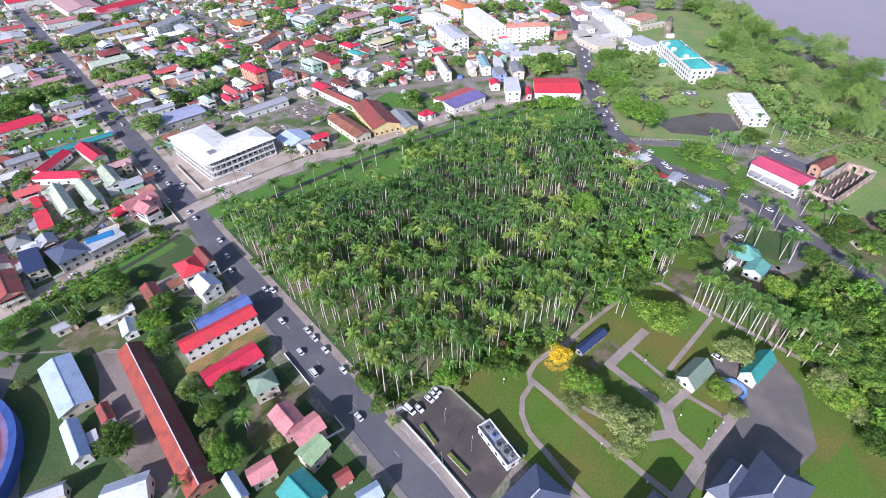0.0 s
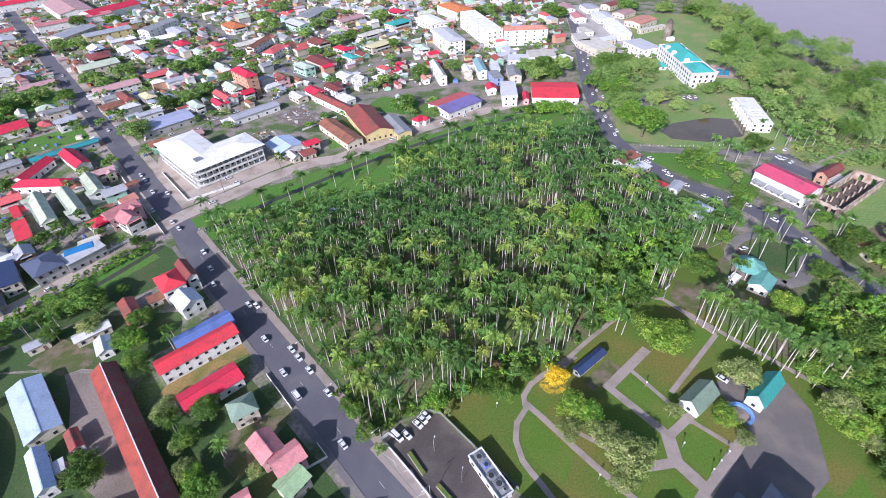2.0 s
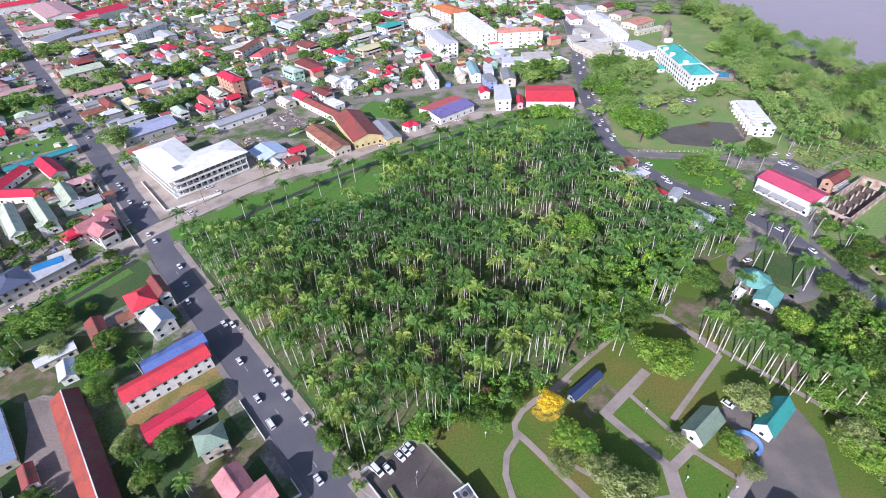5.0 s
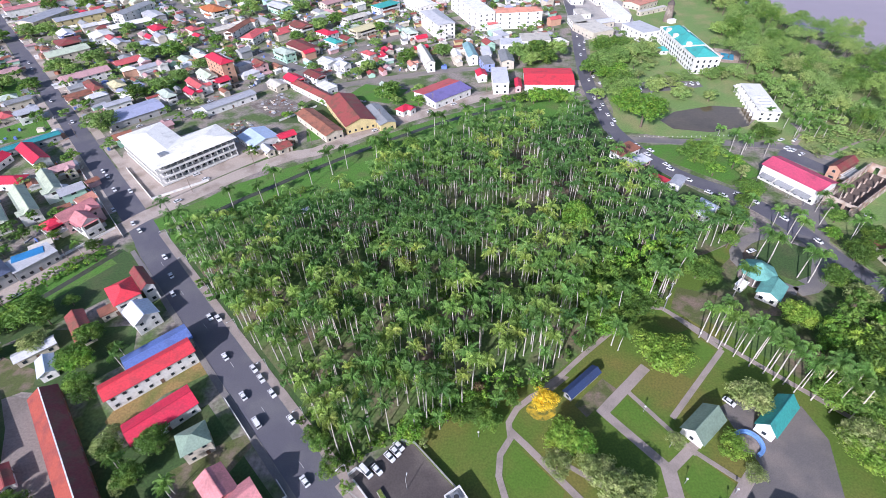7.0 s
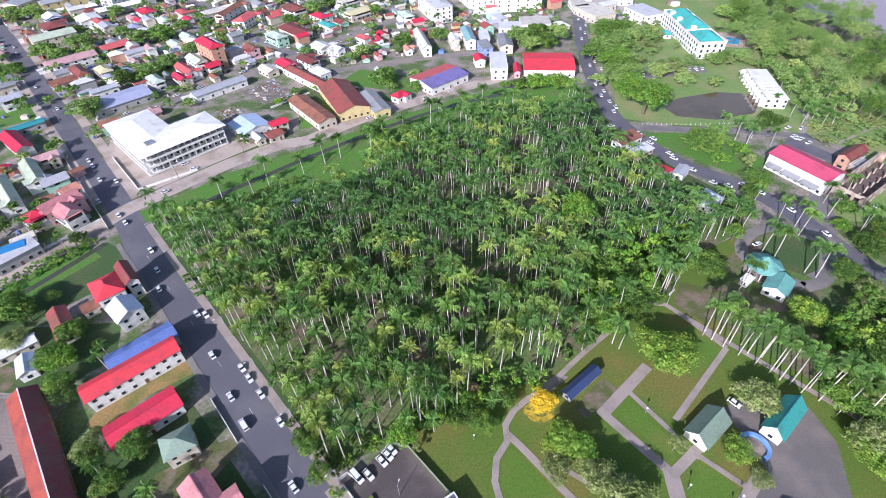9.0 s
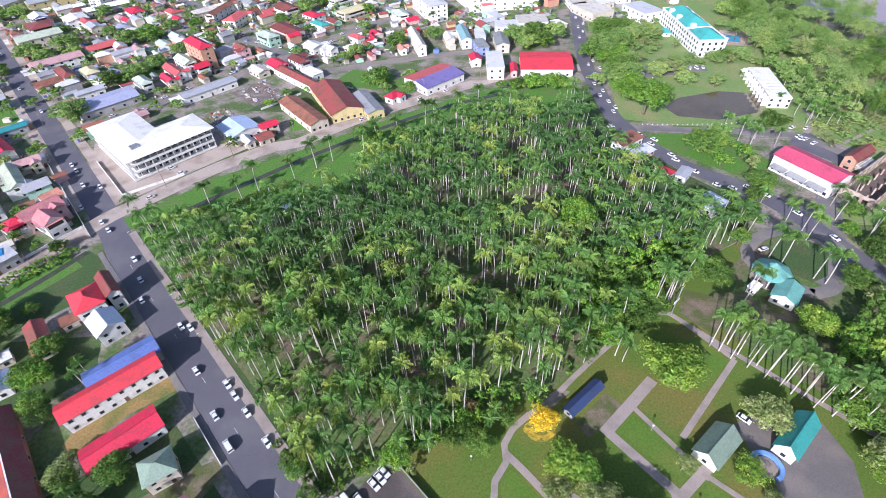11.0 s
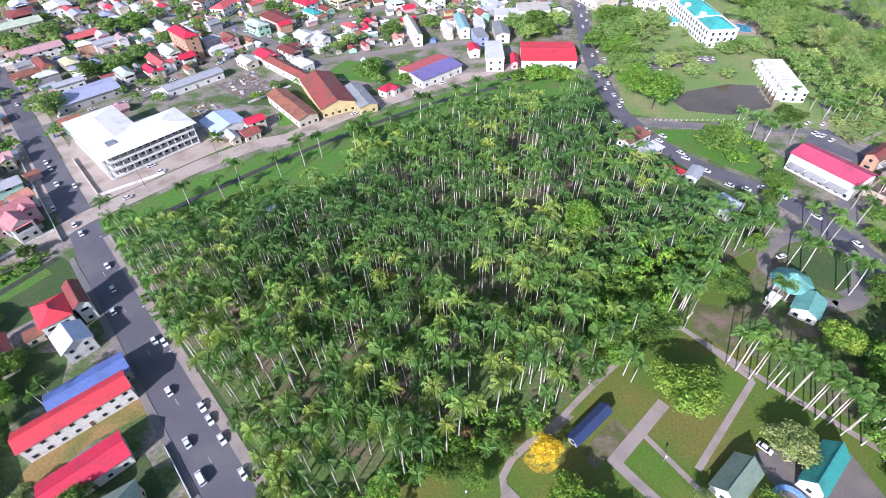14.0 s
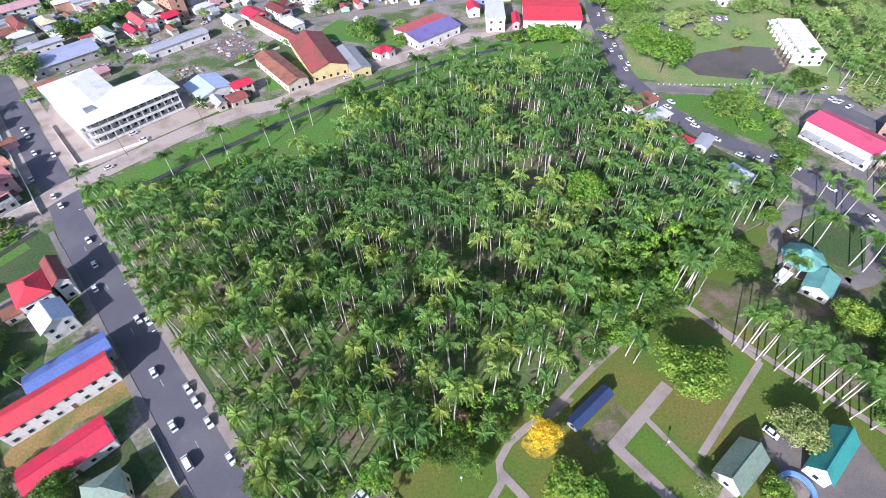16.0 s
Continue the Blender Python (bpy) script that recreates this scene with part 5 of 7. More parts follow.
tree(LEAF_MID, 73.8, 130.7, 8, 4.6)
tree(LEAF_MID, 91.4, 161.8, 9, 4.7)
palm_tree(78.5, 142.8, 15)
palm_tree(81.1, 137.7, 15)
tree(LEAF_LIME, 70.2, 106.2, 12, 9.0)
tree(LEAF_MID, 59.4, 129.8, 12, 9.6)
tree(LEAF_MID, 57.4, 138.6, 11, 6.9)
tree(LEAF_MID, 61.4, 125.0, 10, 6.7)
tree(LEAF_MID, 50.8, 123.7, 10, 6.6)
tree(LEAF_BRIGHT, 53.8, 171.4, 21, 6.8)
tree(LEAF_MID, 97.8, 147.7, 9, 7.0)
tree(LEAF_MID, 91.0, 150.6, 9, 6.1)
tree(LEAF_MID, 101.3, 144.9, 8, 5.1)
palm_tree(147.2, 173.5, 12)
palm_tree(126.5, 158.3, 14)
palm_tree(129.1, 154.4, 14)
palm_tree(137.2, 146.9, 14)
palm_tree(140.0, 144.2, 14)
palm_tree(154.1, 131.2, 12)
palm_tree(160.7, 129.1, 11)
tree(LEAF_MID, 117.7, 165.8, 8, 4.1)
tree(LEAF_LIME, 123.5, 123.6, 8, 6.5)
tree(LEAF_OLIVE, 150.0, 131.6, 9, 6.5)
tree(LEAF_MID, 147.8, 142.1, 8, 6.2)
tree(LEAF_MID, 164.3, 156.0, 9, 6.6)
tree(LEAF_MID, 177.2, 150.3, 10, 7.5)
tree(LEAF_MID, 138.3, 106.4, 11, 8.7)
tree(LEAF_MID, 145.9, 103.8, 11, 8.8)
tree(LEAF_MID, 129.4, 103.3, 10, 7.8)
tree(LEAF_MID, 128.7, 111.7, 9, 6.2)
tree(LEAF_LIME, 135.2, 110.8, 8, 5.0)
tree(LEAF_MID, 153.4, 110.7, 10, 6.5)
tree(LEAF_MID, 142.7, 201.0, 9, 6.3)
tree(LEAF_MID, 135.2, 192.5, 8, 4.6)
tree(LEAF_LIME, 142.3, 199.3, 7, 4.7)
tree(LEAF_MID, 122.4, 180.6, 9, 5.8)
tree(LEAF_MID, 125.9, 177.2, 9, 5.0)
palm_tree(56.9, 115.4, 12)
tree(LEAF_MID, 46.7, 113.6, 8, 3.7)
tree(LEAF_MID, 53.4, 120.5, 8, 4.4)
tree(LEAF_MID, 152.1, 124.6, 8, 5.4)
palm_tree(107.9, 137.0, 15)
tree(LEAF_BRIGHT, 114.0, 275.5, 19, 13.0)
tree(LEAF_MID, 113.2, 370.0, 9, 12.0)
tree(LEAF_MID, 124.5, 374.9, 9, 11.0)
tree(LEAF_MID, 101.7, 354.4, 9, 9.7)
tree(LEAF_MID, 111.1, 330.1, 8, 8.3)
tree(LEAF_WOODS_HAZY, 136.8, 389.4, 7, 10.0)
tree(LEAF_WOODS_HAZY, 150.7, 394.4, 7, 10.2)
tree(LEAF_MID, 123.7, 412.7, 7, 7.9)
tree(LEAF_MID, 226.5, 432.6, 8, 10.5)
tree(LEAF_MID, 236.5, 435.3, 8, 8.4)
tree(LEAF_MID, 130.1, 234.7, 10, 10.4)
tree(LEAF_MID, 140.2, 241.6, 9, 7.8)
palm_tree(147.0, 251.2, 11)
palm_tree(152.6, 244.1, 12)
palm_tree(154.1, 236.0, 12)
tree(LEAF_MID, 175.8, 257.0, 7, 7.5)
# palms and small trees on both sides of the river road
for x, y, h in ((164.5, 180, 11), (169, 167, 12), (167.5, 189, 10), (175, 172, 11), (142, 177.5, 11), (136, 188, 10), (179.7, 194, 10), (146, 168, 12)):
    palm_tree(x, y, h)
for mat, x, y, h, r in ((LEAF_MID, 171, 181, 6, 5), (LEAF_MID, 178, 166, 7, 6.5), (LEAF_BRIGHT, 163, 170.5, 5, 4.2), (LEAF_MID, 130.5, 186, 6, 5)):
    tree(mat, x, y, h, r)
palm_tree(200.0, 295.3, 10)
palm_tree(211.7, 298.8, 10)
palm_tree(200.3, 264.3, 10)
palm_tree(203.1, 255.3, 10)
palm_tree(193.8, 257.5, 10)
palm_tree(228.2, 272.1, 9)
palm_tree(236.5, 267.9, 9)
palm_tree(246.5, 255.0, 9)
palm_tree(246.2, 263.8, 9)
palm_tree(218.1, 270.8, 9)
tree(LEAF_MID, 229.8, 236.0, 5, 5.9)
tree(LEAF_OLIVE, 215.4, 237.4, 3, 3.1)
tree(LEAF_OLIVE, 210.2, 248.6, 3, 3.1)
tree(LEAF_MID, 264.2, 467.3, 8, 12.0)
tree(LEAF_WOODS_HAZY, 221.3, 363.4, 8, 11.0)
tree(LEAF_MID, 228.2, 350.4, 9, 10.8)
tree(LEAF_WOODS_HAZY, 199.2, 347.1, 6, 7.0)
tree(LEAF_MID, 189.0, 349.5, 5, 5.8)
tree(LEAF_WOODS_HAZY, 137.9, 326.7, 6, 8.4)
tree(LEAF_WOODS_HAZY, 149.2, 312.3, 6, 7.2)
tree(LEAF_WOODS_HAZY, 145.5, 362.3, 4, 4.5)
tree(LEAF_MID, 180.7, 343.3, 6, 6.8)
tree(LEAF_OLIVE, 234.8, 228.0, 4, 3.9)
tree(LEAF_MID, 262.1, 538.5, 9, 12.0)
tree(LEAF_MID, 266.6, 518.0, 9, 12.0)
tree(LEAF_MID, 224.3, 567.2, 8, 12.0)
tree(LEAF_MID, 249.3, 553.1, 8, 12.0)
tree(LEAF_MID, 281.0, 516.3, 9, 12.0)
tree(LEAF_MID, 279.4, 480.2, 9, 12.0)
tree(LEAF_MID, 188.5, 577.3, 8, 12.0)
tree(LEAF_WOODS_HAZY, 122.9, 345.8, 7, 8.6)
tree(LEAF_MID, 96.5, 314.1, 7, 5.9)
tree(LEAF_MID, -40.5, 325.8, 8, 9.4)
tree(LEAF_MID, -37.4, 336.7, 7, 6.0)
tree(LEAF_MID, -4.3, 402.1, 8, 8.8)
tree(LEAF_MID, -32.1, 391.9, 8, 8.7)
tree(LEAF_MID, -60.7, 377.0, 6, 7.1)
tree(LEAF_MID, -118.8, 481.1, 8, 10.0)
tree(LEAF_MID, -133.8, 455.2, 6, 6.9)
tree(LEAF_MID, -148.7, 540.7, 9, 12.0)
tree(LEAF_MID, -85.0, 564.2, 9, 12.0)
tree(LEAF_MID, -106.1, 496.8, 8, 9.7)
tree(LEAF_MID, -156.5, 513.0, 7, 8.9)
palm_tree(-6.3, 429.0, 11)
tree(LEAF_MID, 54.6, 390.6, 10, 11.0)
tree(LEAF_MID, 68.9, 395.6, 10, 11.1)
tree(LEAF_MID, 82.5, 394.5, 10, 10.7)
tree(LEAF_MID, 61.5, 378.6, 8, 8.9)
tree(LEAF_MID, 74.1, 380.6, 8, 9.0)
tree(LEAF_BRIGHT, 58.1, 314.3, 7, 8.1)
tree(LEAF_BRIGHT, 70.6, 313.5, 7, 8.1)
tree(LEAF_MID, 47.4, 314.2, 6, 5.8)
tree(LEAF_MID, -35.2, 248.2, 9, 8.0)
tree(LEAF_MID, -19.7, 252.0, 8, 6.7)
tree(LEAF_MID, -42.5, 259.3, 7, 4.9)
tree(LEAF_MID, -67.9, 366.3, 6, 6.1)
tree(LEAF_MID, -20.2, 333.8, 5, 5.2)
tree(LEAF_MID, -19.7, 313.9, 6, 5.7)
tree(LEAF_MID, -34.5, 316.2, 5, 4.6)
tree(LEAF_MID, -13.5, 461.4, 5, 5.2)
tree(LEAF_MID, 19.8, 570.4, 8, 11.1)
tree(LEAF_MID, 34.5, 579.7, 8, 12.0)
tree(LEAF_MID, 60.3, 579.5, 9, 12.0)
tree(LEAF_MID, 107.7, 557.2, 9, 12.0)
tree(LEAF_MID, 102.2, 574.3, 9, 12.0)
tree(LEAF_MID, -103.3, 380.1, 6, 5.9)
tree(LEAF_MID, -105.3, 429.4, 5, 5.0)
tree(LEAF_MID, -145.6, 581.8, 7, 9.3)
tree(LEAF_MID, -94.1, 522.6, 6, 7.1)
tree(LEAF_MID, -62.6, 469.7, 7, 8.0)
tree(LEAF_MID, -8.6, 489.1, 7, 8.3)
tree(LEAF_MID, -60.3, 430.6, 6, 6.0)
tree(LEAF_MID, -231.3, 422.2, 9, 12.0)
tree(LEAF_MID, -244.8, 415.2, 8, 11.3)
tree(LEAF_MID, -219.8, 291.8, 9, 11.4)
tree(LEAF_MID, -216.6, 251.8, 6, 5.8)
tree(LEAF_MID, -290.9, 410.5, 8, 11.7)
tree(LEAF_MID, -308.1, 392.0, 8, 11.6)
tree(LEAF_MID, -419.3, 475.0, 9, 12.0)
tree(LEAF_MID, -382.7, 491.9, 9, 12.0)
tree(LEAF_MID, -195.3, 391.2, 7, 7.4)
tree(LEAF_MID, -220.5, 338.8, 7, 9.2)
tree(LEAF_MID, -208.4, 353.1, 7, 9.3)
tree(LEAF_MID, -202.1, 368.7, 7, 8.1)
tree(LEAF_MID, -337.6, 312.2, 8, 10.7)
tree(LEAF_MID, -199.2, 538.9, 10, 12.0)
tree(LEAF_MID, -301.4, 618.7, 9, 12.0)
tree(LEAF_MID, -346.6, 335.6, 8, 12.0)
tree(LEAF_MID, -346.1, 351.9, 7, 10.9)
tree(LEAF_MID, -337.2, 363.4, 6, 11.0)
tree(LEAF_MID, -314.1, 363.4, 5, 8.0)
tree(LEAF_MID, -398.6, 491.3, 8, 12.0)
tree(LEAF_MID, -305.7, 495.1, 6, 8.9)
tree(LEAF_MID, -203.2, 448.2, 7, 7.2)
tree(LEAF_MID, -218.1, 574.4, 9, 11.8)
tree(LEAF_MID, -212.7, 619.7, 9, 12.0)
tree(LEAF_MID, -438.7, 585.9, 8, 11.8)
tree(LEAF_MID, -294.4, 386.7, 7, 8.1)
tree(LEAF_MID, -274.6, 391.2, 7, 8.0)
tree(LEAF_MID, -314.8, 441.7, 6, 7.5)
tree(LEAF_MID, -160.7, 302.0, 5, 4.8)
tree(LEAF_MID, -257.3, 313.1, 4, 4.6)
tree(LEAF_MID, -112.0, 254.8, 5, 5.1)
tree(LEAF_MID, -224.4, 446.4, 7, 7.8)
tree(LEAF_MID, -270.7, 436.1, 7, 7.4)
tree(LEAF_MID, -395.1, 583.4, 7, 11.4)
tree(LEAF_MID, -159.3, 132.3, 9, 6.5)
tree(LEAF_MID, -152, 129, 8, 5)
tree(LEAF_BRIGHT, -127.7, 109.2, 8, 5.5)
tree(LEAF_BRIGHT, -131.4, 121, 7, 4.5)
tree(LEAF_MID, -98.9, 76.2, 7, 4.2)
tree(LEAF_MID, -90.6, 69.3, 7, 4.4)
tree(LEAF_MID, -87.4, 79.5, 8, 5)
tree(LEAF_BRIGHT, -79.2, 53, 8, 5.2)
tree(LEAF_BRIGHT, -84, 58, 6, 4)
tree(LEAF_BRIGHT, -114.5, 58.1, 6, 4.8)
palm_tree(-177.7, 116.7, 7)
palm_tree(-171, 118, 7)
palm_tree(-166.0, 120.5, 7)
palm_tree(-112.2, 110.8, 9)
palm_tree(-76.9, 66, 8)
palm_tree(-95, 72, 8)
tree(LEAF_OLIVE, -102, 83, 5, 3.2)
tree(LEAF_MID, -120, 116, 4, 2.6)
tree(LEAF_MID, -106, 100, 4, 2.4)
for x, y, h in ((214.9, 305.4, 10), (207.4, 284.3, 9), (218.5, 279.6, 10), (230.6, 282.9, 11), (235.8, 274.6, 9), (246.2, 270.1, 10), (203.8, 265, 8), (207.3, 254.1, 8), (224, 290, 12), (241, 279, 11), (212, 292, 9), (252, 263, 10), (162, 246, 10), (168, 238, 9)):
    palm_tree(x, y, h)
palm_tree(190, 280, 7)
palm_tree(194, 269, 8)
palm_tree(202, 272, 7)
palm_tree(209, 268, 8)
palm_tree(219, 275, 6)
palm_tree(227, 273, 8)
palm_tree(232, 270, 7)
palm_tree(236, 267, 8)
palm_tree(241, 265, 7)
palm_tree(247, 259, 7)
palm_tree(250.5, 255.5, 7)
tree(LEAF_BRIGHT, 46.6, 312, 6, 4.5)
tree(LEAF_BRIGHT, 55.5, 311.4, 7, 5.5)
tree(LEAF_BRIGHT, 66, 313.5, 8, 5.5)
tree(LEAF_BRIGHT, 76.8, 309.8, 7, 4.5)
tree(LEAF_BRIGHT, 38, 312.7, 6, 4)
tree(LEAF_BRIGHT, -104, 300, 5, 3.4)
tree(LEAF_MID, -96, 312, 6, 4)
tree(LEAF_BRIGHT, -84, 318, 4, 3)
tree(LEAF_MID, -74, 324, 6, 4.2)
tree(LEAF_BRIGHT, -88, 304, 4, 2.6)
tree(LEAF_MID, -64, 312, 5, 3.5)
tree(LEAF_BRIGHT, -76, 284, 5, 3.6)
tree(LEAF_MID, -62, 288, 6, 4)
palm_tree(58.6, 113.1, 9)
palm_tree(27.6, 101.5, 6)
palm_tree(16.4, 94.5, 6)
tree(LEAF_BRIGHT, 55, 119, 9, 5)
tree(LEAF_BRIGHT, 8, 92, 6, 3.6)

sheet("petal_patch", [(29.0 + (4.4 + .5 * math.sin(k * 2.1)) * math.cos(k * .45), 90.6 + (3.6 + .4 * math.cos(k * 3.3)) * math.sin(k * .45)) for k in range(14)], .16, material("fallen_petals", (.60, .42, .03), .9, (.7, 1.2), 3.0, .5, (.16, .16, .03), .7), "lawn yellow with fallen blossom", "petals", thick=.15)
# the avenue of royal palms beside the park path, two rows
avenue = palm(950, 14.5, .4, FROND, 3.3, TRUNK_PALE)
tagged(avenue, "tall royal palm with a white trunk in the avenue", "palm tree", "palms of the avenue")
first = True
for row, (off, count) in enumerate(((-4.6, 12), (-0.9, 11))):
    for k in range(count):
        q = Vector((91.5, 121.5)) + Vector((.695, -.72)) * (k * 4.0 + row * 2.6) + Vector((.72, .695)) * (off + 1.1 * math.sin(k * 3.1 + row)) + Vector((.695, -.72)) * 1.3 * math.sin(k * 5.3 + row * 2)
        m = pose(q.x, q.y, 0, 0, 0, k * 67)
        c = avenue if first else copy_thing(avenue, m)
        if first:
            avenue.matrix_basis = m
            first = False
        s = (.95, 1.08, 1.0, .9, 1.1)[(k + row) % 5]
        c.scale = (s, s, s)
# palms on the creek bank, in a row
for k in range(13):
    q = Vector((-104, 203)) + (Vector((20, 293)) - Vector((-104, 203))) * (k / 12) + Vector((3 * math.sin(k * 2.3), -4 + 2 * math.sin(k * 5.1)))
    palm_tree(q.x, q.y, 13 + 2 * math.sin(k * 3.7))


# ---- more houses in the town, and trees in their yards ----
ROADS = [[on_road(-1100, 21.5), on_road(140, 21.5)], [(-203, 118), (-160, 178)], [(-160, 178), (-112, 235), (-47, 280), (29, 327), (96, 343)], [(-222, 268), (-133, 353), (-60, 440), (30, 520)], [(-114, 384), (-340, 630)], [(-110, 345), (40, 372)], [(128, 620), (103, 394), (96, 293)]]


def road_gap(x, y):
    best = 1e9
    p = Vector((x, y))
    for line in ROADS:
        for a, b in zip(line, line[1:]):
            a, b = Vector(a), Vector(b)
            t = max(0, min(1, (p - a).dot(b - a) / (b - a).length_squared))
            best = min(best, (p - a - (b - a) * t).length)
    return best


town = random.Random(23)
PLOTS = ([(-316.7, 277.3), (-270.8, 315.3), (-249.7, 294.4), (-275.2, 275.3), (-294.9, 261.5)], [(-379, 358), (-371, 377), (-332.6, 386.5), (-300, 353.4), (-320, 345.7), (-339.4, 324.5), (-345, 311)], [(-222, 360), (-222, 380), (-201, 378.6), (-194, 352.6), (-211, 348)])
TOWN = [(-195, 268), (-135, 342), (-70, 425), (20, 490), (105, 500), (120, 640), (100, 900), (-760, 900), (-720, 720), (-480, 380), (-330, 215), (-250, 130), (-205, 130), (-165, 190), (-185, 215)]
TOWN_B = [(-105, 352), (-20, 372), (90, 395), (98, 490), (20, 480), (-60, 420)]
ROOFS = ["zinc", "palezinc", "palezinc", "white", "crimson", "coral", "brick", "maroon", "rust", "greyroof", "sage", "dustpink", "cream", "zinc", "lavender", "palegreen"]
WALLS = ["white", "white", "cream", "cream", "mint", "pinkwall", "grey", "yellowwall", "grey", "peach"]
count, FAR = 0, []
for _ in range(12000):
    x, y = town.uniform(-700, 110), town.uniform(130, 820)
    if not (inside(x, y, TOWN) or inside(x, y, TOWN_B)) or any(inside(x, y, p) for p in PLOTS):
        continue
    if road_gap(x, y) < 12 or any((x - a) ** 2 + (y - b) ** 2 < (r * .8 + 3.6) ** 2 for a, b, r in PLACED) or any((x - a) ** 2 + (y - b) ** 2 < (r + 4) ** 2 for a, b, r in TREES):
        continue
    a = (45 if x < -60 else 25) + town.choice((0, 90)) + town.uniform(-4, 4)
    fl = town.choice((1, 1, 2, 2))
    size = (town.uniform(10, 16), town.uniform(7, 9.5), a, 2.7 * fl + .3, town.choice("ghg"), town.uniform(1.4, 2.2), town.choice(ROOFS), town.choice(WALLS))
    if math.hypot(x, y) < 400:
        building("house", round(x, 1), round(y, 1), *size, fl, over=.85, glazed=True, gap=6.4, lit_only=True)
    else:
        FAR.append((x, y, size))
        PLACED.append((x, y, 8))
    count += 1
    if count >= 520:
        break


# sheds and kitchens in the back yards
for _ in range(9000):
    x, y = town.uniform(-700, 110), town.uniform(130, 800)
    if not (inside(x, y, TOWN) or inside(x, y, TOWN_B)) or any(inside(x, y, p) for p in PLOTS) or road_gap(x, y) < 8 or any((x - a) ** 2 + (y - b) ** 2 < (r * .8 + 2.6) ** 2 for a, b, r in PLACED) or any((x - a) ** 2 + (y - b) ** 2 < (r + 1.5) ** 2 for a, b, r in TREES):
        continue
    a = (45 if x < -60 else 25) + town.choice((0, 90)) + town.uniform(-8, 8)
    FAR.append((x, y, (town.uniform(5, 10), town.uniform(3.6, 6.2), a, town.uniform(2.3, 3.4), "g", town.uniform(.5, 1.1), town.choice(["zinc", "palezinc", "rust", "rust", "greyroof", "brick", "white", "dustpink", "cream"]), town.choice(WALLS))))
    PLACED.append((x, y, 4))
    if len(FAR) >= 1350:
        break


def far_houses():
    """Small houses at the far end of the town, joined."""
    keys = sorted({s[6] for *_, s in FAR}) + ["wall_" + k for k in sorted({s[7] for *_, s in FAR})]
    mats = [wall_mat(k[5:]) if k.startswith("wall_") else roof_mat(k) for k in keys]
    V, F, S = [], [], []
    for x, y, (L, W, a, h, shape, rise, rc, wc) in FAR:
        c, s = math.cos(radians(a)), math.sin(radians(a))
        n = len(V)
        k = L / 2 if shape == "g" else L / 2 - W / 2
        il, iw = L / 2 - .5, W / 2 - .5
        pts = [(sx * il, sy * iw, z) for z in (0, h) for sx, sy in ((-1, -1), (1, -1), (1, 1), (-1, 1))]
        pts += [(sx * L / 2, sy * W / 2, h - .2) for sx, sy in ((-1, -1), (1, -1), (1, 1), (-1, 1))] + [(-k, 0, h + rise), (k, 0, h + rise)]
        V += [(x + px * c - py * s, y + px * s + py * c, pz) for px, py, pz in pts]
        quads = [(0, 1, 5, 4), (1, 2, 6, 5), (2, 3, 7, 6), (3, 0, 4, 7), (8, 9, 13, 12), (10, 11, 12, 13), (9, 10, 13), (11, 8, 12), (11, 10, 9, 8)]
        F += [[n + i for i in q] for q in quads]
        w, r = keys.index("wall_" + wc), keys.index(rc)
        S += [w] * 4 + [r] * 2 + [r if shape == "h" else w] * 2 + [r]
    e = empty("far_houses", -250, 560)
    tagged(mesh_ob("house_mass", (np.array(V) - (-250, 560, 0)).tolist(), F, mats, e, slots=S), kind="stuff")
    tagged(e, "crowd of small far houses and back-yard sheds", "houses", kind="stuff")


far_houses()
# ---- woods on the river bank ----
def woods(name, poly, spacing, hmin, hmax, mat, label, seed, fine=(22, 28, .085), gaps=0, wide=1.0):
    rng = random.Random(seed)
    xs, ys = [p[0] for p in poly], [p[1] for p in poly]
    spots, V, F, base = [], [], [], 0
    kinds = [crown_data(70 + k, *fine, .95) for k in range(4)]
    slots = []
    TV, TF = [], []
    apart = Spread(spacing)
    for _ in range(5000):
        x, y = rng.uniform(min(xs), max(xs)), rng.uniform(min(ys), max(ys))
        if not inside(x, y, poly) or not apart.free(x, y, spacing) or any((x - a) ** 2 + (y - b) ** 2 < (r * .7 + 3) ** 2 for a, b, r in PLACED):
            continue
        if gaps and noise.noise((x * .06, y * .06, 9.1)) < gaps:
            continue
        spots.append((x, y))
        h = rng.uniform(hmin, hmax)
        r = spacing * wide * rng.uniform(.45, .9) * (h / hmax if wide > 1.3 else 1) ** .5
        v, f = rng.choice(kinds)
        a = rng.uniform(0, 6.28)
        R = np.array([[math.cos(a) * r, -math.sin(a) * r, 0], [math.sin(a) * r, math.cos(a) * r, 0], [0, 0, h * .45]])
        V.append(np.array(v) @ R.T + (x, y, h * .6))
        F += [[i + base for i in q] for q in f]
        slots += [rng.randrange(len(mat))] * len(f)
        base += len(v)
        n = len(TV)
        TV += [(x + dx, y + dy, z) for z, w in ((-.1, .35), (h * .5, .2)) for dx, dy in ((w, 0), (0, w), (-w, 0), (0, -w))]
        TF += [(n + i, n + (i + 1) % 4, n + 4 + (i + 1) % 4, n + 4 + i) for i in range(4)]
    e = empty(name, poly[0][0], poly[0][1])
    off = np.array((poly[0][0], poly[0][1], 0))
    tagged(mesh_ob("crown_mass", (np.concatenate(V) - off).tolist(), F, mat, e, slots=slots), kind="stuff")
    tagged(mesh_ob("trunk_mass", (np.array(TV) - off).tolist(), TF, BARK, e), kind="stuff")
    tagged(e, label, "woods", kind="stuff")


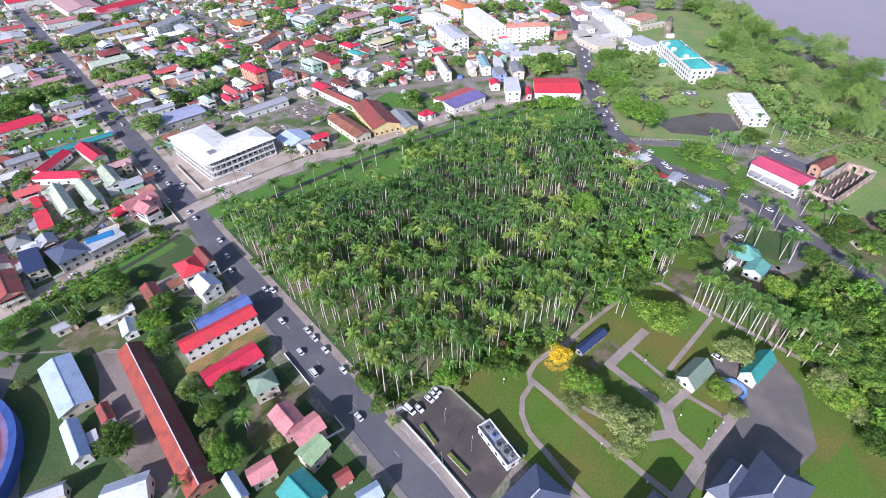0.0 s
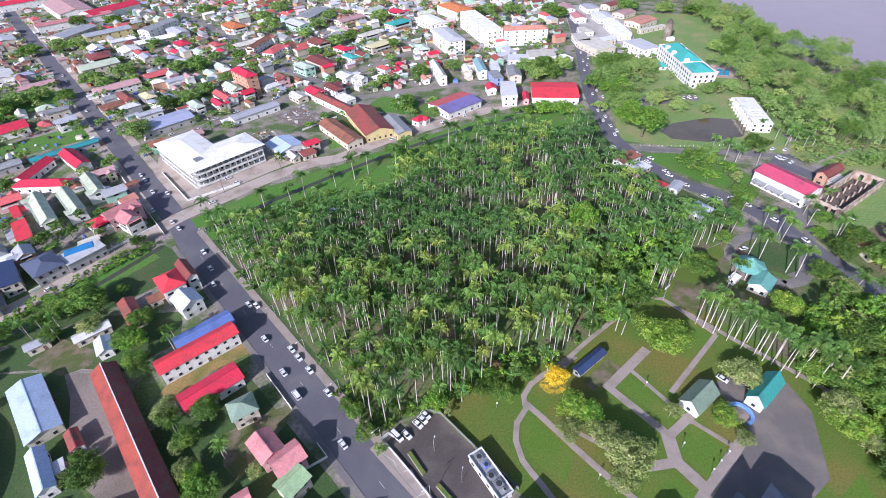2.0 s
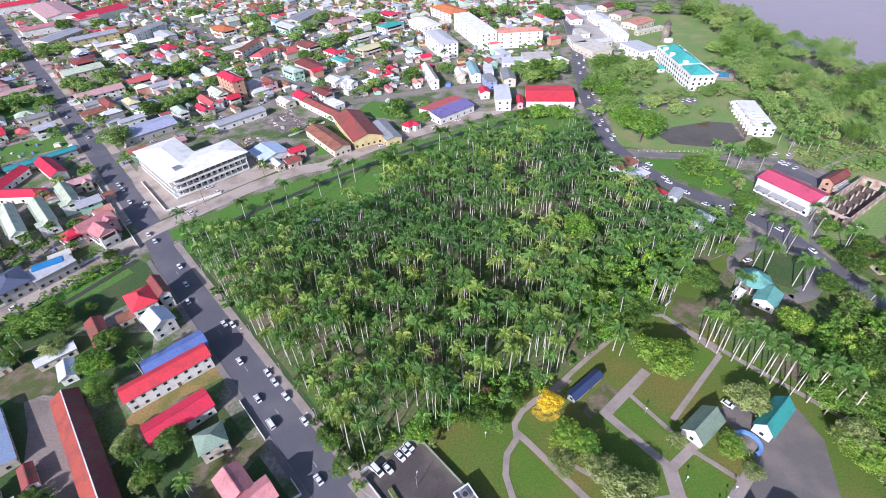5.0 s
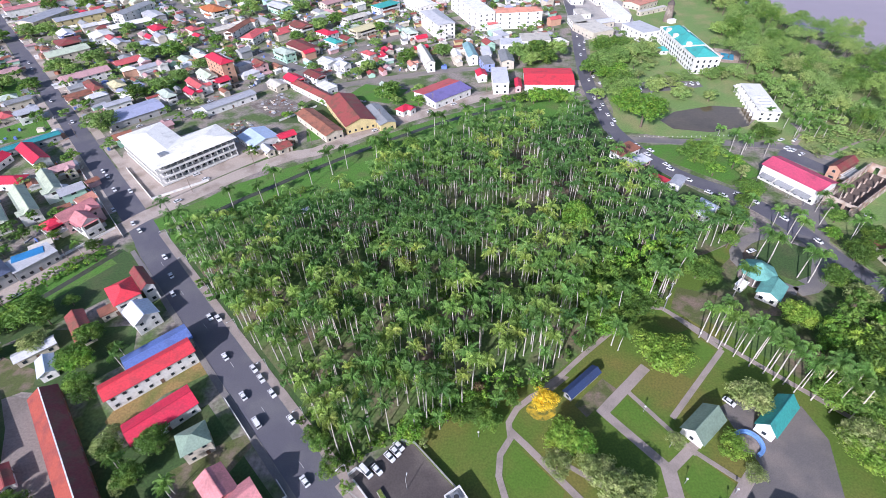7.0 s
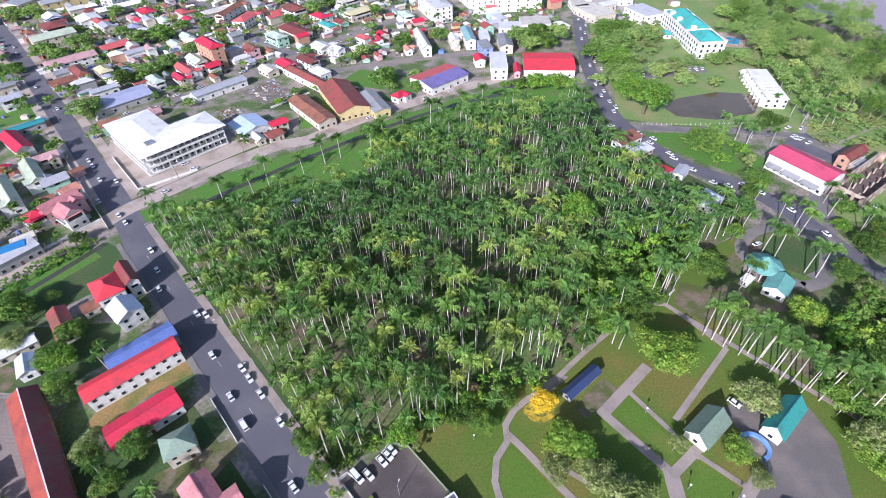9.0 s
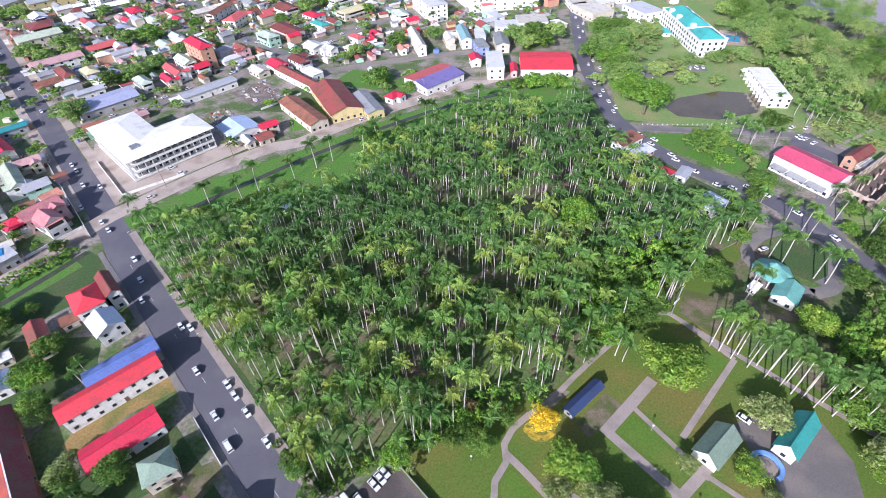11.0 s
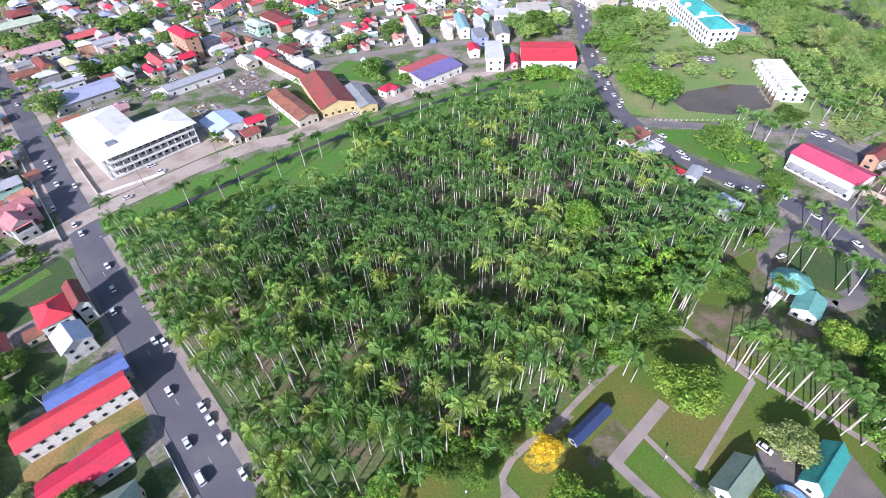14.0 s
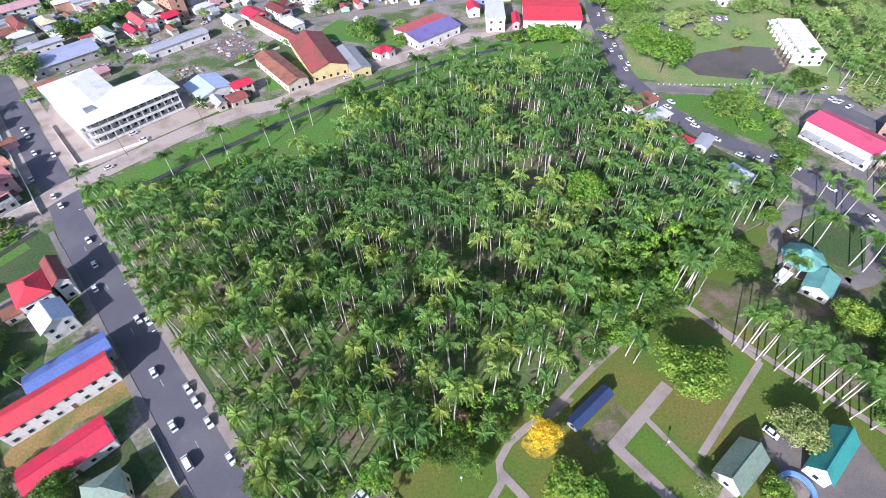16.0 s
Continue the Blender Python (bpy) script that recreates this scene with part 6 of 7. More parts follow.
woods("riverside_woods", [(222, 255), (228, 320), (212, 350), (206, 400), (232, 430), (246, 480), (250, 600), (256, 900), (275, 900), (281, 604), (284, 490), (295, 441), (314, 419), (312, 367), (294, 317), (290, 250), (262, 238)], 10.0, 7, 21, [LEAF_WOODS_HAZY, LEAF_WOODS_HAZY, LEAF_BANK, LEAF_BANK, LEAF_OLIVE, LEAF_MID], "dense light green woods on the river bank", 3, (64, 34, .036), wide=1.35)
woods("park_woods", [(118, 96), (128, 78), (122, 30), (140, 20), (165, 40), (164, 110), (150, 132), (136, 128)], 7.5, 8, 13, [LEAF_MID, LEAF_BRIGHT, LEAF_OLIVE, LEAF_LIME, LEAF_LIME], "dense mixed trees at the edge of the park", 4)
PLACED.append((132, 330, 14))
woods("roadside_trees", [(107, 298), (109, 340), (114, 380), (119, 404), (132, 404), (127, 372), (119, 336), (116, 300)], 9.5, 9, 14, [LEAF_BRIGHT, LEAF_BANK, LEAF_MID], "round green trees along the river road", 12, (60, 36, .05), wide=1.15)
woods("hotel_garden_trees", [(126, 298), (132, 350), (136, 404), (128, 440), (150, 446), (164, 430), (166, 352), (172, 344), (192, 344), (204, 362), (206, 330), (176, 306), (150, 308)], 7.0, 3, 7.5, [LEAF_WOODS_HAZY, LEAF_BANK, LEAF_OLIVE], "shrubs and small trees in the hotel garden", 19, (26, 30, .075), gaps=-.08)
PLACED.append((185, 196, 16)), PLACED.append((207, 211, 16))
woods("roadside_trees", [(176, 150), (180, 132), (236, 130), (262, 180), (262, 236), (240, 224), (222, 190), (200, 170)], 9.5, 7, 11, [LEAF_MID, LEAF_WOODS_HAZY, LEAF_OLIVE, LEAF_LIME, LEAF_BRIGHT], "trees around the old fort buildings", 13)
woods("roadside_trees", [(128, 116), (150, 124), (162, 118), (152, 102), (134, 106)], 7.5, 7, 11, [LEAF_MID, LEAF_MID, LEAF_OLIVE], "dense trees between park and river road", 14, (40, 34, .055))
woods("roadside_trees", [(128, 226), (138, 212), (152, 214), (148, 236), (136, 238)], 9, 5, 9, [LEAF_BRIGHT, LEAF_OLIVE, LEAF_LIME], "trees on the plot beside the river road", 15)
woods("garden_bushes", [(196, 240), (200, 262), (232, 262), (250, 250), (246, 232), (222, 236)], 7.0, 1.6, 3.2, [LEAF_OLIVE, LEAF_WOODS_HAZY], "pale olive bushes on the garden lawn", 20, (14, 18, .12))
woods("lodge_trees", [(204, 262), (208, 330), (214, 348), (226, 320), (222, 256)], 7.5, 6, 10, [LEAF_BANK, LEAF_WOODS_HAZY], "light green palms and trees behind the lodge", 16)
woods("grove_edge_trees", [(50, 128), (62, 126), (84, 141), (97, 160), (90, 172), (70, 160), (56, 146)], 6.5, 12, 16.5, [LEAF_BRIGHT, LEAF_BRIGHT, LEAF_MID], "tall broadleaf trees at the corner of the palm grove", 17)
woods("understory", [(-128, 183), (-104, 152), (-76, 120), (-47, 92), (-14, 84), (33, 105), (84, 142), (100, 175), (76, 290), (22, 276), (-12, 248), (-62, 198), (-95, 181)], 5.5, 2.2, 4.2, [LEAF_MID, FROND_DEEP], "low green undergrowth between the palm trunks", 18, (9, 16, .17), .02)
woods("grove_edge_shrubs", [(-16, 84), (-4, 92), (12, 100), (24, 104), (33, 104), (28, 98), (12, 93), (-6, 84), (-14, 80)], 3.6, 3, 5.5, [LEAF_MID, LEAF_BRIGHT], "dark shrubs along the foot of the palm grove", 6, (12, 18, .14))
woods("roadside_shrubs", [(-46, 87), (-31, 72), (-18, 79), (-22, 83), (-32, 79), (-42, 89)], 3.2, 2.5, 4.5, [LEAF_MID, LEAF_BRIGHT], "low bushes between the palms and the footway", 8, (12, 18, .14))
woods("creek_shrubs", [(-128, 185), (-110, 189), (-96, 194), (-70, 215), (-68, 219), (-98, 202), (-112, 195), (-128, 190)], 3.2, 2, 4, [LEAF_MID, LEAF_BRIGHT], "low bushes along the creek", 9, (12, 18, .14))
woods("creek_shrubs", [(-150, 172), (-158, 176), (-178, 146), (-192, 122), (-188, 118), (-170, 142)], 3.2, 2, 4, [LEAF_MID, LEAF_BRIGHT], "low bushes along the creek", 10, (12, 18, .14))


def yard_trees():
    """Garden trees and bushes between the far houses, joined."""
    rng = random.Random(31)
    kinds = [crown_data(90 + k, 16, 20, .115, .85) for k in range(4)]
    mats = [LEAF_MID, LEAF_OLIVE, LEAF_BANK]
    V, F, S, base, spots = [], [], [], 0, []
    TV, TF = [], []
    for _ in range(9000):
        x, y = rng.uniform(-700, 110), rng.uniform(130, 820)
        if not (inside(x, y, TOWN) or inside(x, y, TOWN_B)) or road_gap(x, y) < 7 or any((x - a) ** 2 + (y - b) ** 2 < (r * .7 + 1) ** 2 for a, b, r in PLACED) or any((x - a) ** 2 + (y - b) ** 2 < (r + 2) ** 2 for a, b, r in TREES) or any((x - a) ** 2 + (y - b) ** 2 < 26 for a, b in spots):
            continue
        spots.append((x, y))
        h, r = rng.uniform(4, 9), rng.uniform(2.2, 5.4)
        v, f = rng.choice(kinds)
        V.append(np.array(v) * (r, r, h * .45) + (x, y, h * .58))
        F += [[i + base for i in q] for q in f]
        S += [rng.choice((0, 0, 1, 2))] * len(f)
        base += len(v)
        n = len(TV)
        TV += [(x + dx, y + dy, z) for z, w in ((-.1, .25), (h * .5, .15)) for dx, dy in ((w, 0), (0, w), (-w, 0), (0, -w))]
        TF += [(n + i, n + (i + 1) % 4, n + 4 + (i + 1) % 4, n + 4 + i) for i in range(4)]
        if len(spots) >= 700:
            break
    e = empty("yard_trees", -250, 400)
    off = np.array((-250, 400, 0))
    tagged(mesh_ob("crown_mass", (np.concatenate(V) - off).tolist(), F, mats, e, slots=S), kind="stuff")
    tagged(mesh_ob("trunk_mass", (np.array(TV) - off).tolist(), TF, BARK, e), kind="stuff")
    tagged(e, "small garden trees and bushes between the town houses", "trees", kind="stuff")


yard_trees()


def yard_clutter():
    """Tanks, planks, drums and stacked sheets in the yards of the town, joined."""
    rng = random.Random(57)
    mats = [roof_mat("zinc"), roof_mat("rust"), WHITE, wall_mat("cream"), SHADE, roof_mat("blueroof"), roof_mat("greyroof")]
    V, F, S = [], [], []
    plots = ([(-132, 322), (-112, 302), (-92, 312), (-100, 334), (-118, 340)], [(-84, 316), (-66, 306), (-56, 322), (-72, 334)], [(-126, 268), (-118, 282), (-130, 300), (-142, 292)])
    n = 0
    for _ in range(16000):
        dense = n < 260
        if dense:
            p = plots[n % 3]
            cx, cy = (sum(q[i] for q in p) / len(p) for i in (0, 1))
            x, y = cx + rng.uniform(-18, 18), cy + rng.uniform(-18, 18)
            if not inside(x, y, p):
                continue
        else:
            x, y = rng.uniform(-560, 100), rng.uniform(150, 640)
            if not (inside(x, y, TOWN) or inside(x, y, TOWN_B)) or road_gap(x, y) < 6.5:
                continue
        if any((x - a) ** 2 + (y - b) ** 2 < (r * .72 + .8) ** 2 for a, b, r in PLACED):
            continue
        kind = rng.random()
        L, W, H = (rng.uniform(2, 4.5), rng.uniform(.3, .9), rng.uniform(.15, .5)) if kind < .35 else (rng.uniform(1, 2.2), rng.uniform(.8, 1.6), rng.uniform(.8, 1.9)) if kind < .8 else (rng.uniform(3, 5), rng.uniform(2.2, 3.2), rng.uniform(1.8, 2.4))
        if dense:
            L, W, H = L * .6, W * .5, H * .3
        a = rng.uniform(0, 3.14)
        c, s = math.cos(a) / 2, math.sin(a) / 2
        b = len(V)
        top = rng.uniform(.8, 1.0)
        V += [(x + (u * L * c - v * W * s) * k, y + (u * L * s + v * W * c) * k, z) for z, k in ((-.1, 1), (H, top)) for u, v in ((-1, -1), (1, -1), (1, 1), (-1, 1))]
        F += [[b + i for i in q] for q in ((4, 5, 6, 7), (0, 1, 5, 4), (1, 2, 6, 5), (2, 3, 7, 6), (3, 0, 4, 7))]
        S += [rng.choice((0, 1, 3, 6, 6, 1)) if dense else rng.randrange(len(mats))] * 5
        n += 1
        if n >= 1500:
            break
    e = empty("yard_clutter", -200, 400)
    tagged(mesh_ob("clutter_mass", (np.array(V) - (-200, 400, 0)).tolist(), F, mats, e, slots=S), kind="stuff")
    tagged(e, "scattered tanks, planks, sheets and boxes in the yards", "clutter", kind="stuff")


yard_clutter()


# ---- cars ----
def car_model(name, colour, van=False):
    e = empty(name, 0, 0)
    L, W, H = (4.7, 1.75, 1.85) if van else (3.9, 1.6, 1.38)
    paint = material("car_paint_" + name, colour, .25, (.96, 1.03), 3, .5, [c * .9 for c in colour])
    prof = [(-L / 2, .35), (L / 2, .35), (L / 2, .68), (L / 2 - .25, .8), (L * .25, .92), (-L / 2 + .2, .95), (-L / 2, .75)] if not van else [(-L / 2, .35), (L / 2, .35), (L / 2, .8), (L / 2 - .5, 1.1), (L / 2 - .6, 1.15), (-L / 2, 1.15)]
    bm = bmesh.new()
    a = [bm.verts.new((x, -W / 2, z)) for x, z in prof]
    b = [bm.verts.new((x, W / 2, z)) for x, z in prof]
    bm.faces.new(a[::-1]), bm.faces.new(b)
    for i in range(len(prof)):
        j = (i + 1) % len(prof)
        bm.faces.new((a[i], a[j], b[j], b[i]))
    bmesh.ops.bevel(bm, geom=bm.edges[:], offset=.06, segments=2, affect="EDGES")
    bmesh.ops.recalc_face_normals(bm, faces=bm.faces)
    part("body", bm, paint, e)
    z0 = 1.13 if van else .9
    x0, x1, x2, x3 = (-L / 2 + .03, -L / 2 + .1, L * .2, L * .36) if van else (-L * .42, -L * .26, L * .1, L * .26)
    bm = bmesh.new()
    lo = [bm.verts.new((x, s * (W / 2 - .06), z0)) for s in (-1, 1) for x in (x0, x3)]
    hi = [bm.verts.new((x, s * (W / 2 - .2), H - .05)) for s in (-1, 1) for x in (x1, x2)]
    for q in ((lo[0], lo[1], hi[1], hi[0]), (lo[3], lo[2], hi[2], hi[3]), (lo[1], lo[3], hi[3], hi[1]), (lo[2], lo[0], hi[0], hi[2])):
        bm.faces.new(q)
    part("glasshouse", bm, GLASS, e, "dark tinted car windows")
    bm = bmesh.new()
    box(bm, x1 - .04, -W / 2 + .18, H - .06, x2 + .04, W / 2 - .18, H)
    bmesh.ops.bevel(bm, geom=bm.edges[:], offset=.03, segments=1, affect="EDGES")
    part("roof", bm, paint, e)
    wm = bmesh.new()
    bmesh.ops.create_cone(wm, cap_ends=True, segments=12, radius1=.31, radius2=.31, depth=.2, matrix=Matrix.Rotation(radians(90), 4, "X"))
    me = bpy.data.meshes.new("wheel")
    wm.to_mesh(me), wm.free()
    me.materials.append(material("tyre_rubber", (.03, .03, .03), .9))
    for x in (-L * .31, L * .31):
        for s in (-1, 1):
            add_piece("wheel", me, e, pose(x, s * (W / 2 - .08), .31))
    return e


CARS = {"white": (.78, .78, .80), "silver": (.50, .53, .58), "black": (.035, .035, .045), "blue": (.10, .16, .35), "red": (.45, .03, .04), "teal": (.05, .30, .30)}
CAR_MADE = {}


def car(colour, x, y, ang, where, van=False, z=.075):
    key = (colour, van)
    m = pose(x, y, z, 0, 0, ang)
    if key in CAR_MADE:
        c = copy_thing(CAR_MADE[key], m)
    else:
        c = CAR_MADE[key] = car_model("van" if van else "car", CARS[colour], van)
        c.matrix_basis = m
    return tagged(c, f"{colour} {'van' if van else 'car'} {where}", "van" if van else "car", "cars " + where)


ROAD_ANG = math.degrees(math.atan2(U.y, U.x))
for s, n, col, van in ((-124.2, 23.2, "white", 0), (-118.7, 23.2, "white", 0), (-110.8, 23.3, "white", 0), (-116.5, 15.8, "white", 0), (-104.6, 14.7, "white", 1), (-98, 23.3, "black", 0), 
                       (-78.2, 16.7, "white", 0), (-155.2, 23.6, "teal", 0), (-158, 21.4, "silver", 0), (-181, 15.3, "silver", 0), (-206.6, 20.7, "white", 0), (-234.7, 18.5, "white", 0), (-192.5, 18.6, "silver", 0), (-281.4, 19.7, "blue", 0),
                       (-273.7, 25.5, "silver", 0), (-298.6, 20.7, "white", 0), (-306.3, 20.4, "white", 0), (-262, 14.2, "silver", 0), (-390, 22.4, "white", 0), (-527, 21.4, "white", 0), (-545, 22, "silver", 0), (-440, 19, "red", 0), (-136, 18, "black", 0)):
    p = on_road(s, n)
    car(col, *p, ROAD_ANG if n > 19 else ROAD_ANG + 180, "on the main road", bool(van))
for s, n, col, van in ((-67.4, 38.6, "white", 0), (-67.6, 40.8, "black", 0), (-68.2, 42.6, "white", 0), (-66.9, 33.6, "silver", 0), (-68.6, 31, "white", 1)):
    p = on_road(s, n)
    car(col, *p, ROAD_ANG + 4, "in the parking lot", bool(van), .105)
for x, y, a, col in ((98.1, 279, 92, "white"), (92.5, 262, 10, "white"), (114.6, 231.9, -55, "silver"), (108, 243, -55, "white"), (98.6, 306, 92, "white"), (98.5, 291.6, 95, "white"), (98, 322, 92, "silver"), (126.2, 205.9, -45, "white"), (115.2, 227.4, -45, "silver"),
                     (104.8, 340, 88, "blue"), (103, 352, 88, "white"), (105.5, 362, 88, "red"), (101, 371, 88, "white"), (106, 384, 86, "silver"), (103, 396, 85, "white"), (108, 408, 84, "white"), (112, 425, 84, "black"), (109, 440, 84, "white"), (115, 455, 84, "silver"),
                     (100.5, 284, -85, "white"), (95.5, 300, 92, "silver"), (95.8, 316, 92, "black"), (99.5, 330, 88, "white"), (98.6, 346, 85, "white"), (109.5, 376, 84, "white"), (106.5, 418, 84, "silver"), (111, 247, -55, "white"), (105, 253, -60, "black"), (120.5, 217, -45, "white"), (132, 203, -45, "white"), (144, 197, -50, "silver"), (139, 203.5, -45, "white"), (151, 184, -62, "silver"), (157, 168, -70, "black"), (163.5, 130, -70, "blue"), (159.5, 128.5, -70, "silver")):
    car(col, x, y, a, "on the river road", z=.1)
for x, y, a, col in ((184.4, 244, 40, "silver"), (185.5, 255, 30, "white"), (192.4, 254, 35, "white"), (188.3, 184.4, -40, "white"), (126.6, 162.7, 20, "white"), (130.9, 336.6, 60, "white"), (129.4, 326.3, 60, "silver"),
                     (138.1, 336, 60, "white"), (134.7, 322.6, 60, "white"), (161.7, 334.1, 60, "blue"), (166, 336, 60, "white"), (126, 328, 60, "black"), (87.5, 92.5, -50, "silver")):
    car(col, x, y, a, "parked beside the trees", z=.06)
for x, y, a, col in ((-44.7, 267.6 + 12, 37, "white"), (-36.5, 286, 34, "white"), (-12, 303, 33, "white"), (3.5, 313, 32, "silver"), (-151, 191.2, 130, "black"), (-136.7, 209, 45, "black"), (-176, 144, 55, "white"), (-184, 142, 55, "silver"), (-137, 234, 40, "white"), (-130, 229, 40, "silver")):
    car(col, x, y, a, "along the cross street", z=.09)

for k in range(26):
    t = .03 + .94 * k / 25
    a, c = (Vector((-205, 281)), Vector((-60, 436))) if k % 2 else (Vector((-118, 388)), Vector((-330, 618)))
    d = (c - a).normalized()
    q = a + (c - a) * t + Vector((-d.y, d.x)) * (3.6 if k % 3 else -3.6)
    car(("white", "silver", "white", "blue", "white", "red", "black")[k % 7], q.x, q.y, math.degrees(math.atan2(d.y, d.x)) + (180 if k % 4 == 0 else 0), "in the town streets", z=.06)


# ---- smaller things ----
def wall_line(name, pts, h, t, mat, label, category="wall", z=.02):
    """A garden wall or fence along a line."""
    bm = bmesh.new()
    for (x0, y0), (x1, y1) in zip(pts, pts[1:]):
        d = (Vector((x1, y1)) - Vector((x0, y0))).normalized()
        s = Vector((-d.y, d.x)) * t / 2
        v = [bm.verts.new((x + sx * s.x, y + sx * s.y, zz)) for zz in (z - .2, z + h) for x, y, sx in ((x0, y0, -1), (x1, y1, -1), (x1, y1, 1), (x0, y0, 1))]
        for q in ((3, 2, 1, 0), (4, 5, 6, 7), (0, 1, 5, 4), (1, 2, 6, 5), (2, 3, 7, 6), (3, 0, 4, 7)):
            bm.faces.new([v[i] for i in q])
    return tagged(part(name, bm, mat), label, category, kind="structure")


# parking lot: low walls, planter beds, lamps
wall_line("lot_wall", [(-26.8, 69.2), (-17.4, 58.8), (-8, 47.6), (-2, 40.4)], .9, .35, WHITE, "low white wall of the parking lot")
wall_line("lot_wall", [(-28.6, 70.6), (-26.4, 72.6), (-24.5, 71.4)], 1.3, .3, WHITE, "low white wall of the parking lot")
wall_line("lot_fence", [(-14.5, 80.8), (-10, 80), (0.5, 68.6), (13.5, 55)], 1.6, .12, METAL, "wire fence between lot and lawn", "fence")
HEDGE = material("hedge_leaf", (.10, .17, .03), .9, (.5, 1.5), 5, .4, (.20, .20, .05), .5, bump=.8)
for a, b in (((-19.3, 66.3), (-14.3, 59.4)), ((-10.2, 56.3), (-4.3, 49.9))):
    wall_line("planter_kerb", [a, b], .2, 1.5, KERB, "concrete planter kerb in the parking lot", "kerb", z=.1)
    wall_line("hedge", [a, b], .75, 1.1, HEDGE, "clipped hedge in a planter bed", "hedge", z=.12)
zig = [(x + 2.6, y + 2.4) for x, y in ((-31, 64.2), (-26.5, 61.2), (-24.5, 57.6), (-21, 58.6), (-19, 55.3), (-15.6, 52.2), (-18.8, 50.4), (-15.4, 46.4))]
wall_line("paving_edge", zig, .12, .35, KERB, "pale zigzag edging in the footway", "kerb", z=.08)
strip("forecourt_footway", [(-30.5, 69), (-12.5, 51), (-2.5, 39)], 4.0, .145, PAVING, "pinkish paved forecourt beside the road", "pavement", curve=False)


def lamp_post(x, y, h, arm, ang, label):
    e = empty("lamp_post", x, y, .05, ang)
    bm = bmesh.new()
    tube(bm, [((0, 0, 0), .16), ((0, 0, .3), .09), ((0, 0, h), .06)], 7)
    part("pole", bm, METAL, e)
    bm = bmesh.new()
    box(bm, 0, -.05, h - .1, arm, .05, h)
    part("arm", bm, METAL, e)
    bm = bmesh.new()
    box(bm, arm - .1, -.16, h - .14, arm + .65, .16, h + .04)
    bmesh.ops.bevel(bm, geom=bm.edges[:], offset=.05, segments=1, affect="EDGES")
    part("lamp_head", bm, WHITE, e)
    return tagged(e, label, "lamp post", "lamp posts")


for x, y in ((-11.5, 66.9), (-3, 57.2)):
    lamp_post(x, y, 6, 1.2, 80, "grey lamp post in the parking lot")
for x, y in ((77.5, 65.1), (73.9, 62.3), (70.7, 59.7), (65.1, 67.9), (60.4, 89.8), (64.5, 78.3), (37.3, 58.1), (47.8, 46.3), (9, 82), (88, 118)):
    e = empty("garden_lamp", x, y, .05)
    bm = bmesh.new()
    tube(bm, [((0, 0, 0), .1), ((0, 0, 2.6), .06)], 6)
    part("pole", bm, METAL, e)
    bm = bmesh.new()
    bmesh.ops.create_icosphere(bm, subdivisions=2, radius=.32, matrix=Matrix.Translation((0, 0, 2.85)))
    part("globe", bm, WHITE, e)
    tagged(e, "white globe lamp beside the park path", "lamp", "park lamps")
for k in range(9):
    lamp_post(*on_road(-215 + k * 24, 26.6), 8, 2.2, ROAD_ANG - 90, "tall street lamp beside the main road")
for k, (x, y) in enumerate(((-193, 117), (-178, 139), (-163, 162), (-133, 218), (-108, 243), (-80, 263), (-42, 290), (-10, 311), (26, 332), (-185, 300), (-158, 326), (-122, 364), (-232, 282))):
    e = empty("utility_pole", x, y, 0, 50)
    bm = bmesh.new()
    tube(bm, [((0, 0, -.1), .17), ((0, 0, 9.5), .11)], 7)
    part("pole", bm, material("weathered_wood", (.24, .19, .15), .9), e)
    bm = bmesh.new()
    box(bm, -.08, -1.1, 8.7, .08, 1.1, 8.86)
    part("crossarm", bm, material("weathered_wood", (.24, .19, .15), .9), e)
    for y2 in (-.95, 0, .95):
        bm = bmesh.new()
        tube(bm, [((0, y2, 8.86), .06), ((0, y2, 9.08), .04)], 6)
        part("insulator", bm, WHITE, e)
    tagged(e, "weathered wooden utility pole with a crossarm", "utility pole", "utility poles")

# plant on the flat roof beside the lot
for k, (dx, dy, w, l, h) in enumerate(((-5.5, 0, 2, 2.4, 1.2), (-2.5, .4, 1.6, 1.8, .9), (1, -.4, 2.2, 2, 1.0), (4.2, 0, 2.4, 2.2, 1.3), (6.2, .6, 1, 1.2, .8))):
    e = empty("roof_unit", 5.3 + dx * .55 + dy * .8, 58.3 - dx * .83 + dy * .5, 3.18, 123)
    bm = bmesh.new()
    box(bm, -l / 2, -w / 2, 0, l / 2, w / 2, h)
    bmesh.ops.bevel(bm, geom=bm.edges[:], offset=.05, segments=1, affect="EDGES")
    part("casing", bm, METAL if k != 1 else roof_mat("blueroof"), e)
    bm = bmesh.new()
    tube(bm, [((0, 0, h), w * .36), ((0, 0, h + .12), w * .36)], 12)
    part("fan_grille", bm, material("dark_grille", (.05, .05, .05), .6), e)
    tagged(e, "grey cooling unit on the flat roof", "roof unit", "cooling units")

# blue curved slide ring beside the chapel
e = empty("curved_bench", 87.3, 79, .1)
bm = bmesh.new()
n, segs = 4.2, []
for k in range(19):
    a = radians(-70 + k * 12.5)
    segs.append([bm.verts.new((r * math.cos(a), r * math.sin(a), z)) for r, z in ((3.2, 0), (4.3, 0), (4.3, .9), (3.2, .9))])
for p, q in zip(segs, segs[1:]):
    for i in range(4):
        bm.faces.new((p[i], p[(i + 1) % 4], q[(i + 1) % 4], q[i]))
bm.faces.new(segs[0]), bm.faces.new(segs[-1][::-1])
bmesh.ops.recalc_face_normals(bm, faces=bm.faces)
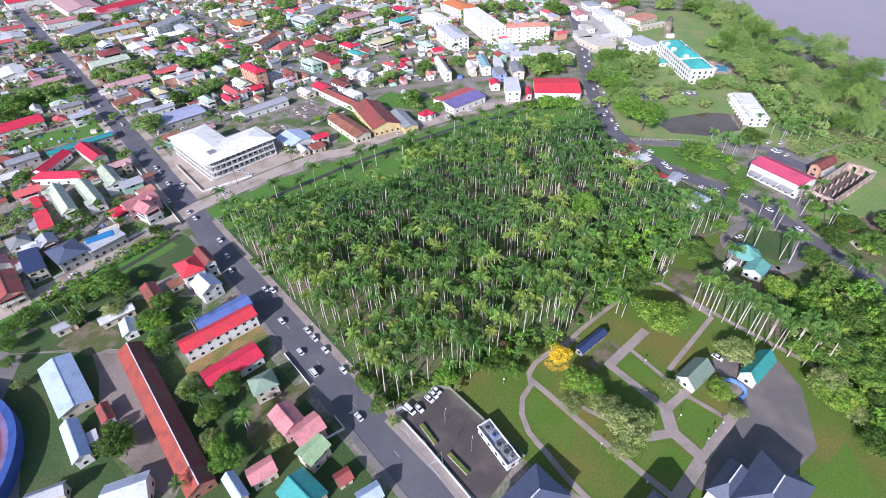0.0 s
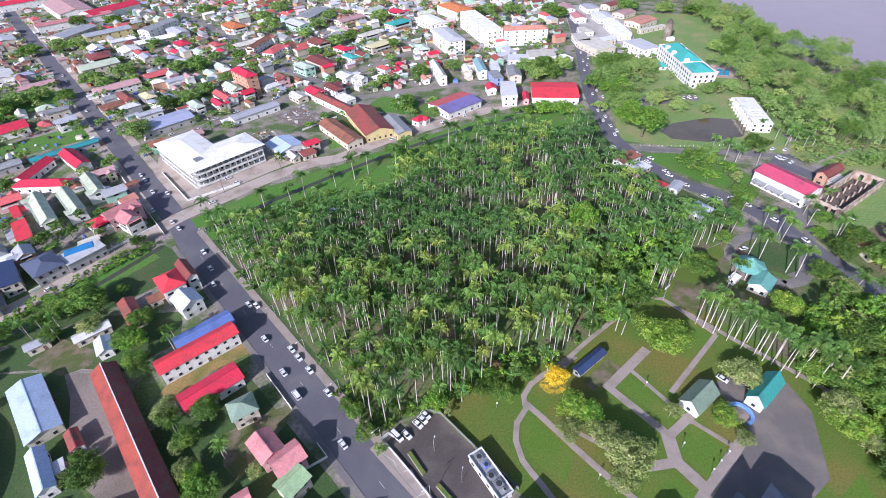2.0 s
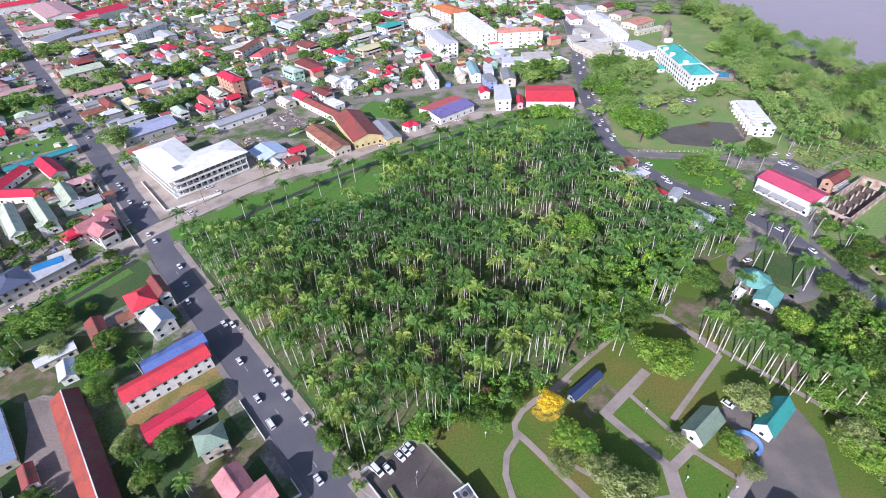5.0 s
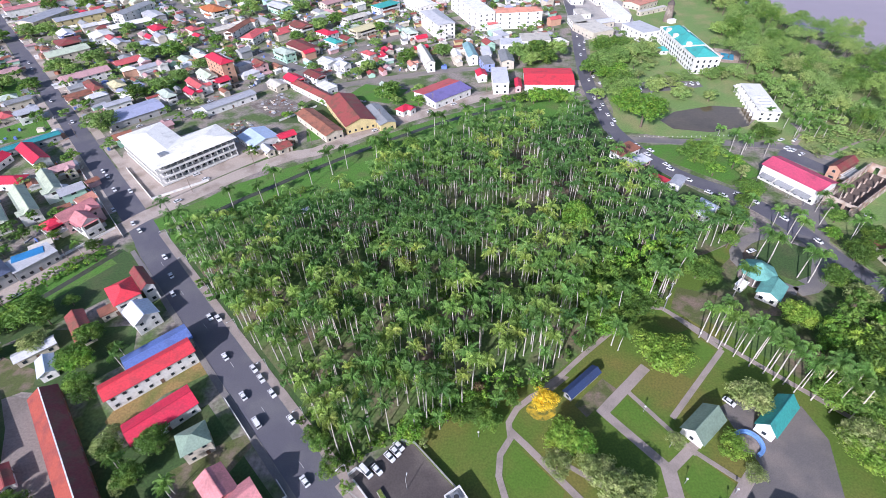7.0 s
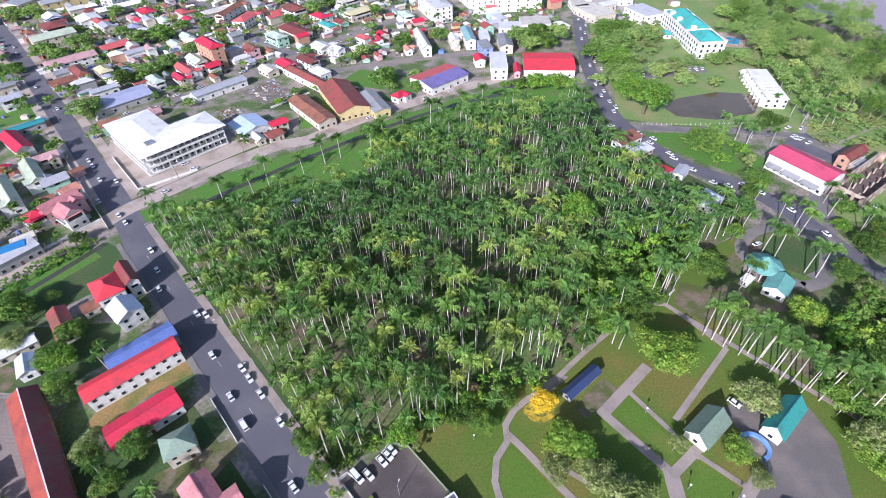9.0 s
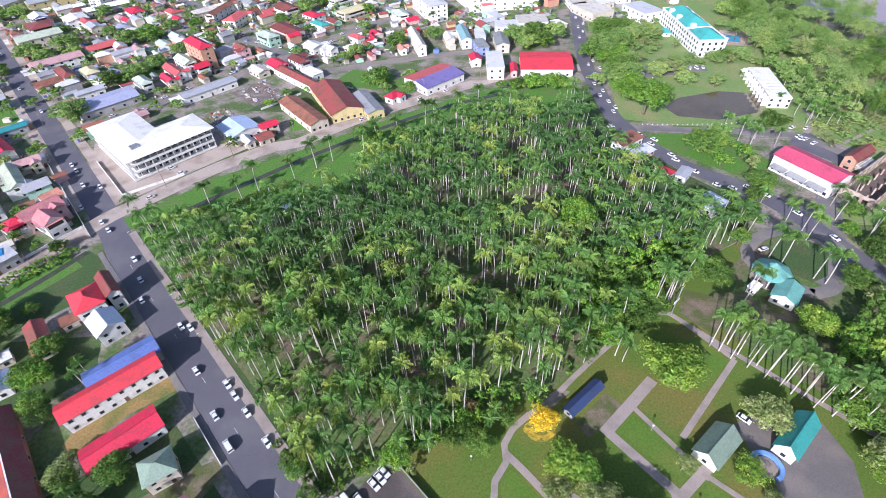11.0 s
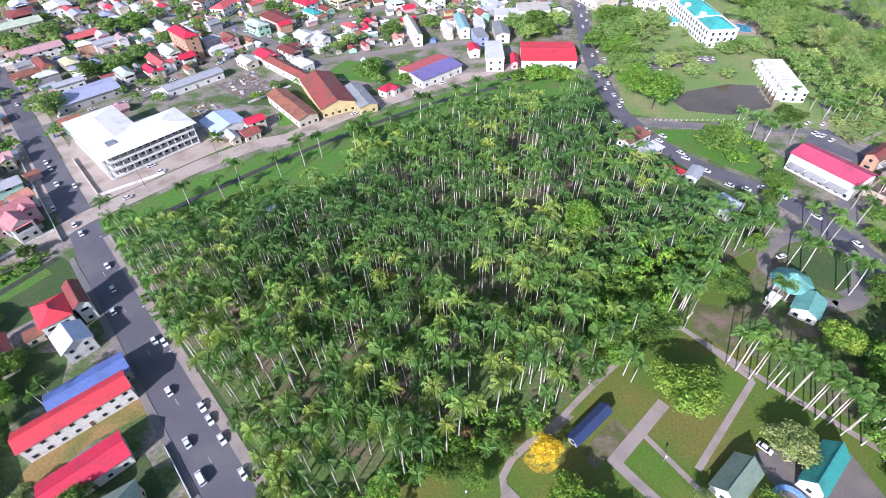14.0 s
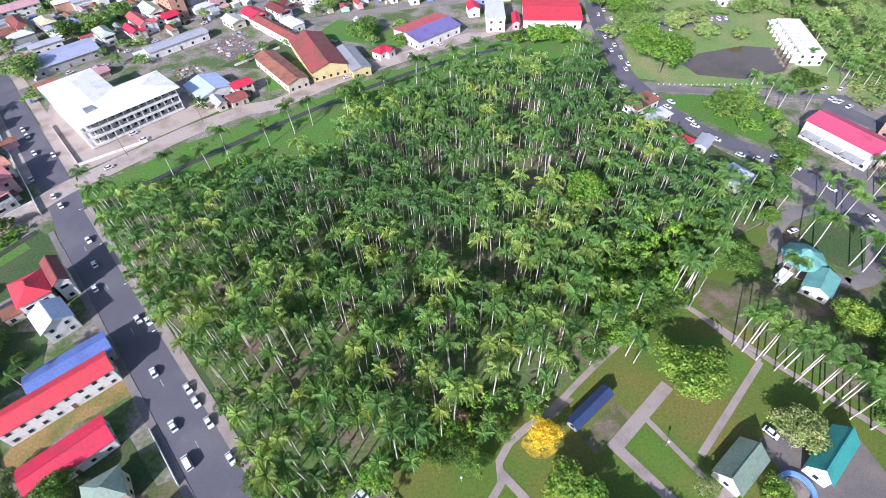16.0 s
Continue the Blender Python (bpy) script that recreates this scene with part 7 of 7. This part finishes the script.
part("seat_ring", bm, material("blue_paint", (.20, .38, .75), .4), e)
bm = bmesh.new()
bmesh.ops.create_cone(bm, cap_ends=True, segments=24, radius1=3.0, radius2=3.0, depth=.1, matrix=Matrix.Translation((0, 0, .06)))
part("paved_disc", bm, SAND, e)
tagged(e, "blue curved bench round a sandy disc", "bench")


# roofless brick ruin behind the hall
def ruin():
    e = empty("ruined_building", 196.5, 203.5, 0, 35)
    L, W, h, t = 46, 13, 5.2, .6
    M = material("ruin_plaster", (.52, .44, .37), .95, (.7, 1.15), 1.2, .3, (.34, .22, .16), .55, bump=.4)
    def holed(name, x0, x1, y, along_x, openings):
        bm = bmesh.new()
        edge, xs = x0, []
        for c, w in openings:
            xs.append((edge, c - w / 2, 0, h)), xs.append((c - w / 2, c + w / 2, 3.6, h))
            edge = c + w / 2
        xs.append((edge, x1, 0, h))
        for a, b, z0, z1 in xs:
            if along_x:
                box(bm, a, y - t / 2, z0, b, y + t / 2, z1 + .25 * math.sin(a * 3))
            else:
                box(bm, y - t / 2, a, z0, y + t / 2, b, z1 + .25 * math.sin(a * 3))
        part(name, bm, M, e)
    holed("long_wall", -L / 2, L / 2, -W / 2, True, [(-L / 2 + 4 + k * 6.3, 2.2) for k in range(7)])
    holed("long_wall", -L / 2, L / 2, W / 2, True, [(-L / 2 + 4 + k * 6.3, 2.2) for k in range(7)])
    holed("end_wall", -W / 2 + .3, W / 2 - .3, -L / 2 + .3, False, [(-3.4, 2.2), (0, 2.2), (3.4, 2.2)])
    holed("end_wall", -W / 2 + .3, W / 2 - .3, L / 2 - .3, False, [(-3, 2), (3, 2)])
    for k in range(6):
        for y in (-2.2, 2.2):
            bm = bmesh.new()
            box(bm, -17.3 + k * 6.6, y - .3, .1, -16.7 + k * 6.6, y + .3, 3.2 + .5 * math.sin(k * 4 + y))
            part("pillar", bm, M, e)
    bm = bmesh.new()
    box(bm, -L / 2 + .6, -W / 2 + .5, 0, L / 2 - .6, W / 2 - .5, .12)
    part("floor_slab", bm, material("ruin_floor", (.16, .12, .10), .95), e)
    tagged(e, "roofless burnt-out brick building with empty arched openings", "ruin")
    PLACED.append((196, 203, 22))


ruin()


# the white lodge by the pond
def lodge():
    e = empty("lodge", 192.3, 298, 0, 81)
    W = wall_mat("white")
    L, D, h = 41, 11, 6
    bm = bmesh.new()
    wall_shell(bm, L, D, h)
    part("wall", bm, W, e)
    bm = bmesh.new()
    box(bm, -L / 2 - .4, -D / 2 - .4, h, L / 2 + .4, D / 2 + .4, h + .25)
    part("roof", bm, roof_mat("white"), e)
    for k in range(9):
        x = -L / 2 + 2.4 + k * 4.9
        bm = bmesh.new()
        box(bm, x - .15, D / 2, 0, x + .15, D / 2 + 2.6, h - .4 - .6 * (k % 2))
        part("fin_wall", bm, W, e)
        bm = bmesh.new()
        box(bm, x + .2, D / 2 + .02, 2.9, x + 4.5, D / 2 + 2.4, 3.1)
        part("balcony", bm, W, e)
        for z in (1.6, 4.5):
            add_piece("window", WINDOW, e, pose(x + 2.3, D / 2, z, 0, 0, 180))
            add_piece("window", WINDOW, e, pose(x + 2.3, -D / 2, z))
    for k in range(5):
        bm = bmesh.new()
        box(bm, -L / 2 + 3 + k * 4, -3, h + .25, -L / 2 + 5.2 + k * 4, 3.2, h + 1.1)
        part("roof_box", bm, WHITE, e)
    for z in (1.6, 4.5):
        for k in range(3):
            add_piece("window", WINDOW, e, pose(-L / 2, -4.5 + k * 4.5, z, 0, 0, -90))
    tagged(e, "long white flat-roofed lodge with stepped balconies by the pond", "building")
    PLACED.append((190, 296, 18))


lodge()


def ring_roof(bm, r, z0, z1, sides, top=.05):
    """A many-sided pointed roof with a thin edge."""
    for k in range(sides):
        a, b = 2 * math.pi * k / sides, 2 * math.pi * (k + 1) / sides
        slab_face(bm, [(r * math.cos(a), r * math.sin(a), z0), (r * math.cos(b), r * math.sin(b), z0), (top * math.cos(b), top * math.sin(b), z1), (top * math.cos(a), top * math.sin(a), z1)], .12)


ARCH = set_in("window", 1.5, -.9, .9, .06, [FRAME, GLASS])


# the long white hotel with teal roofs
def hotel():
    e = empty("hotel", 180, 387, 0, 91)
    W, T = wall_mat("white"), roof_mat("tealroof")
    L, D, h = 70, 18, 10.6
    bm = bmesh.new()
    wall_shell(bm, L, D, h)
    part("wall", bm, W, e)
    bm = bmesh.new()
    box(bm, -L / 2 + .25, -D / 2 + .25, h - .4, L / 2 - .25, D / 2 - .25, h - .1)
    part("flat_roof", bm, roof_mat("white"), e)
    for x0, y0, x1, y1 in ((-L / 2 - .2, -D / 2 - .2, L / 2 + .2, -D / 2 + .15), (-L / 2 - .2, D / 2 - .15, L / 2 + .2, D / 2 + .2), (-L / 2 - .2, -D / 2 + .15, -L / 2 + .15, D / 2 - .15), (L / 2 - .15, -D / 2 + .15, L / 2 + .2, D / 2 - .15)):
        bm = bmesh.new()
        box(bm, x0, y0, h, x1, y1, h + .9)
        part("parapet", bm, W, e)
    for x0, x1, w, z0, z1 in ((-9, 32, 17.2, h + 1.0, h + 5.4), (-33, -13, 16.0, h + .7, h + 4.4)):
        bm = bmesh.new()
        k = w / 2
        slab_face(bm, [(x0, -k, z0), (x1, -k, z0), (x1 - k, 0, z1), (x0 + k, 0, z1)], .15)
        slab_face(bm, [(x1, k, z0), (x0, k, z0), (x0 + k, 0, z1), (x1 - k, 0, z1)], .15)
        slab_face(bm, [(x1, -k, z0), (x1, k, z0), (x1 - k, 0, z1)], .15)
        slab_face(bm, [(x0, k, z0), (x0, -k, z0), (x0 + k, 0, z1)], .15)
        bmesh.ops.recalc_face_normals(bm, faces=bm.faces)
        part("roof", bm, T, e, "teal hipped roof")
        bm = bmesh.new()
        box(bm, x0 + .8, -k + .8, h - .2, x1 - .8, k - .8, z0 - .05)
        part("roof_base", bm, W, e)
    for x, y in ((-11, 4), (8, 6.8), (22, 6.8), (14, -4)):
        bm = bmesh.new()
        box(bm, x - 1.6, y - 1.2, h + .6, x + 1.6, y + 2.0, h + 3.6)
        bmesh.ops.bevel(bm, geom=bm.edges[:], offset=.15, segments=1, affect="EDGES")
        part("dormer", bm, W, e)
    for fl in range(3):
        for k in range(16):
            x = -L / 2 + 3.4 + k * 4.2
            add_piece("window", ARCH, e, pose(x, D / 2, 2.0 + fl * 3.4, 0, 0, 180))
        for k in range(4):
            add_piece("window", ARCH, e, pose(-L / 2, -6.3 + k * 4.2, 2.0 + fl * 3.4, 0, 0, -90))
    tagged(e, "long white three-storey hotel with teal hipped roofs and dormers", "hotel")
    PLACED.append((180, 410, 14)), PLACED.append((180, 387, 14)), PLACED.append((180, 362, 14))


hotel()
building("pavilion", 165.6, 395.5, 8.0, 7.0, 91, 3.2, "h", 1.8, "tealroof", "white", 1)


# old stone mill tower beyond the hotel
def mill_tower():
    e = empty("mill_tower", 195.8, 473.3, 0, 20)
    STONE = material("old_mill_stone", (.20, .16, .13), .95, (.6, 1.25), 1.2, .2, (.30, .26, .22), .5, bump=.4)
    bm = bmesh.new()
    tube(bm, [((0, 0, -.2), 4.0), ((0, 0, 6), 3.5), ((0, 0, 14), 2.8)], 10)
    part("tower", bm, STONE, e)
    bm = bmesh.new()
    tube(bm, [((0, 0, 14), 3.1), ((0, 0, 15), 3.1), ((0, 0, 18), .5)], 10)
    part("cap", bm, material("mill_cap_shingle", (.13, .11, .10), .9), e)
    bm = bmesh.new()
    box(bm, -3, -7.5, 0, 3, -3.2, 3.2)
    part("porch", bm, wall_mat("white"), e)
    tagged(e, "dark old stone mill tower with a pointed cap", "tower")


mill_tower()


# the octagonal teal pavilion with its green side wing
def round_pavilion():
    e = empty("pavilion", 121, 147.5, 0, 12)
    bm = bmesh.new()
    ring_roof(bm, 6.8, 4.2, 6.6, 8, 1.4)
    ring_roof(bm, 1.9, 6.9, 8.0, 8, .05)
    bmesh.ops.recalc_face_normals(bm, faces=bm.faces)
    part("roof", bm, roof_mat("seagreen"), e, "eight-sided teal roof with a raised cap")
    for k in range(8):
        a = 2 * math.pi * k / 8
        bm = bmesh.new()
        tube(bm, [((6.0 * math.cos(a), 6.0 * math.sin(a), 0), .16), ((6.0 * math.cos(a), 6.0 * math.sin(a), 4.2), .16)], 6)
        part("post", bm, WHITE, e)
    bm = bmesh.new()
    tube(bm, [((0, 0, -.1), 6.4), ((0, 0, .35), 6.4)], 16)
    part("floor_disc", bm, PAVING, e)
    tagged(e, "open eight-sided pavilion under a teal roof", "pavilion")


round_pavilion()
building("pavilion", 121.6, 137.6, 10.5, 8.6, 48, 3.8, "g", 1.8, "seagreen", "white", 1)
building("shed", 112.6, 141.6, 5.6, 4.0, 38, 2.8, "f", 0, "white", "white", 1, label="small white flat-roofed kiosk beside the pavilion")
strip("road", [(133.4, 139.4), (120, 152), (120.5, 163), (133.2, 172.5), (150.6, 172), (156.1, 163.8), (149, 149.2), (140, 141), (133.4, 139.4)], 5.0, .088, ASPHALT_OLD, "grey drive looping round a lawn", "road")
# shade on this lawn is put into its colour by the dark grass
sheet("lawn", [(130, 150), (127, 160), (136, 168), (147, 167), (151, 161), (143, 148), (136, 145)], .079, DARK_GRASS, "small lawn inside the looping drive, darkened for shade")


# tall mast with a white panel beside the avenue
def panel_mast():
    e = empty("mast", 80.3, 131.6, .04, 40)
    bm = bmesh.new()
    tube(bm, [((0, 0, -.1), .22), ((0, 0, 8), .16), ((0, 0, 14), .1)], 8)
    part("pole", bm, METAL, e)
    bm = bmesh.new()
    box(bm, -1.6, -.12, 6.4, 1.6, .12, 7.6)
    bmesh.ops.bevel(bm, geom=bm.edges[:], offset=.05, segments=1, affect="EDGES")
    part("panel", bm, WHITE, e)
    bm = bmesh.new()
    box(bm, -.9, -.08, 13.4, .9, .08, 13.6)
    part("crossarm", bm, METAL, e)
    tagged(e, "tall grey mast with a white panel beside the avenue", "mast")


panel_mast()
sheet("pool_deck", [(199, 373), (220, 368), (227, 396), (206, 403)], .05, material("deck_tiles", (.42, .31, .25), .9, (.7, 1.2), 1.2, .3, (.55, .46, .40), .5), "tan tiled deck round the hotel pool", "deck")
parasol = None
for k in range(12):
    px, py = (200.5 + 1.8 * k % 4, 375 + 2.3 * k) if k < 6 else (219 + .8 * (k - 6) + k % 2, 371 + 4 * (k - 6))
    if parasol is None:
        parasol = empty("parasol", px, py, .05)
        bm = bmesh.new()
        tube(bm, [((0, 0, 0), .05), ((0, 0, 2.4), .04)], 6)
        part("pole", bm, METAL, parasol)
        bm = bmesh.new()
        ring_roof(bm, 1.7, 2.1, 2.7, 8)
        bmesh.ops.recalc_face_normals(bm, faces=bm.faces)
        part("canopy", bm, material("parasol_cloth", (.62, .36, .28), .8, (.8, 1.2), 2, .3, (.8, .74, .66), .5), parasol)
        tagged(parasol, "faded red and white parasol beside the pool", "parasol", "parasols by the pool")
    else:
        copy_thing(parasol, pose(px, py, .05, 0, 0, k * 13))


# round stand at the edge of the town, with coloured rings of seats
def round_stand():
    e = empty("round_stand", -186, 36, 0)
    # ring colours are darkened to carry the shade that lies over the stand
    rings = ((34, 1.2, 36, 2.2, (.06, .06, .08)), (36, 2.2, 38.5, 3.2, (.17, .05, .07)), (38.5, 3.2, 40.5, 4.0, (.17, .12, .26)), (40.5, 4.0, 43, 4.6, (.03, .08, .30)))
    for k, (r0, z0, r1, z1, c) in enumerate(rings):
        bm = bmesh.new()
        loops = []
        for i in range(72):
            a = 2 * math.pi * i / 72
            loops.append([bm.verts.new((r * math.cos(a), r * math.sin(a), z)) for r, z in ((r0, 0), (r0, z0), (r1, z1), (r1, 0))])
        for p, q in zip(loops, loops[1:] + loops[:1]):
            for i in range(4):
                bm.faces.new((p[i], p[(i + 1) % 4], q[(i + 1) % 4], q[i]))
        bmesh.ops.recalc_face_normals(bm, faces=bm.faces)
        part("seat_ring", bm, material(f"shaded_stand_ring_{k}", c, .6, (.8, 1.15), 1.2, .2), e)
    bm = bmesh.new()
    bmesh.ops.create_cone(bm, cap_ends=True, segments=48, radius1=33.9, radius2=33.9, depth=.4, matrix=Matrix.Translation((0, 0, .6)))
    part("arena_floor", bm, ASPHALT, e)
    tagged(e, "round open stand with blue and red rings", "stand")


round_stand()
for k in range(26):
    e = empty("bollard", 110 + k * 2.6, 263.5 - 2.2 * math.sin(k * .11), .05)
    bm = bmesh.new()
    tube(bm, [((0, 0, 0), .16), ((0, 0, .7), .16), ((0, 0, .8), .08)], 7)
    part("post", bm, WHITE, e)
    tagged(e, "short white bollard beside the pond lane", "bollard", "bollards by the pond")
sheet("pool", [(204, 379), (212, 376), (217, 387), (208, 393)], .12, material("pool_water", (.08, .38, .60), .08), "turquoise hotel swimming pool", "pool")
e = empty("roof_panel", -182, 164.3, 5.2, 37)
bm = bmesh.new()
box(bm, -6, -2.6, 0, 6, 2.6, .25)
part("panel", bm, material("blue_sheet", (.04, .25, .55), .4), e)
tagged(e, "bright blue sheet on the flat shop roof", "roof sheet")
# garden walls and fences
for pts, h in (([on_road(-316, 11.5), on_road(-235, 11.5)], 1.4), ([on_road(-300, 31), on_road(-258, 31.5), (-128, 228)], 1.2), ([on_road(-120, 10.9), on_road(-101, 10.9)], 1.2),
               ([on_road(-84, 10.9), on_road(-78, 10.9), (-52, 60)], 1.2), ([(-95, 118), (-88, 111)], 1.3), ([(-192, 140), (-168, 174), (-158, 188)], 1.2), ([(-215, 290), (-198, 306)], 1.3), ([(-108, 296), (-88, 316)], 1.2)):
    wall_line("garden_wall", pts, h, .2, wall_mat("white"), "pale garden wall along the plot")
# the hall beyond the lower edge of the park, known by its long shade
building("villa", 38, 26, 34, 12, 41, 9, "h", 5, "slate", "white", 2)
building("shed", -68.5, 196.5, 5.0, 3.6, 40, 2.4, "f", 0, "palezinc", "white", 1, label="small white hut at the edge of the palms")
building("shed", 86.8, 169.0, 5.5, 4.0, 40, 2.6, "g", .8, "palezinc", "cream", 1, label="small grey-roofed hut under the palms")
for x, y, a, col in ((126.6, 329, 80, "white"), (130, 331, 80, "silver"), (137.5, 333.5, 80, "white"), (141, 334.5, 80, "black"), (150, 335.5, 80, "white"), (166, 334, 80, "red"), (170, 335, 80, "white"), (186, 243, 30, "white"), (188, 239, 30, "silver"), (184, 246, 30, "white")):
    car(col, x, y, a, "in the car park by the hotel" if y > 300 else "parked behind the hall")
